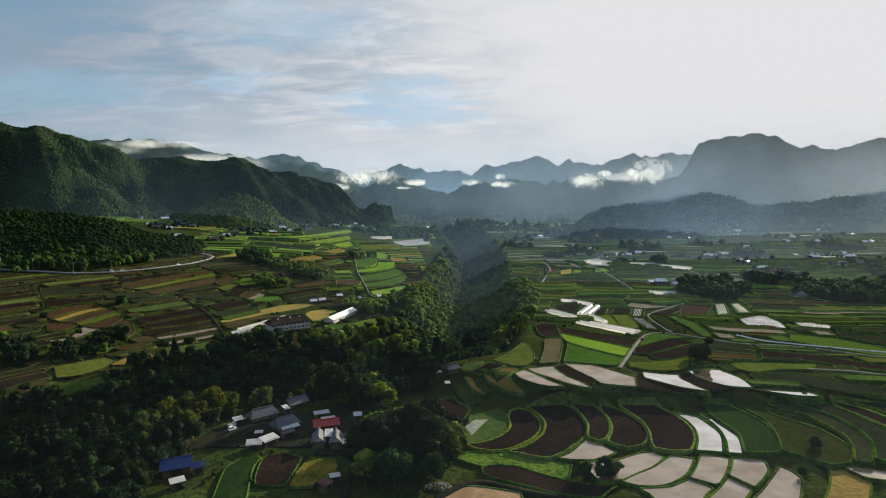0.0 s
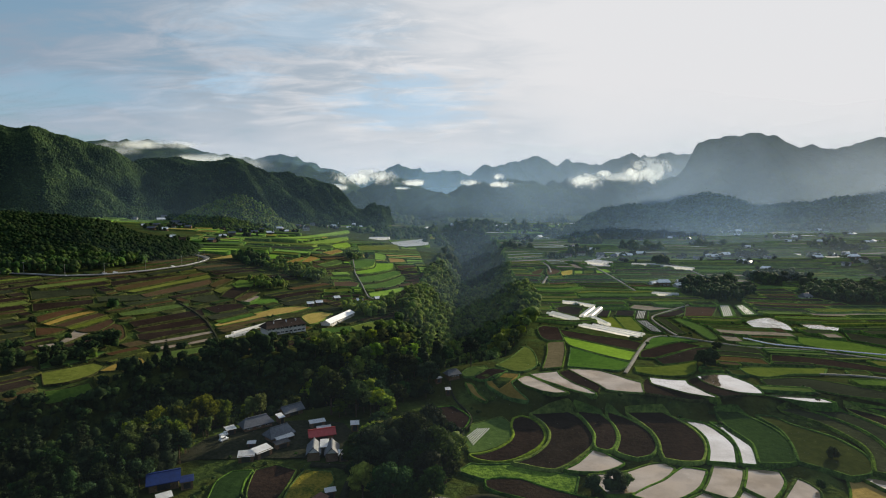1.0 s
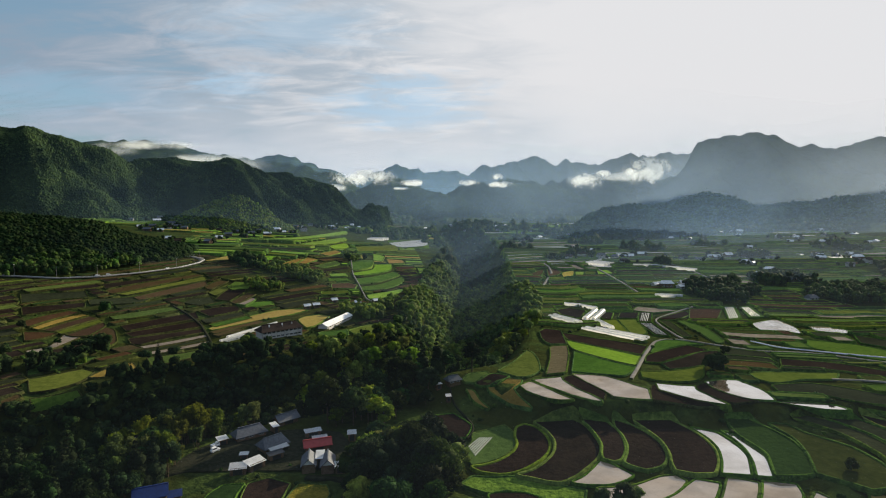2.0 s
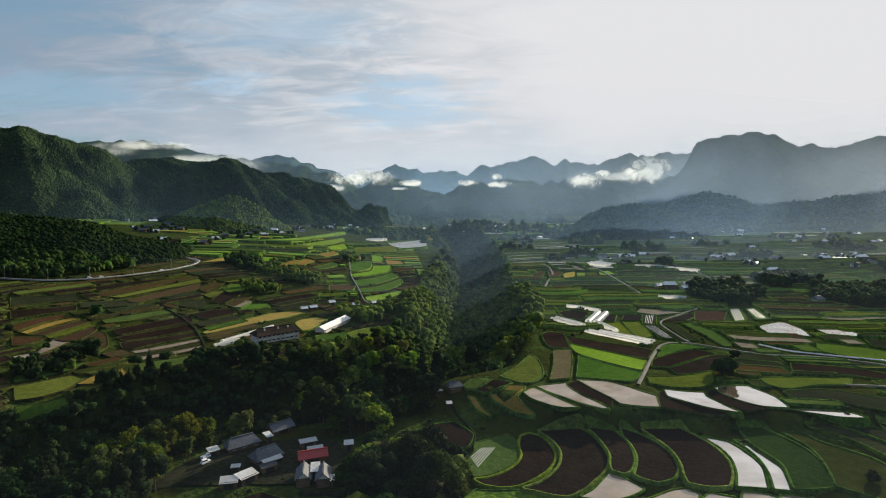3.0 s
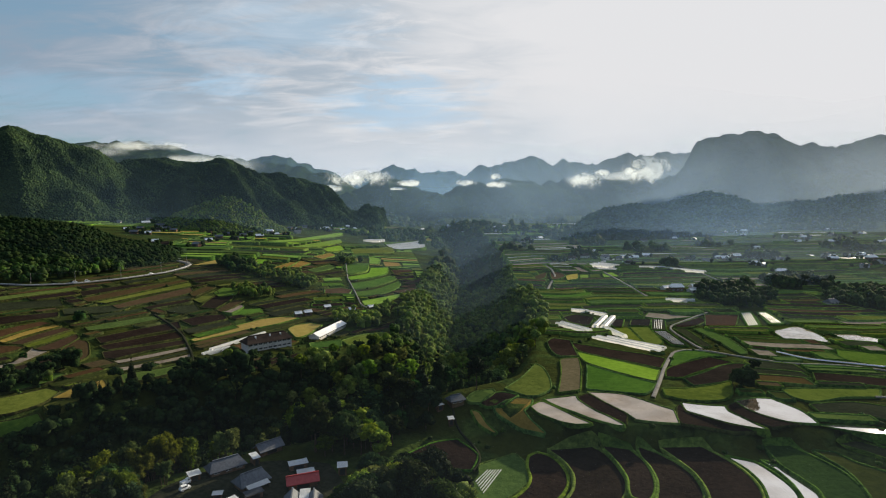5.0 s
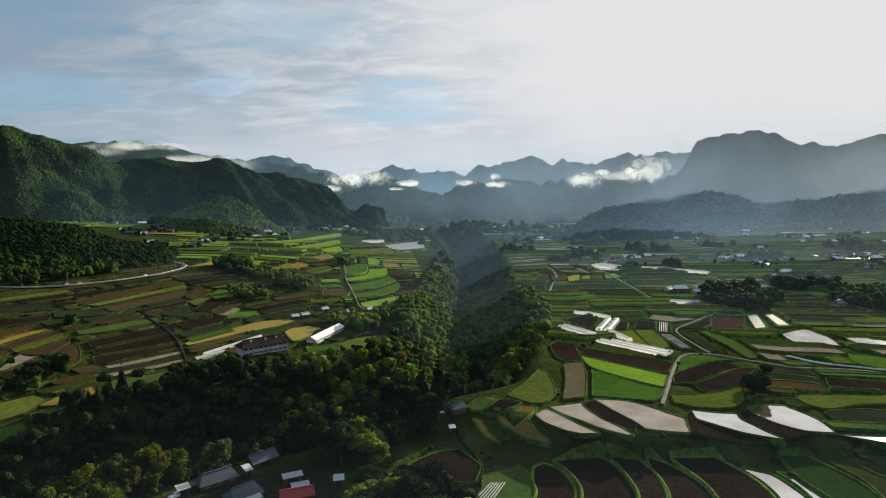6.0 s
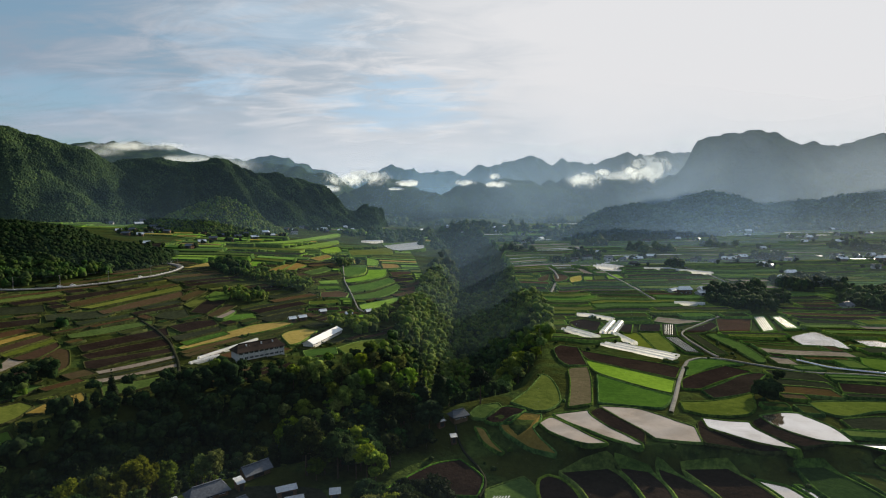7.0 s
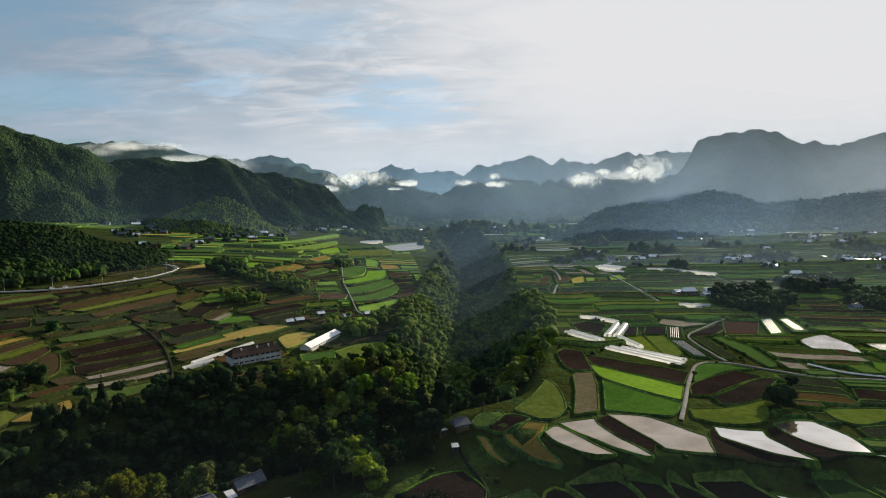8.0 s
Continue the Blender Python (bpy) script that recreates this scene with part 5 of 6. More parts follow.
terraces((-125, 470), 10, 14, 90, 10.0, 55, ["lime", "rice", "green", "lime", "olive", "lime"], 27, "terraced fields on the left bank", 5, (0.4, 0.8), 0.4, "bank", 0.5)
terraces((-430, 810), 5, 10, 200, 17.0, 80, ["lime", "green", "olive", "barley"], 28, "terraced fields under the hills", 9, (0.5, 0.9), 0.4, "bank", 0.5)
terraces((-600, 830), 12, 8, 190, 16.0, 50, ["lime", "green", "olive"], 29, "terraced fields under the hills", 9, (0.8, 1.2), 0.4, "bank_sunlit", 0.75)
# dark kinds here too, imitating the shade on the slope
terraces((-150, 225), 62, 60, 470, 5.0, 55, ["soil", "olive", "pink", "moss", "dark", "pink", "moss", "deep", "dark", "soil"], 31, "terraced fields on the left bank", 7, (0.3, 0.7), 0.4, "bank_olive_shade", 0.8)
terraces((62, 400), -3, 34, 380, 8.0, 60, RIGHT, 32, "terraced fields on the right bank", 22, (0.5, 1.2), 0.5, "bank_sunlit")
terraces((100, 262), -10, 18, 260, 6.0, 50, ["dark", "olive", "moss", "green", "soil"], 33, "terraced fields on the right bank", 12, (0.3, 0.8), 0.4)
terraces((-300, 560), 8, 28, 300, 9.0, 70, ["lime", "green", "olive", "rice", "lime", "barley"], 34, "terraced fields on the left bank", 16, (0.4, 0.8), 0.4, "bank", 0.55)
terraces((-230, 1130), 2, 12, 330, 28.0, 75, ["lime", "green", "olive", "pale", "rice", "barley"], 30, "hazy fields far up the valley", 25, (1.8, 2.4), 1.0, "bank_sunlit", 0.6)
terraces((90, 1150), 0, 14, 330, 26.0, 80, ["lime", "green", "olive", "pale", "rice", "olive", "film"], 35, "hazy fields far up the valley", 25, (1.8, 2.4), 1.0, "bank_sunlit", 0.5)

# ---- ground ----
def spaced(*stretches):
    out = []
    for a, b, d in stretches:
        out.extend(np.arange(a, b, d))
    return np.array(out + [stretches[-1][1]])


GX = spaced((-5200, -1200, 200), (-1200, -720, 26), (-720, -420, 6), (-420, 520, 3.0), (520, 1200, 22), (1200, 5200, 200))
GY = spaced((-2500, -300, 200), (-300, 80, 20), (80, 700, 3.0), (700, 1180, 6.0), (1180, 1560, 14), (1560, 2000, 40), (2000, 4950, 150))
LX, LY = np.meshgrid(GX, GY, indexing="ij")
LZ = ground(LX, LY) + 0.5 * grain(LX, LY, 14, 3, 2) - 0.35
for poly, level, tilt, mean in FIELDS:
    i0, i1 = np.searchsorted(GX, [poly[:, 0].min() - 3, poly[:, 0].max() + 3])
    j0, j1 = np.searchsorted(GY, [poly[:, 1].min() - 3, poly[:, 1].max() + 3])
    block = inside(widen(poly, 2.6), LX[i0:i1, j0:j1], LY[i0:i1, j0:j1])
    LZ[i0:i1, j0:j1] = np.where(block, np.minimum(LZ[i0:i1, j0:j1], level - 0.9 + tilt * (ground(LX[i0:i1, j0:j1], LY[i0:i1, j0:j1]) - mean)), LZ[i0:i1, j0:j1])
tagged(big_mesh("ground", np.stack([LX, LY, LZ], -1).reshape(-1, 3), sheet(*LX.shape), "grass"), "grassy valley land in terraced steps", "ground", kind="structure")

# ---- trees ----
def tree_shape(rng, kind):
    """Crown clumps (x, y, z, radius, flatness) of one tree and its height to the crown."""
    spots = []
    if kind == "cedar":
        tall = rng.uniform(13, 17)
        for k in range(9):
            f = k / 8
            r = 2.6 * (1 - f) + 0.35
            for a in range(3 if f < 0.7 else 1):
                t = a * 2.1 + k * 1.3
                spots.append((0.4 * r * math.cos(t), 0.4 * r * math.sin(t), 3 + f * (tall - 3), r * 0.8, 0.85))
        return spots, 3.0, 0.22
    if kind == "bamboo":
        for k in range(9):
            t, r = rng.uniform(0, 6.28), rng.uniform(0.3, 2.6)
            h = rng.uniform(7, 12)
            for q in range(3):
                spots.append((r * math.cos(t) * (1 + 0.16 * q), r * math.sin(t) * (1 + 0.16 * q), h - 1.9 * (2 - q) - (1.2 if q == 2 else 0), rng.uniform(0.9, 1.4) * (1.15 - 0.15 * q), 1.25))
        return spots, 5.0, 0.08
    wide, tall = rng.uniform(3.2, 4.6), rng.uniform(8.5, 12)
    for k in range(30):
        t, e = k * 2.4 + rng.uniform(-0.5, 0.5), rng.uniform(-0.5, 1.0)
        q = math.sqrt(max(0.04, 1 - e * e)) * rng.uniform(0.6, 0.95)
        spots.append((wide * q * math.cos(t), wide * q * math.sin(t), tall - wide * 0.9 + e * wide * 0.8, wide * rng.uniform(0.2, 0.38), rng.uniform(0.7, 1.0)))
    return spots, tall - wide * 1.5, 0.28


TREE_TEXT = {
    "broadleaf": ("broadleaf_tree", "dark green broadleaf tree with a dense rounded crown", "leaf"),
    "light": ("broadleaf_tree", "yellow-green broadleaf tree with a loose crown", "leaf_bright"),
    "cedar": ("cedar_tree", "tall narrow dark cedar tree with drooping tiers", "needle"),
    "bamboo": ("bamboo_clump", "clump of feathery yellow-green bamboo", "leaf_bamboo"),
}


def tree(kind, seed):
    """One tree: trunk with limbs, and a crown of clumps and leaf sprays."""
    rng = np.random.default_rng(seed)
    spots, fork, thick = tree_shape(rng, kind)
    name, label, leaf = TREE_TEXT[kind]
    root = thing(name, Matrix(), label, "tree" if kind != "bamboo" else "bamboo")
    bm = bmesh.new()

    def limb(a, b, ra, rb):
        a, b = Vector(a), Vector(b)
        turn = (b - a).to_track_quat("Z", "Y").to_matrix().to_4x4()
        bmesh.ops.create_cone(bm, segments=5, radius1=ra, radius2=rb, depth=(b - a).length, matrix=Matrix.Translation((a + b) / 2) @ turn)

    if kind == "bamboo":
        for k in range(0, len(spots), 3):
            x, y, z = spots[k][:3]
            limb((x * 0.5, y * 0.5, -0.5), (x, y, z + 1), 0.07, 0.04)
            part("culm", bm, "bark", root)
            bm = bmesh.new()
    else:
        top = max(s[2] for s in spots)
        limb((0, 0, -1.0), (0, 0, fork + 0.6 * (top - fork)), thick, thick * 0.4)
        for s in spots[::3]:
            limb((0, 0, fork), s[:3], thick * 0.4, thick * 0.12)
    if kind == "bamboo":
        bm.free()
    else:
        part("trunk", bm, "bark", root)
    rag = 0.34 if kind == "bamboo" else 0.26
    size = {"bamboo": 0.5, "cedar": 0.42}.get(kind, 0.52)
    heart = [s for s in spots[::4]] if kind != "bamboo" else []
    core = [(0.7 * a, 0.7 * b, c - 0.3, 1.5 * r, 1.0) for a, b, c, r, f in heart]
    verts, faces = join(lumps(rng, core + [(a, b, c, 0.72 * r, f) for a, b, c, r, f in spots], False, rag), leaves(rng, spots, 2400, 0.78 * size))
    crown = big_mesh("crown", verts, faces, leaf)
    crown.parent = root
    return root


rng = np.random.default_rng(77)
STOCK = {kind: [tree(kind, 100 + 10 * i + k) for k in range(count)] for i, (kind, count) in enumerate((("broadleaf", 5), ("light", 3), ("cedar", 3), ("bamboo", 3)))}
USED = set()


def plant(kind, x, y, size=1.0, lift=0.0):
    m = pose(x, y, height(x, y) + lift - 0.3, 0, 0, rng.uniform(0, 360)) @ Matrix.Diagonal((size, size, size * rng.uniform(0.9, 1.12), 1))
    k = int(rng.integers(len(STOCK[kind])))
    if (kind, k) in USED:
        ob = STOCK[kind][k].copy()
        scene.collection.objects.link(ob)
        ob.matrix_basis = m
        for child in STOCK[kind][k].children:
            twin = child.copy()
            scene.collection.objects.link(twin)
            twin.parent = ob
    else:
        USED.add((kind, k))
        STOCK[kind][k].matrix_basis = m


def scatter(x0, x1, y0, y1, gap, keep):
    """Places on a jittered grid for which keep(x, y) holds."""
    gx, gy = np.meshgrid(np.arange(x0, x1, gap), np.arange(y0, y1, gap))
    x, y = gx.ravel() + rng.uniform(-0.45, 0.45, gx.size) * gap, gy.ravel() + rng.uniform(-0.45, 0.45, gx.size) * gap
    k = keep(x, y)
    return x[k], y[k]


NEAR = lambda x, y: (y < 395) & (x > -250) & (x < 200)
HOUSES = [(-79, 236), (-65, 224), (-46, 214), (-66, 250), (-68, 205), (-89, 183), (-36, 233), (5, 284), (2, 272), (-37, 174)]


def clear_of_houses(x, y):
    ok = np.ones(np.shape(x), bool)
    for hx, hy in HOUSES:
        ok &= np.hypot(x - hx, y - hy) > 9
    return ok


tx, ty = scatter(-250, 200, 95, 400, 5.6, lambda x, y: wooded(x, y) & NEAR(x, y) & clear_of_houses(x, y))
order = np.argsort(np.hypot(tx + 5, ty - 70) + 60 * (tx < -110))
BACK, BACK_LIGHT = [], []                            # places of trees too many to keep apart
COUNT = {"broadleaf": 0, "light": 0, "cedar": 0, "bamboo": 0}
for x, y in zip(tx[order], ty[order]):
    bamboo = abs((x + 88) * 0.83 - (y - 240) * 0.42) < 11 and 195 < y < 285
    gapv, sidev = river_gap(np.array(x), np.array(y))
    r = rng.uniform()
    if bamboo and r < 0.8:
        kind = "bamboo"
    elif x > -75 and y > 262 and float(sidev) > 0.5 and x < 0:
        kind = "cedar" if r < 0.6 else "broadleaf"
    elif x > 100:
        kind = "broadleaf"
    # paler kind on the gorge slopes: sunlight there is put into leaf colour
    elif x > 20 and y > 330:
        kind = "light" if r < 0.75 else "broadleaf"
    elif float(sidev) < 0.5 and x > -80 and y > 318:
        kind = "light" if r < 0.65 else "broadleaf"
    # extra cedars among broadleaf woods: dark needles stand in for shade
    elif x < -95 and y < 270:
        kind = "cedar" if r < 0.6 else "light" if r < 0.61 else "broadleaf"
    else:
        grove = x > -45 and y < 265
        kind = "cedar" if r < 0.12 and not grove else "light" if r < (0.34 if grove else 0.16) else "broadleaf"
    if COUNT[kind] < {"broadleaf": 170, "light": 130}.get(kind, 300):
        COUNT[kind] += 1
        big = 1.45 if min(math.hypot(x + 10, y - 197) - 16, math.hypot(x + 38, y - 254) - 12) < 0 else 1.0
        plant(kind, x, y, (1.0 if kind == "light" else big) * rng.uniform(0.7, 1.3))
    else:
        (BACK_LIGHT if kind == "light" else BACK).append((x, y))

# woods farther up the valley
def woods(name, x0, x1, y0, y1, gap, keep, radius, tall, label, mat="canopy"):
    x, y = scatter(x0, x1, y0, y1, gap, keep)
    clump(name, x, y, radius, tall, label, mat)


def clump(name, x, y, radius, tall, label, mat="canopy", twigs=150, side=4):
    z = ground(x, y)
    k = len(x)
    stand = 1 + 0.35 * grain(x, y, 28, 2, 6)
    r = radius * rng.uniform(0.6, 1.4, k) * stand
    h = tall * rng.uniform(0.7, 1.25, k) * stand
    core = np.stack([x, y, z + h - r, r, rng.uniform(0.85, 1.3, k)], 1)
    more = []
    for q in range(side):
        t = rng.uniform(0, 6.28, k)
        rr = r * rng.uniform(0.45, 0.62, k)
        more.append(np.stack([x + r * 0.65 * np.cos(t), y + r * 0.65 * np.sin(t), z + h - r * rng.uniform(0.5, 1.4, k), rr, np.full(k, 0.9)], 1))
    low = np.stack([x, y, z + h * 0.35, r * 0.7, np.full(k, 1.5)], 1)
    spots = np.concatenate([core, low] + more)
    verts, faces = join(lumps(rng, core * np.array([1, 1, 1, 0.8, 1]), False, 0.38), lumps(rng, spots[k:], False, 0.36), leaves(rng, spots, k * twigs, 0.58 * radius / 3.5))
    tagged(big_mesh(name, verts, faces, mat), label, "woods", kind="stuff")


FARTHER = lambda x, y: wooded(x, y) & ~NEAR(x, y)
# where the gorge woods get the canopy colour with sunlight in it
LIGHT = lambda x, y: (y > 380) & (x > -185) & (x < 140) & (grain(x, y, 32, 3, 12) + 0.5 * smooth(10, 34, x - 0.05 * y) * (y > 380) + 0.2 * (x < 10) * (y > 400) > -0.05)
woods("woodland", -420, 520, 90, 760, 6.4, lambda x, y: FARTHER(x, y) & ~LIGHT(x, y), 3.3, 9.5, "thick dark green broadleaf woods filling the river gorge")
woods("woodland", -420, 520, 90, 760, 6.0, lambda x, y: FARTHER(x, y) & LIGHT(x, y), 2.9, 9.0, "sunlit yellow-green broadleaf woods and bamboo along the gorge", "canopy_sunlit")
woods("woodland", -300, 900, 760, 1500, 19.5, FARTHER, 6.2, 9.5, "hazy dark woods along the upper valley")
woods("woodland", -520, 560, 1500, 2600, 30, FARTHER, 9.5, 12, "hazy woods scattered over the valley floor far off")
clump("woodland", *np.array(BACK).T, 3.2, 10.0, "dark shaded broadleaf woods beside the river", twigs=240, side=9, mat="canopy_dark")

if BACK_LIGHT:
    clump("woodland", *np.array(BACK_LIGHT).T, 3.0, 9.5, "sunlit yellow-green woods on the gorge slope", twigs=130, side=6, mat="canopy_sunlit")

# ---- haze sheets and low cloud ----
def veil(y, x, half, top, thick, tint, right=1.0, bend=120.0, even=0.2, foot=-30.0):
    """One curved see-through sheet standing in for valley haze; it thins upwards."""
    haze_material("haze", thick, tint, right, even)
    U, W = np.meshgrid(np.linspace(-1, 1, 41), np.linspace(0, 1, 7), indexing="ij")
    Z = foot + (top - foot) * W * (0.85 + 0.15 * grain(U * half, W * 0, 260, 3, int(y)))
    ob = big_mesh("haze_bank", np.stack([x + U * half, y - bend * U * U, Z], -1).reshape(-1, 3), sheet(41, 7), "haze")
    return tagged(ob, "thin bluish see-through sheet standing in for valley haze", "haze", kind="stuff")


# the nearest sheet is added only to lift the dark tones
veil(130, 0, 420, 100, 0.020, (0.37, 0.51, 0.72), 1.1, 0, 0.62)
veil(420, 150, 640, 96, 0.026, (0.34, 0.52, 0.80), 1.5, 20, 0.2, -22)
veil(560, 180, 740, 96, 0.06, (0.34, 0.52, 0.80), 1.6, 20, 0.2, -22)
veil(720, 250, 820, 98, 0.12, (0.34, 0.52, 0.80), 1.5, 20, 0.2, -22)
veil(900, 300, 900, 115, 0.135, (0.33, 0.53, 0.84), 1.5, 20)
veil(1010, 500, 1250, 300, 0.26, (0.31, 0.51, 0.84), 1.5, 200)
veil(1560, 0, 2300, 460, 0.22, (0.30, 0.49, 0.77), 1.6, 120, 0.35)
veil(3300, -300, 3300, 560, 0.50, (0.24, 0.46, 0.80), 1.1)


def cloud(x, y, z, wide, tall, seed, stuff="mist", label="scrap of white low cloud clinging to the mountainside"):
    """A scrap of low cloud: a billowing ragged sheet."""
    root = thing("cloud", pose(x, y, z), label, "cloud", "low clouds on the mountains")
    T, Q = np.meshgrid(np.linspace(0, 2 * np.pi, 41), np.linspace(0.0, 1, 9), indexing="ij")
    reach = Q * (0.86 + 0.14 * grain(9 * np.cos(T), 9 * np.sin(T) + seed * 31, 3.0, 3, seed))
    X, Z = wide * reach * np.cos(T), tall * reach * np.sin(T)
    Y = 25 * grain(X + seed * 99, Z, 90, 3, seed) - 40 * (1 - reach * reach)
    ob = big_mesh("billow", np.stack([X, Y, Z], -1).reshape(-1, 3), sheet(41, 9), stuff)
    ob.parent = root


BANK = "long soft bank of low cloud behind the ridge"
cloud(-330, 2560, 215, 270, 62, 1)
cloud(-120, 2560, 190, 120, 26, 2)
cloud(-170, 2550, 165, 70, 14, 13)
cloud(-480, 2700, 175, 90, 30, 10)
cloud(-610, 1720, 212, 190, 50, 3, "mist_bank", BANK)
cloud(-730, 1740, 226, 200, 36, 14, "mist_bank", BANK)
cloud(-1010, 1760, 258, 170, 34, 4, "mist_bank", BANK)
cloud(-1330, 2700, 372, 420, 40, 9, "mist_bank", BANK)
cloud(745, 2070, 212, 150, 88, 5)
cloud(640, 2080, 192, 130, 34, 17, "mist_bank")
cloud(525, 2070, 176, 105, 52, 6)
cloud(575, 2060, 202, 60, 26, 15)
cloud(240, 2300, 172, 100, 26, 8)
cloud(225, 2300, 205, 46, 34, 16)
cloud(110, 2300, 180, 90, 24, 12)

# ---- buildings ----
def box(bm, x0, x1, y0, y1, z0, z1):
    v = [bm.verts.new(c) for c in ((x0, y0, z0), (x1, y0, z0), (x1, y1, z0), (x0, y1, z0), (x0, y0, z1), (x1, y0, z1), (x1, y1, z1), (x0, y1, z1))]
    for f in ((3, 2, 1, 0), (4, 5, 6, 7), (0, 1, 5, 4), (1, 2, 6, 5), (2, 3, 7, 6), (3, 0, 4, 7)):
        bm.faces.new([v[k] for k in f])


def boxes(*spans):
    bm = bmesh.new()
    for span in spans:
        box(bm, *span)
    return bm


def pitched(w, d, eave, top, over, hip=0.0, thick=0.22):
    """A roof along x over w by d: gabled, or hipped by so many metres, with thickness."""
    bm = bmesh.new()
    a, b = w / 2 + over, d / 2 + over
    drop = (top - eave) / (d / 2) * over
    low, r = eave - drop, w / 2 + over - hip
    for dz in (0.0, -thick):
        q = [bm.verts.new(c) for c in ((-a, -b, low + dz), (a, -b, low + dz), (a, b, low + dz), (-a, b, low + dz), (-r, 0, top + dz), (r, 0, top + dz))]
        faces = [(0, 1, 5, 4), (2, 3, 4, 5), (1, 2, 5), (3, 0, 4)] if hip else [(0, 1, 5, 4), (2, 3, 4, 5)]
        for f in faces:
            bm.faces.new([q[k] for k in (f if dz == 0 else f[::-1])])
        ring = q if dz == 0 else ring + q
    for i, j in (((0, 1), (1, 2), (2, 3), (3, 0)) if hip else ((0, 1), (1, 5), (5, 2), (2, 3), (3, 4), (4, 0))):
        bm.faces.new([ring[i], ring[i + 6], ring[j + 6], ring[j]])
    return bm


def gable_walls(w, d, eave, top):
    bm = bmesh.new()
    prof = [(-d / 2, -1.0), (d / 2, -1.0), (d / 2, eave), (0, top), (-d / 2, eave)]
    rows = [[bm.verts.new((x, y, z)) for y, z in prof] for x in (-w / 2, w / 2)]
    bm.faces.new(rows[0][::-1])
    bm.faces.new(rows[1])
    for k in range(5):
        bm.faces.new([rows[0][k], rows[0][(k + 1) % 5], rows[1][(k + 1) % 5], rows[1][k]])
    return bm


def window(root, x, z, y, wide, tall, out):
    """A window in a long wall: frame standing proud, and a dark pane in it."""
    s = 1 if out > 0 else -1
    fr = part("window", boxes(*[tuple(q) for q in ((x - wide / 2, x + wide / 2, min(y, y + s * 0.06), max(y, y + s * 0.06), z + e, z + e + 0.09) for e in (-tall / 2, tall / 2 - 0.09))],
                              *[(x + e, x + e + 0.08, min(y, y + s * 0.06), max(y, y + s * 0.06), z - tall / 2 + 0.09, z + tall / 2 - 0.09) for e in (-wide / 2, -0.04, wide / 2 - 0.08)]), "metal_white", root)
    part("pane", boxes((x - wide / 2 + 0.08, x + wide / 2 - 0.08, min(y, y + s * 0.03), max(y, y + s * 0.03), z - tall / 2 + 0.09, z + tall / 2 - 0.09)), "glass", fr)


def house(x, y, turn, w, d, eave, rise, roof, wall, label, hip=0.0, storeys=1, lean=False, windows=True, base=None, over=0.8, gable=""):
    """A farmhouse or shed: walls, pitched roof with ridge cap, windows, door, and a lean-to eave along the front if it has one."""
    z = height(x, y) if base is None else base
    root = thing("house" if windows else "shed", pose(x, y, z, 0, 0, turn), label, "house" if windows else "shed")
    part("wall", boxes((-w / 2, w / 2, -d / 2, d / 2, -1.0, eave)) if hip else gable_walls(w, d, eave, eave + rise), wall, root)
    part("roof", pitched(w, d, eave + 0.05, eave + rise + 0.12, over, hip), roof, root)
    if gable:                                        # boarded triangles under the roof's ends
        for side in (-1, 1):
            bm = bmesh.new()
            rows = [[bm.verts.new((side * (w / 2 + e), q, h)) for q, h in ((-d / 2 + 0.05, eave), (d / 2 - 0.05, eave), (0, eave + rise - 0.05))] for e in (0.01, 0.07)]
            for r in rows:
                bm.faces.new(r)
            for k in range(3):
                bm.faces.new([rows[0][k], rows[0][(k + 1) % 3], rows[1][(k + 1) % 3], rows[1][k]])
            bmesh.ops.recalc_face_normals(bm, faces=bm.faces[:])
            part("gable", bm, gable, root, "white gable")
    part("ridge_cap", boxes((-w / 2 - over + hip, w / 2 + over - hip, -0.22, 0.22, eave + rise + 0.02, eave + rise + 0.34)), roof, root)
    if lean:
        bm = bmesh.new()
        q = [bm.verts.new(c) for c in ((-w * 0.42, -d / 2 - 2.6, eave - 1.0), (w * 0.42, -d / 2 - 2.6, eave - 1.0), (w * 0.42, -d / 2 - 0.02, eave - 0.15), (-w * 0.42, -d / 2 - 0.02, eave - 0.15))]
        bm.faces.new(q)
        bmesh.ops.solidify(bm, geom=bm.faces[:], thickness=0.12)
        part("porch_roof", bm, "metal_white", root, "pale sheet-metal porch roof")
        for px in (-w * 0.4, 0, w * 0.4):
            part("post", boxes((px - 0.08, px + 0.08, -d / 2 - 2.4, -d / 2 - 2.24, -1, eave - 1.0)), "wood", root)
    if windows:
        count = max(2, int(w / 3.2))
        for side in ((-1, 1) if y < 600 else (-1,)):
            for st in range(storeys):
                for k in range(count):
                    window(root, (k + 0.5) * w / count - w / 2, 1.45 + 2.7 * st, side * d / 2, min(1.9, w / count - 0.7), 1.15, side)
        dr = part("door", boxes((w / 2 - 0.02, w / 2 + 0.06, -0.5, 0.5, 0, 2.0)), "wood", root)
        part("door_handle", boxes((w / 2 + 0.06, w / 2 + 0.12, 0.3, 0.36, 0.9, 1.1)), "metal_white", dr)
    else:
        part("door", boxes((-w * 0.22, w * 0.22, -d / 2 - 0.06, -d / 2, 0, min(2.2, eave - 0.2))), "dark_gap", root)
    return root


def flat_shed(x, y, turn, w, d, h, roof, label, slope=0.5):
    """A lean-to store with a single sloping sheet roof."""
    root = thing("shed", pose(x, y, height(x, y), 0, 0, turn), label, "shed")
    part("wall", boxes((-w / 2, w / 2, -d / 2, d / 2, -0.8, h - 0.3)), "wood", root)
    bm = bmesh.new()
    a, b = w / 2 + 0.4, d / 2 + 0.4
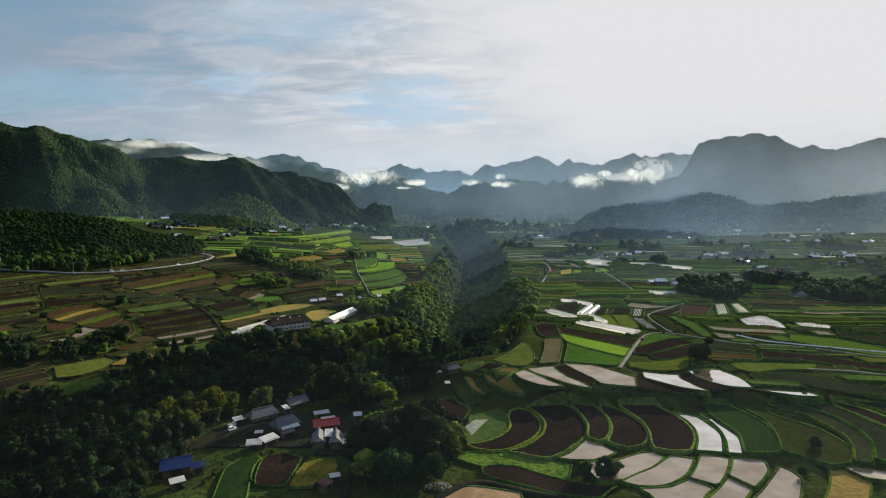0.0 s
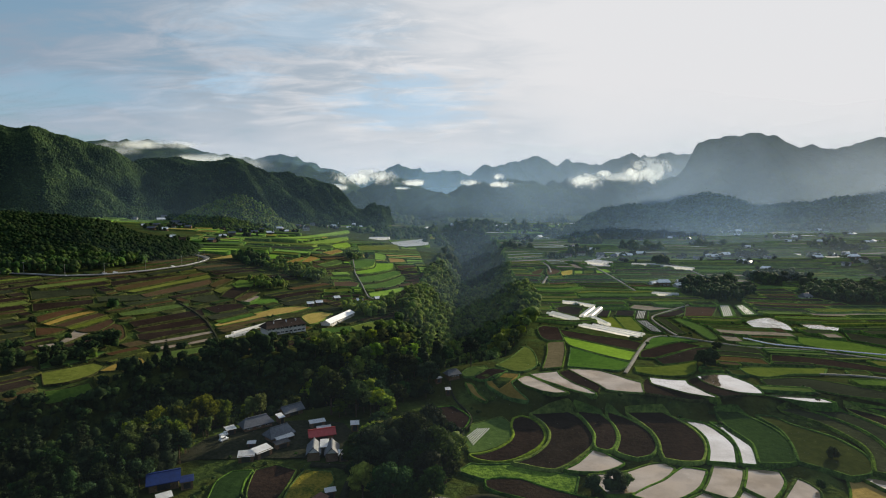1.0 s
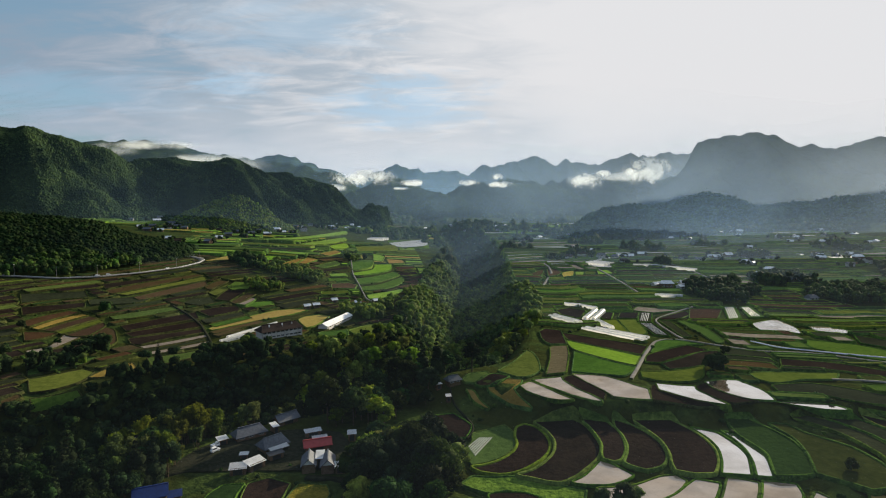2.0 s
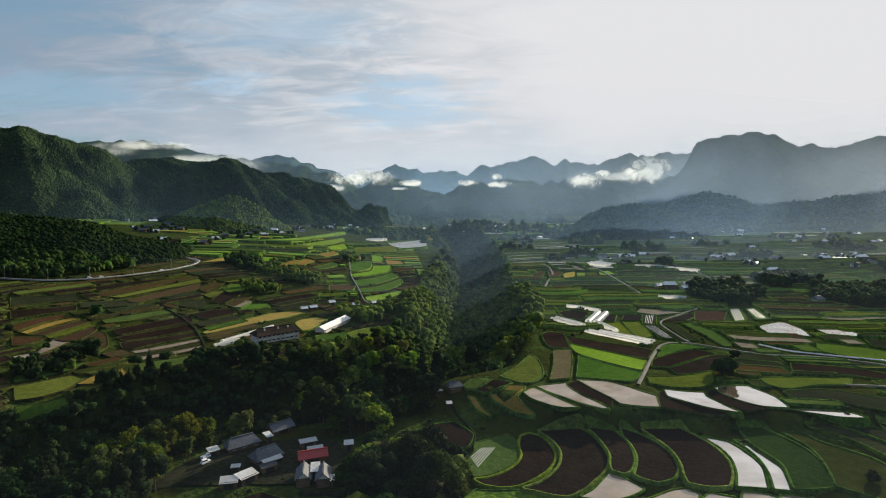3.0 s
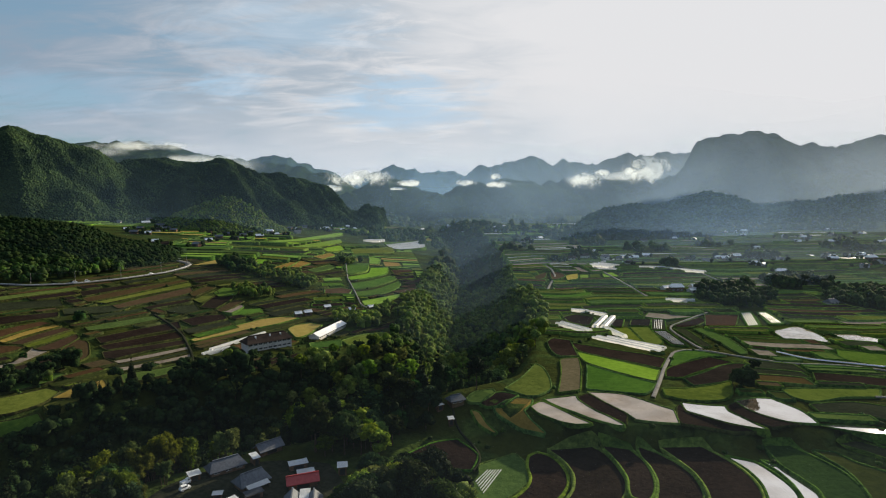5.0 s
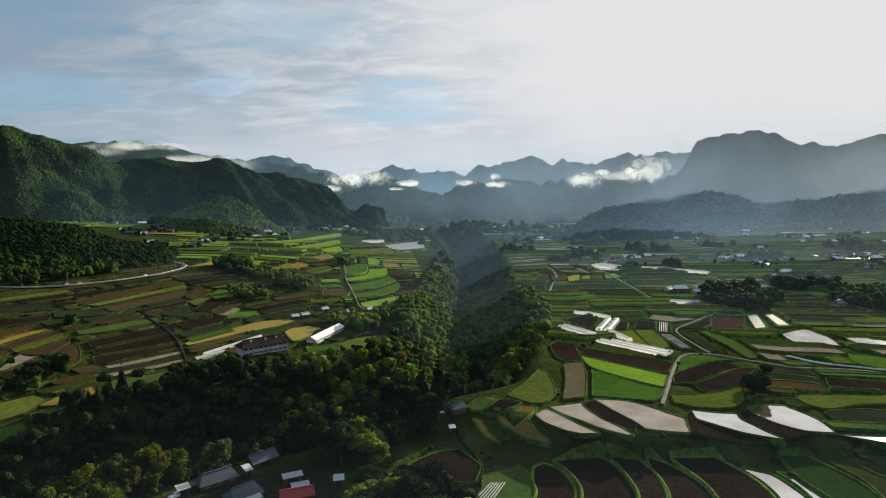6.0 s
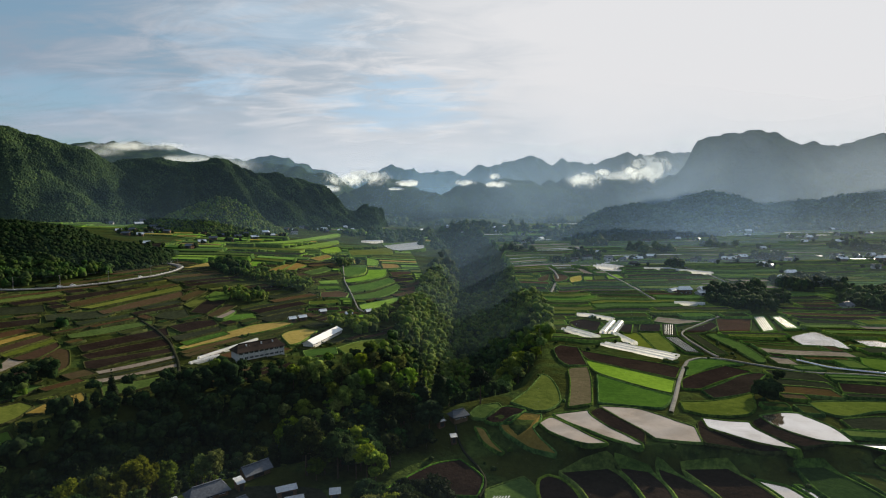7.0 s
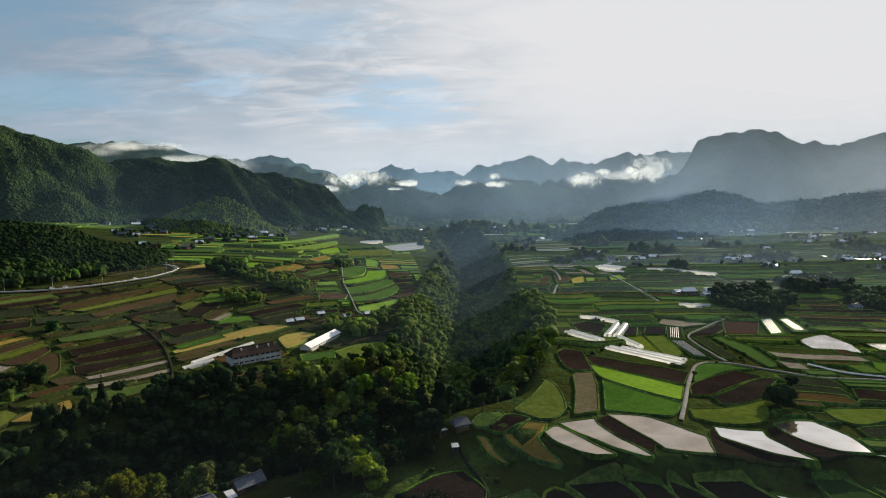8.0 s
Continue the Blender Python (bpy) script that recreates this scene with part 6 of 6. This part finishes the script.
    bm.faces.new([bm.verts.new(c) for c in ((-a, -b, h - slope / 2), (a, -b, h - slope / 2), (a, b, h + slope / 2), (-a, b, h + slope / 2))])
    bmesh.ops.solidify(bm, geom=bm.faces[:], thickness=0.1)
    part("roof", bm, roof, root)
    part("door", boxes((-w * 0.3, w * 0.3, -d / 2 - 0.05, -d / 2 - 0.005, 0, h - 0.7)), "dark_gap", root)
    return root


# farm hamlet by the river
house(-77, 236, 39, 11.3, 5.6, 2.4, 2.0, "tile", "wood", "long single-storey farmhouse with grey tiled roof", hip=2.0)
flat_shed(-85, 229, 39, 3.3, 2.8, 2.6, "metal_white", "small store with pale metal roof beside the farmhouse")
flat_shed(-68.5, 241, 39, 2.0, 3.9, 3.0, "metal_white", "lean-to with pale roof at the farmhouse end")
house(-64.5, 225, 46, 9.0, 6.0, 2.6, 2.2, "tile", "wood", "grey tiled farmhouse with a white porch roof", hip=1.5, lean=True)
flat_shed(-61, 216.5, 40, 5.1, 2.2, 2.3, "tile", "narrow grey-roofed store in the farmyard")
house(-66.5, 251, 46, 8.6, 4.7, 2.3, 1.6, "tile", "wood", "grey-roofed farm store at the wood's edge", windows=False)
house(-47.3, 209.5, 100, 8.0, 4.4, 2.7, 1.9, "tile", "wood", "farmhouse wing with slate-grey roof and white gable", storeys=1, over=0.5, gable="plaster_white")
house(-40.6, 209.0, 100, 8.0, 4.4, 2.7, 1.9, "tile", "wood", "farmhouse wing with slate-grey roof and white gable", storeys=1, over=0.5, gable="plaster_white")
flat_shed(-44.0, 212.3, 10, 2.4, 5.4, 3.4, "metal_white", "white-roofed passage between the two farmhouse wings", 0.6)
house(-47.5, 224, 20, 9.0, 3.4, 2.7, 1.3, "metal_red", "wood", "low barn with a red metal roof", windows=False)
flat_shed(-36.0, 206.5, 10, 3.1, 2.9, 2.6, "metal_white", "small grey lean-to beside the farmhouse")
flat_shed(-52, 236.5, 25, 5.9, 2.4, 2.4, "metal_white", "low pale-roofed store in the yard")
flat_shed(-48, 230.5, 20, 5.1, 1.7, 2.2, "metal_white", "narrow pale-roofed store behind the barn")
flat_shed(-36, 233, 10, 2.8, 2.8, 3.0, "metal_white", "small white hut at the grove's edge")
flat_shed(-66, 209, 52, 5.9, 3.6, 2.8, "metal_white", "open shed with a white sheet roof", 0.9)
flat_shed(-70.5, 205.5, 12, 5.1, 3.1, 2.6, "metal_white", "open shed with a white sheet roof", 0.9)
flat_shed(-72.5, 217, 8, 2.5, 1.2, 1.8, "metal_white", "small white tank shelter in the yard")
house(-91, 187, 25, 8.6, 5.2, 3.0, 1.8, "metal_blue", "wood", "barn with a bright blue metal roof", windows=False)
flat_shed(-83.5, 187, 25, 3.5, 3.4, 2.6, "metal_blue", "lean-to with a bright blue metal roof")
flat_shed(-86, 177, 35, 3.9, 2.6, 2.2, "metal_white", "cluttered lean-to with pale roof")
flat_shed(-37.5, 175, 60, 3.3, 2.8, 2.6, "metal_rust", "rusty red field hut beside a track")
flat_shed(-35.5, 179.5, 20, 2.8, 1.5, 2.6, "metal_white", "white sheet roof by the field hut")
house(4.5, 282, 28, 6.0, 4.2, 2.4, 1.3, "tile", "wood", "grey tiled cottage among trees at the gorge", hip=1.2)
flat_shed(-2.5, 279, 28, 2.7, 2.2, 2.4, "metal_white", "small store beside the cottage")
flat_shed(2.2, 271, 10, 1.9, 1.9, 2.6, "metal_white", "small white pump hut beside the path")


def hall(x, y, turn, w, d):
    """The two-storey white hall with rows of windows and a dark brown hipped roof."""
    root = thing("hall", pose(x, y, height(x, y), 0, 0, turn), "two-storey white hall with rows of dark windows, brown hipped roof", "building")
    part("wall", boxes((-w / 2, w / 2, -d / 2, d / 2, -3, 5.9)), "plaster", root)
    part("roof", pitched(w, d, 6.0, 9.0, 1.0, 3.0), "tile_dark", root)
    part("ridge_cap", boxes((-w / 2 + 2, w / 2 - 2, -0.3, 0.3, 8.8, 9.3)), "tile_dark", root)
    for k in (-0.28, 0.05, 0.3):
        part("roof_vent", boxes((w * k - 0.35, w * k + 0.35, -2.4, -1.7, 7.4, 8.9)), "metal_white", root, "small white roof vent")
    for st in range(2):
        part("floor_band", boxes((-w / 2 - 0.08, w / 2 + 0.08, -d / 2 - 0.08, -d / 2 - 0.002, 0.1 + 2.75 * st, 0.35 + 2.75 * st)), "plaster", root)
        for k in range(9):
            window(root, (k + 0.5) * w / 9 - w / 2, 1.85 + 2.75 * st, -d / 2, 2.3, 1.25, -1)
    for k in range(10):
        part("pilaster", boxes((k * w / 9 - w / 2 - 0.18, k * w / 9 - w / 2 + 0.18, -d / 2 - 0.22, -d / 2 - 0.003, -2, 5.8)), "plaster", root)
    for st in range(2):
        part("window", boxes((w / 2 + 0.002, w / 2 + 0.05, -1.2, 1.2, 1.3 + 2.75 * st, 2.4 + 2.75 * st)), "glass", root)
    return root


hall(-108, 388, 40, 27, 11)


def tunnel(x0, y0, x1, y1, wide, tall, label, ribs=8, z=None):
    """A polytunnel: an arched skin of plastic film over hoops, with end walls and a door."""
    run = math.hypot(x1 - x0, y1 - y0)
    mx, my = (x0 + x1) / 2, (y0 + y1) / 2
    root = thing("greenhouse", pose(mx, my, (height(mx, my) if z is None else z) + 0.5, 0, 0, math.degrees(math.atan2(y1 - y0, x1 - x0))), label, "greenhouse", "polytunnel greenhouses")
    arc = [(wide / 2 * math.cos(a), tall * math.sin(a) ** 0.8) for a in np.linspace(math.pi, 0, 11)]
    arc = [(-wide / 2, -1.2)] + arc + [(wide / 2, -1.2)]
    xs = np.linspace(-run / 2, run / 2, max(4, int(run / 4)))
    skin = [(x, b, c + 0.04 * math.sin(3 * x)) for x in xs for b, c in arc]
    mesh_object("plastic_skin", skin, sheet(len(xs), len(arc)).tolist(), "plastic_film", True, root).visible_shadow = False   # film lets daylight in
    for x in (-run / 2 + 0.05, run / 2 - 0.05):
        mesh_object("end_wall", [(x, b, c) for b, c in arc], [list(range(len(arc)))], "plastic_film", parent=root).visible_shadow = False
    part("door", boxes((-run / 2 - 0.04, -run / 2 + 0.02, -0.6, 0.6, -0.6, tall * 0.7)), "metal_white", root)
    for k in range(ribs):
        x = -run / 2 + (k + 0.5) * run / ribs
        hoop = [(x + e, b * f, c * f if c > 0 else c) for e in (-0.06, 0.06) for f in (1.0, 1.025) for b, c in arc]
        m = len(arc)
        faces = [[m + i, m + i + 1, 3 * m + i + 1, 3 * m + i] for i in range(m - 1)] + [[i, m + i, m + i + 1, i + 1] for i in range(m - 1)] + [[2 * m + i + 1, 3 * m + i + 1, 3 * m + i, 2 * m + i] for i in range(m - 1)]
        mesh_object("hoop", hoop, faces, "metal_white", parent=root)
    return root


for k in range(3):   # triple row beside the brown strip
    tunnel(93 + 3.3 * k + (0 if k < 2 else 3), 389 + 2.6 * k - (0 if k < 2 else 4), 121 + 3.0 * k, 353 + 4.2 * k, 2.6, 0.8, "long white polytunnel in a triple row", z=height(108, 374) - 0.3)
tunnel(78, 424, 91, 400, 3.6, 2.0, "white polytunnel at the gorge's edge")
tunnel(82, 427, 95, 402, 3.6, 2.0, "white polytunnel at the gorge's edge")
tunnel(101, 413, 117, 445, 4.6, 2.3, "bright white polytunnel, one of a pair", 10)
tunnel(106, 411, 122, 443, 4.6, 2.3, "bright white polytunnel, one of a pair", 10)
tunnel(108, 411, 112, 386, 3.4, 1.8, "grey-white low polytunnel beside a field")
tunnel(99, 471, 110, 466, 3.0, 1.6, "pale low polytunnel along a bank")
tunnel(110, 466, 120, 452, 3.0, 1.6, "pale low polytunnel along a bank")
tunnel(-139, 380, -120, 424, 2.6, 1.3, "pale green-white polytunnel behind the hall")
tunnel(-140, 371, -130, 386, 2.8, 1.3, "short pale polytunnel beside the hall")
house(-78, 429, 75, 42, 7.0, 2.3, 1.7, "metal_white", "plaster", "long livestock barn with a pale metal roof", windows=True, over=0.6)
for a, b, c, d in ((229, 690, 256, 684), (256, 684, 284, 645), (185, 505, 206, 498), (180, 716, 196, 690), (186, 722, 202, 694), (193, 727, 208, 700)):
    tunnel(a, b, c, d, 5.5, 2.4, "white polytunnel on the far plain", 6)
for a, b, c, d in ((-128, 1010, -100, 1006), (-126, 1020, -98, 1016), (-122, 1032, -94, 1028)):
    tunnel(a, b, c, d, 7.5, 3.2, "large white greenhouse beside the pond", 6)

# houses farther off
rng = np.random.default_rng(5)
TEXT = [("tile", "plaster", "grey tiled white-walled farmhouse on the plain"), ("metal_white", "plaster", "pale metal-roofed house on the plain"), ("tile_dark", "plaster", "brown-roofed white farmhouse on the plain"), ("metal_white", "wood", "farm building with a shining pale roof")]
for k, (x, y) in enumerate(FAR):
    roof, wall, label = TEXT[int(rng.integers(4))]
    if x < -50 and y < 520:
        house(x, y, float(rng.uniform(0, 40)), float(rng.uniform(4.5, 6.5)), 3.6, 2.3, 1.1, "metal_white", "wood", "small pale-roofed farm shed beside a lane", windows=False, over=0.4)
        continue
    house(x, y, float(rng.uniform(-30, 60)), float(rng.uniform(7, 12)), float(rng.uniform(5, 7)), float(rng.choice([2.8, 2.8, 4.6])), 1.9, roof, wall, label, hip=float(rng.choice([0, 1.5])), storeys=1)

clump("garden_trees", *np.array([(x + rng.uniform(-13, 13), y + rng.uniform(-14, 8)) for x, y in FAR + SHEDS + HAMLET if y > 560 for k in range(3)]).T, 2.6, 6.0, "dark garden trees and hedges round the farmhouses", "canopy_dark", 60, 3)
for x, y in HAMLET:
    house(x, y, float(rng.uniform(-30, 40)), float(rng.uniform(7, 11)), float(rng.uniform(5, 6.5)), 2.7, 1.8, str(rng.choice(["tile", "tile", "tile_dark", "metal_white"])), "wood", "low grey-roofed house among gardens under the hills", windows=False, over=0.6)
for x, y in SHEDS:
    house(x, y, float(rng.uniform(-20, 50)), float(rng.uniform(6, 9)), 4.5, 2.5, 1.3, "metal_white" if rng.uniform() < 0.75 else "tile", "plaster", "small farm shed with a pale roof on the plain", windows=False, over=0.5)

# ---- roads and tracks ----
def road(name, points, wide, mat, label, lift=0.35, cat="road"):
    p = np.array(points, float)
    run = np.r_[0, np.cumsum(np.hypot(*np.diff(p, axis=0).T))]
    s = np.arange(0, run[-1], 3.0)
    x, y = np.interp(s, run, p[:, 0]), np.interp(s, run, p[:, 1])
    kern = np.ones(5) / 5
    x, y = [np.convolve(np.pad(q, 2, mode="edge"), kern, "valid") for q in (x, y)]
    tx, ty = np.gradient(x), np.gradient(y)
    tl = np.hypot(tx, ty)
    nx, ny = -ty / tl, tx / tl
    z = ground(x, y) + lift
    verts = np.concatenate([np.c_[x + nx * wide * e, y + ny * wide * e, z + h] for e, h in ((-0.62, -0.6), (-0.5, 0.0), (0.5, 0.0), (0.62, -0.6))])
    k = len(x)
    i = np.arange(k - 1)
    faces = np.concatenate([np.stack([r * k + i, r * k + i + 1, (r + 1) * k + i + 1, (r + 1) * k + i], 1) for r in range(3)])[:, ::-1]
    return tagged(big_mesh(name, verts, faces, mat), label, cat, kind="structure")


for row in ROADS:
    road(*row)

# farmyard: dark earth, drawn wider to stand in for tree and cloud shade
yard = outline([(-96, 206), (-93, 224), (-80, 238), (-60, 243), (-42, 240), (-33, 222), (-34, 208), (-55, 207), (-68, 207)], 3)
mesh_object("yard", np.c_[yard, ground(yard[:, 0], yard[:, 1]) + 0.12], [list(range(len(yard)))], "yard")
tagged(bpy.data.objects["yard"], "bare earth farmyard between the houses, also filling in for shade", "yard", kind="structure")


# mulched vegetable beds
def beds(corners, count, wide, label, group):
    """Low raised beds under white film, side by side between two ends (a, b) and (d, c)."""
    a, b, c, d = [np.array(q, float) for q in corners]
    for k in range(count):
        f = (k + 0.5) / count
        p, q = a + (b - a) * f, d + (c - d) * f
        run = float(np.linalg.norm(q - p))
        mid = (p + q) / 2
        z = next((row[1] for row in FIELDS if inside(row[0], *mid)), height(*mid) + 0.3) + 0.1
        bm = bmesh.new()
        prof = [(-wide / 2, -0.4), (-wide * 0.38, 0.1), (0, 0.16), (wide * 0.38, 0.1), (wide / 2, -0.4)]
        rows = [[bm.verts.new((x, s, h)) for s, h in prof] for x in (-run / 2, run / 2)]
        for i in range(4):
            bm.faces.new([rows[0][i], rows[1][i], rows[1][i + 1], rows[0][i + 1]])
        for r in rows:
            bm.faces.new(r)
        bmesh.ops.recalc_face_normals(bm, faces=bm.faces[:])
        me = bpy.data.meshes.new("vegetable_bed")
        bm.to_mesh(me)
        bm.free()
        me.materials.append(MAT["plastic_film"])
        ob = new("vegetable_bed", me)
        ob.matrix_basis = pose(*mid, z, 0, 0, math.degrees(math.atan2(q[1] - p[1], q[0] - p[0])))
        tagged(ob, label, "vegetable bed", group)


beds(((222.5, 458.5), (230, 459.5), (212.5, 418.5), (204, 415)), 5, 0.95, "long vegetable bed under white plastic film", "film-covered beds on the terrace")
beds(((235.5, 457.5), (241.5, 459), (231, 423), (224, 423)), 5, 0.6, "long vegetable bed under white plastic film", "film-covered beds on the terrace")
beds(((150, 438.5), (156, 438), (144, 409), (139, 411)), 5, 0.45, "narrow vegetable bed under pale film", "film-covered beds by the lane")
beds(((137, 403.5), (143.8, 403), (141, 368), (135.5, 371)), 6, 0.3, "narrow vegetable bed with greyish film", "film-covered beds by the lane")
beds(((9, 226), (11.2, 217), (19, 233.5), (13.5, 233.5)), 6, 0.4, "short vegetable bed with pale film in the garden", "garden beds")

# ---- vehicles, poles and other small things ----
def car(x, y, turn, paint, label, truck=False):
    root = thing("pickup_truck" if truck else "car", pose(x, y, height(x, y) + (0.92 if x < -200 else 0.28), 0, 0, turn), label, "truck" if truck else "car")
    bm = boxes((-1.75, 1.75, -0.74, 0.74, 0.32, 0.95))
    bmesh.ops.bevel(bm, geom=bm.edges[:], offset=0.09, segments=2, affect="EDGES")
    part("body", bm, paint, root)
    a, b = (0.3, 1.45) if truck else (-1.5, 0.75)
    bm = boxes((a, b, -0.68, 0.68, 0.95, 1.68))
    for v in bm.verts:
        if v.co.z > 1.5:
            v.co.x = (a + b) / 2 + (v.co.x - (a + b) / 2) * 0.78
            v.co.y *= 0.88
    part("cabin", bm, paint, root)
    part("windscreen", boxes((b - 0.12, b - 0.02, -0.56, 0.56, 1.05, 1.5)), "glass", root)
    for s in (-1, 1):
        part("side_window", boxes((a + 0.2, b - 0.25, s * 0.66 - 0.02, s * 0.66 + 0.02, 1.08, 1.48)), "glass", root)
        part("headlight", boxes((1.72, 1.78, s * 0.55 - 0.14, s * 0.55 + 0.14, 0.62, 0.78)), "metal_white", root)
        for wx in (-1.1, 1.1):
            bm = bmesh.new()
            bmesh.ops.create_cone(bm, cap_ends=True, segments=14, radius1=0.29, radius2=0.29, depth=0.2, matrix=pose(wx, s * 0.7, 0.29, 90))
            wheel = part("wheel", bm, "dark_gap", root)
            bm = bmesh.new()
            bmesh.ops.create_cone(bm, cap_ends=True, segments=10, radius1=0.16, radius2=0.16, depth=0.03, matrix=pose(wx, s * 0.81, 0.29, 90))
            part("rim", bm, "metal_white", wheel)
    if truck:
        part("tailgate", boxes((-1.78, -1.72, -0.72, 0.72, 0.95, 1.3)), paint, root)
        for s in (-1, 1):
            part("side_board", boxes((-1.72, 0.25, s * 0.72 - 0.03, s * 0.72 + 0.03, 0.95, 1.3)), paint, root)
    return root


car(-86.5, 226, 62, "metal_white", "small white pickup truck parked in the farmyard", True)
car(-85, 222, 55, "metal_white", "small white car parked beside the yard lane")
car(-289.7, 493.0, 52, "metal_white", "white car standing on the valley road")
car(-255.3, 544.4, 63, "metal_white", "white van-like car on the valley road")
car(-284.3, 499.9, 52, "metal_white", "white car on the valley road near a hut")


def pole(x, y, turn, tall=9.0, base=0.0):
    """A concrete utility pole with a cross-arm and insulators."""
    root = thing("utility_pole", pose(x, y, height(x, y) + base, 0, 0, turn), "slim grey concrete utility pole with cross-arm", "utility pole", "utility poles in the valley")
    bm = bmesh.new()
    bmesh.ops.create_cone(bm, cap_ends=True, segments=8, radius1=0.17, radius2=0.11, depth=tall + 1, matrix=pose(0, 0, tall / 2 - 0.5))
    part("post", bm, "stone", root)
    part("cross_arm", boxes((-0.9, 0.9, -0.06, 0.06, tall - 0.6, tall - 0.48)), "metal_white", root)
    for k in (-0.8, -0.3, 0.3, 0.8):
        bm = bmesh.new()
        bmesh.ops.create_cone(bm, cap_ends=True, segments=6, radius1=0.05, radius2=0.03, depth=0.18, matrix=pose(k, 0, tall - 0.39))
        part("insulator", bm, "plaster", root)


def beside(line, d):
    """A line moved to its left by d metres."""
    p = np.array(line, float)
    e = np.gradient(p, axis=0)
    e /= np.linalg.norm(e, axis=1, keepdims=True)
    return p + d * np.c_[-e[:, 1], e[:, 0]]


def wire(a, b, sag=0.9):
    """A cable that sags between two pole tops."""
    cu = bpy.data.curves.new("cable", "CURVE")
    cu.dimensions, cu.bevel_depth, cu.bevel_resolution = "3D", 0.025, 0
    sp = cu.splines.new("POLY")
    sp.points.add(10)
    for k in range(11):
        f = k / 10
        p = Vector(a).lerp(Vector(b), f) - Vector((0, 0, sag * 4 * f * (1 - f)))
        sp.points[k].co = (*p, 1)
    cu.materials.append(MAT["dark_gap"])
    tagged(new("cable", cu), "thin dark overhead cable between utility poles", "cable", "overhead cables")


for line in (beside(ROADS[0][1][2:-2], 3.4).tolist(),):
    for (ax, ay), (bx, by) in zip(line, line[1:]):
        turn = math.degrees(math.atan2(by - ay, bx - ax)) + 90
        pole(ax, ay, turn, base=0.3)
        for e in (-0.8, 0.8):
            ox, oy = e * math.cos(radians(turn)), e * math.sin(radians(turn))
            wire((ax + ox, ay + oy, height(ax, ay) + 9.1), (bx + ox, by + oy, height(bx, by) + 9.1))
    pole(*line[-1], turn, base=0.3)


# guard rail along the valley road
def guard_rail():
    pts = beside(ROADS[0][1][4:-1], -1.9)
    run = np.r_[0, np.cumsum(np.hypot(*np.diff(pts, axis=0).T))]
    s = np.arange(0, run[-1], 4.0)
    x, y = np.interp(s, run, pts[:, 0]), np.interp(s, run, pts[:, 1])
    z = ground(x, y) + 0.9
    root = thing("guard_rail", Matrix(), "white steel guard rail along the valley road", "guard rail")
    for i in range(len(s)):
        part("post", boxes((x[i] - 0.05, x[i] + 0.05, y[i] - 0.05, y[i] + 0.05, z[i] - 0.1, z[i] + 0.72)), "metal_white", root)
    verts = np.concatenate([np.c_[x + e, y, z + h] for e, h in ((0.1, 0.46), (0.16, 0.60), (0.1, 0.74))])
    k = len(s)
    i = np.arange(k - 1)
    rail = big_mesh("rail", verts, np.concatenate([np.stack([r * k + i, r * k + i + 1, (r + 1) * k + i + 1, (r + 1) * k + i], 1) for r in (0, 1)]), "metal_white")
    rail.parent = root


guard_rail()

# heap of stones beside the muddy paddy
heap = thing("stone_heap", pose(-1.5, 176.5, height(-1.5, 176.5)), "heap of grey field stones beside the muddy paddy", "stone heap")
prng = random.Random(4)
for k in range(46):
    bm = bmesh.new()
    bmesh.ops.create_icosphere(bm, subdivisions=1, radius=prng.uniform(0.25, 0.55))
    f = prng.uniform(0, 1) ** 0.7
    t = prng.uniform(0, 6.28)
    off = Vector((4.2 * f * math.cos(t), 2.2 * f * math.sin(t), 1.1 * (1 - f) + 0.3))
    for v in bm.verts:
        v.co = Vector((v.co.x * 1.3, v.co.y, v.co.z * 0.7)) * prng.uniform(0.8, 1.2) + off
    part("stone", bm, "stone", heap)

# single trees and bushes among the fields
rng = np.random.default_rng(15)
for kind, x, y, size in (("broadleaf", 47, 181, 0.62), ("broadleaf", 54, 181, 0.8), ("light", 58, 183, 0.6), ("broadleaf", 134, 198, 0.45), ("broadleaf", 118, 180, 0.3), ("broadleaf", -225, 345, 0.55), ("broadleaf", -258, 362, 0.7), ("cedar", -155, 322, 0.75), ("cedar", -152, 318, 0.6)):
    plant(kind, x, y, size, -1.6 * size)
for k in range(9):
    plant("cedar", -170 + 3.2 * k + rng.uniform(-0.6, 0.6), 300 + 1.6 * k, 0.42)


def bushes():
    """Scrub on the terrace banks, between the fields."""
    x, y = scatter(-330, 320, 160, 640, 9.0, lambda x, y: ~wooded(x, y) & (grain(x, y, 26, 2, 44) > 0.12))
    keep = np.ones(len(x), bool)
    for row in FIELDS:
        keep &= ~inside(row[0], x, y)
    x, y = x[keep], y[keep]
    k = len(x)
    r = rng.uniform(0.4, 1.3, k)
    spots = np.stack([x, y, ground(x, y) + 0.3 * r, r, rng.uniform(0.7, 1.1, k)], 1)
    verts, faces = join(lumps(rng, spots, rag=0.3), leaves(rng, spots, k * 25, 0.35))
    tagged(big_mesh("scrub", verts, faces, "canopy"), "low green scrub on the terrace banks", "bushes", kind="stuff")


bushes()
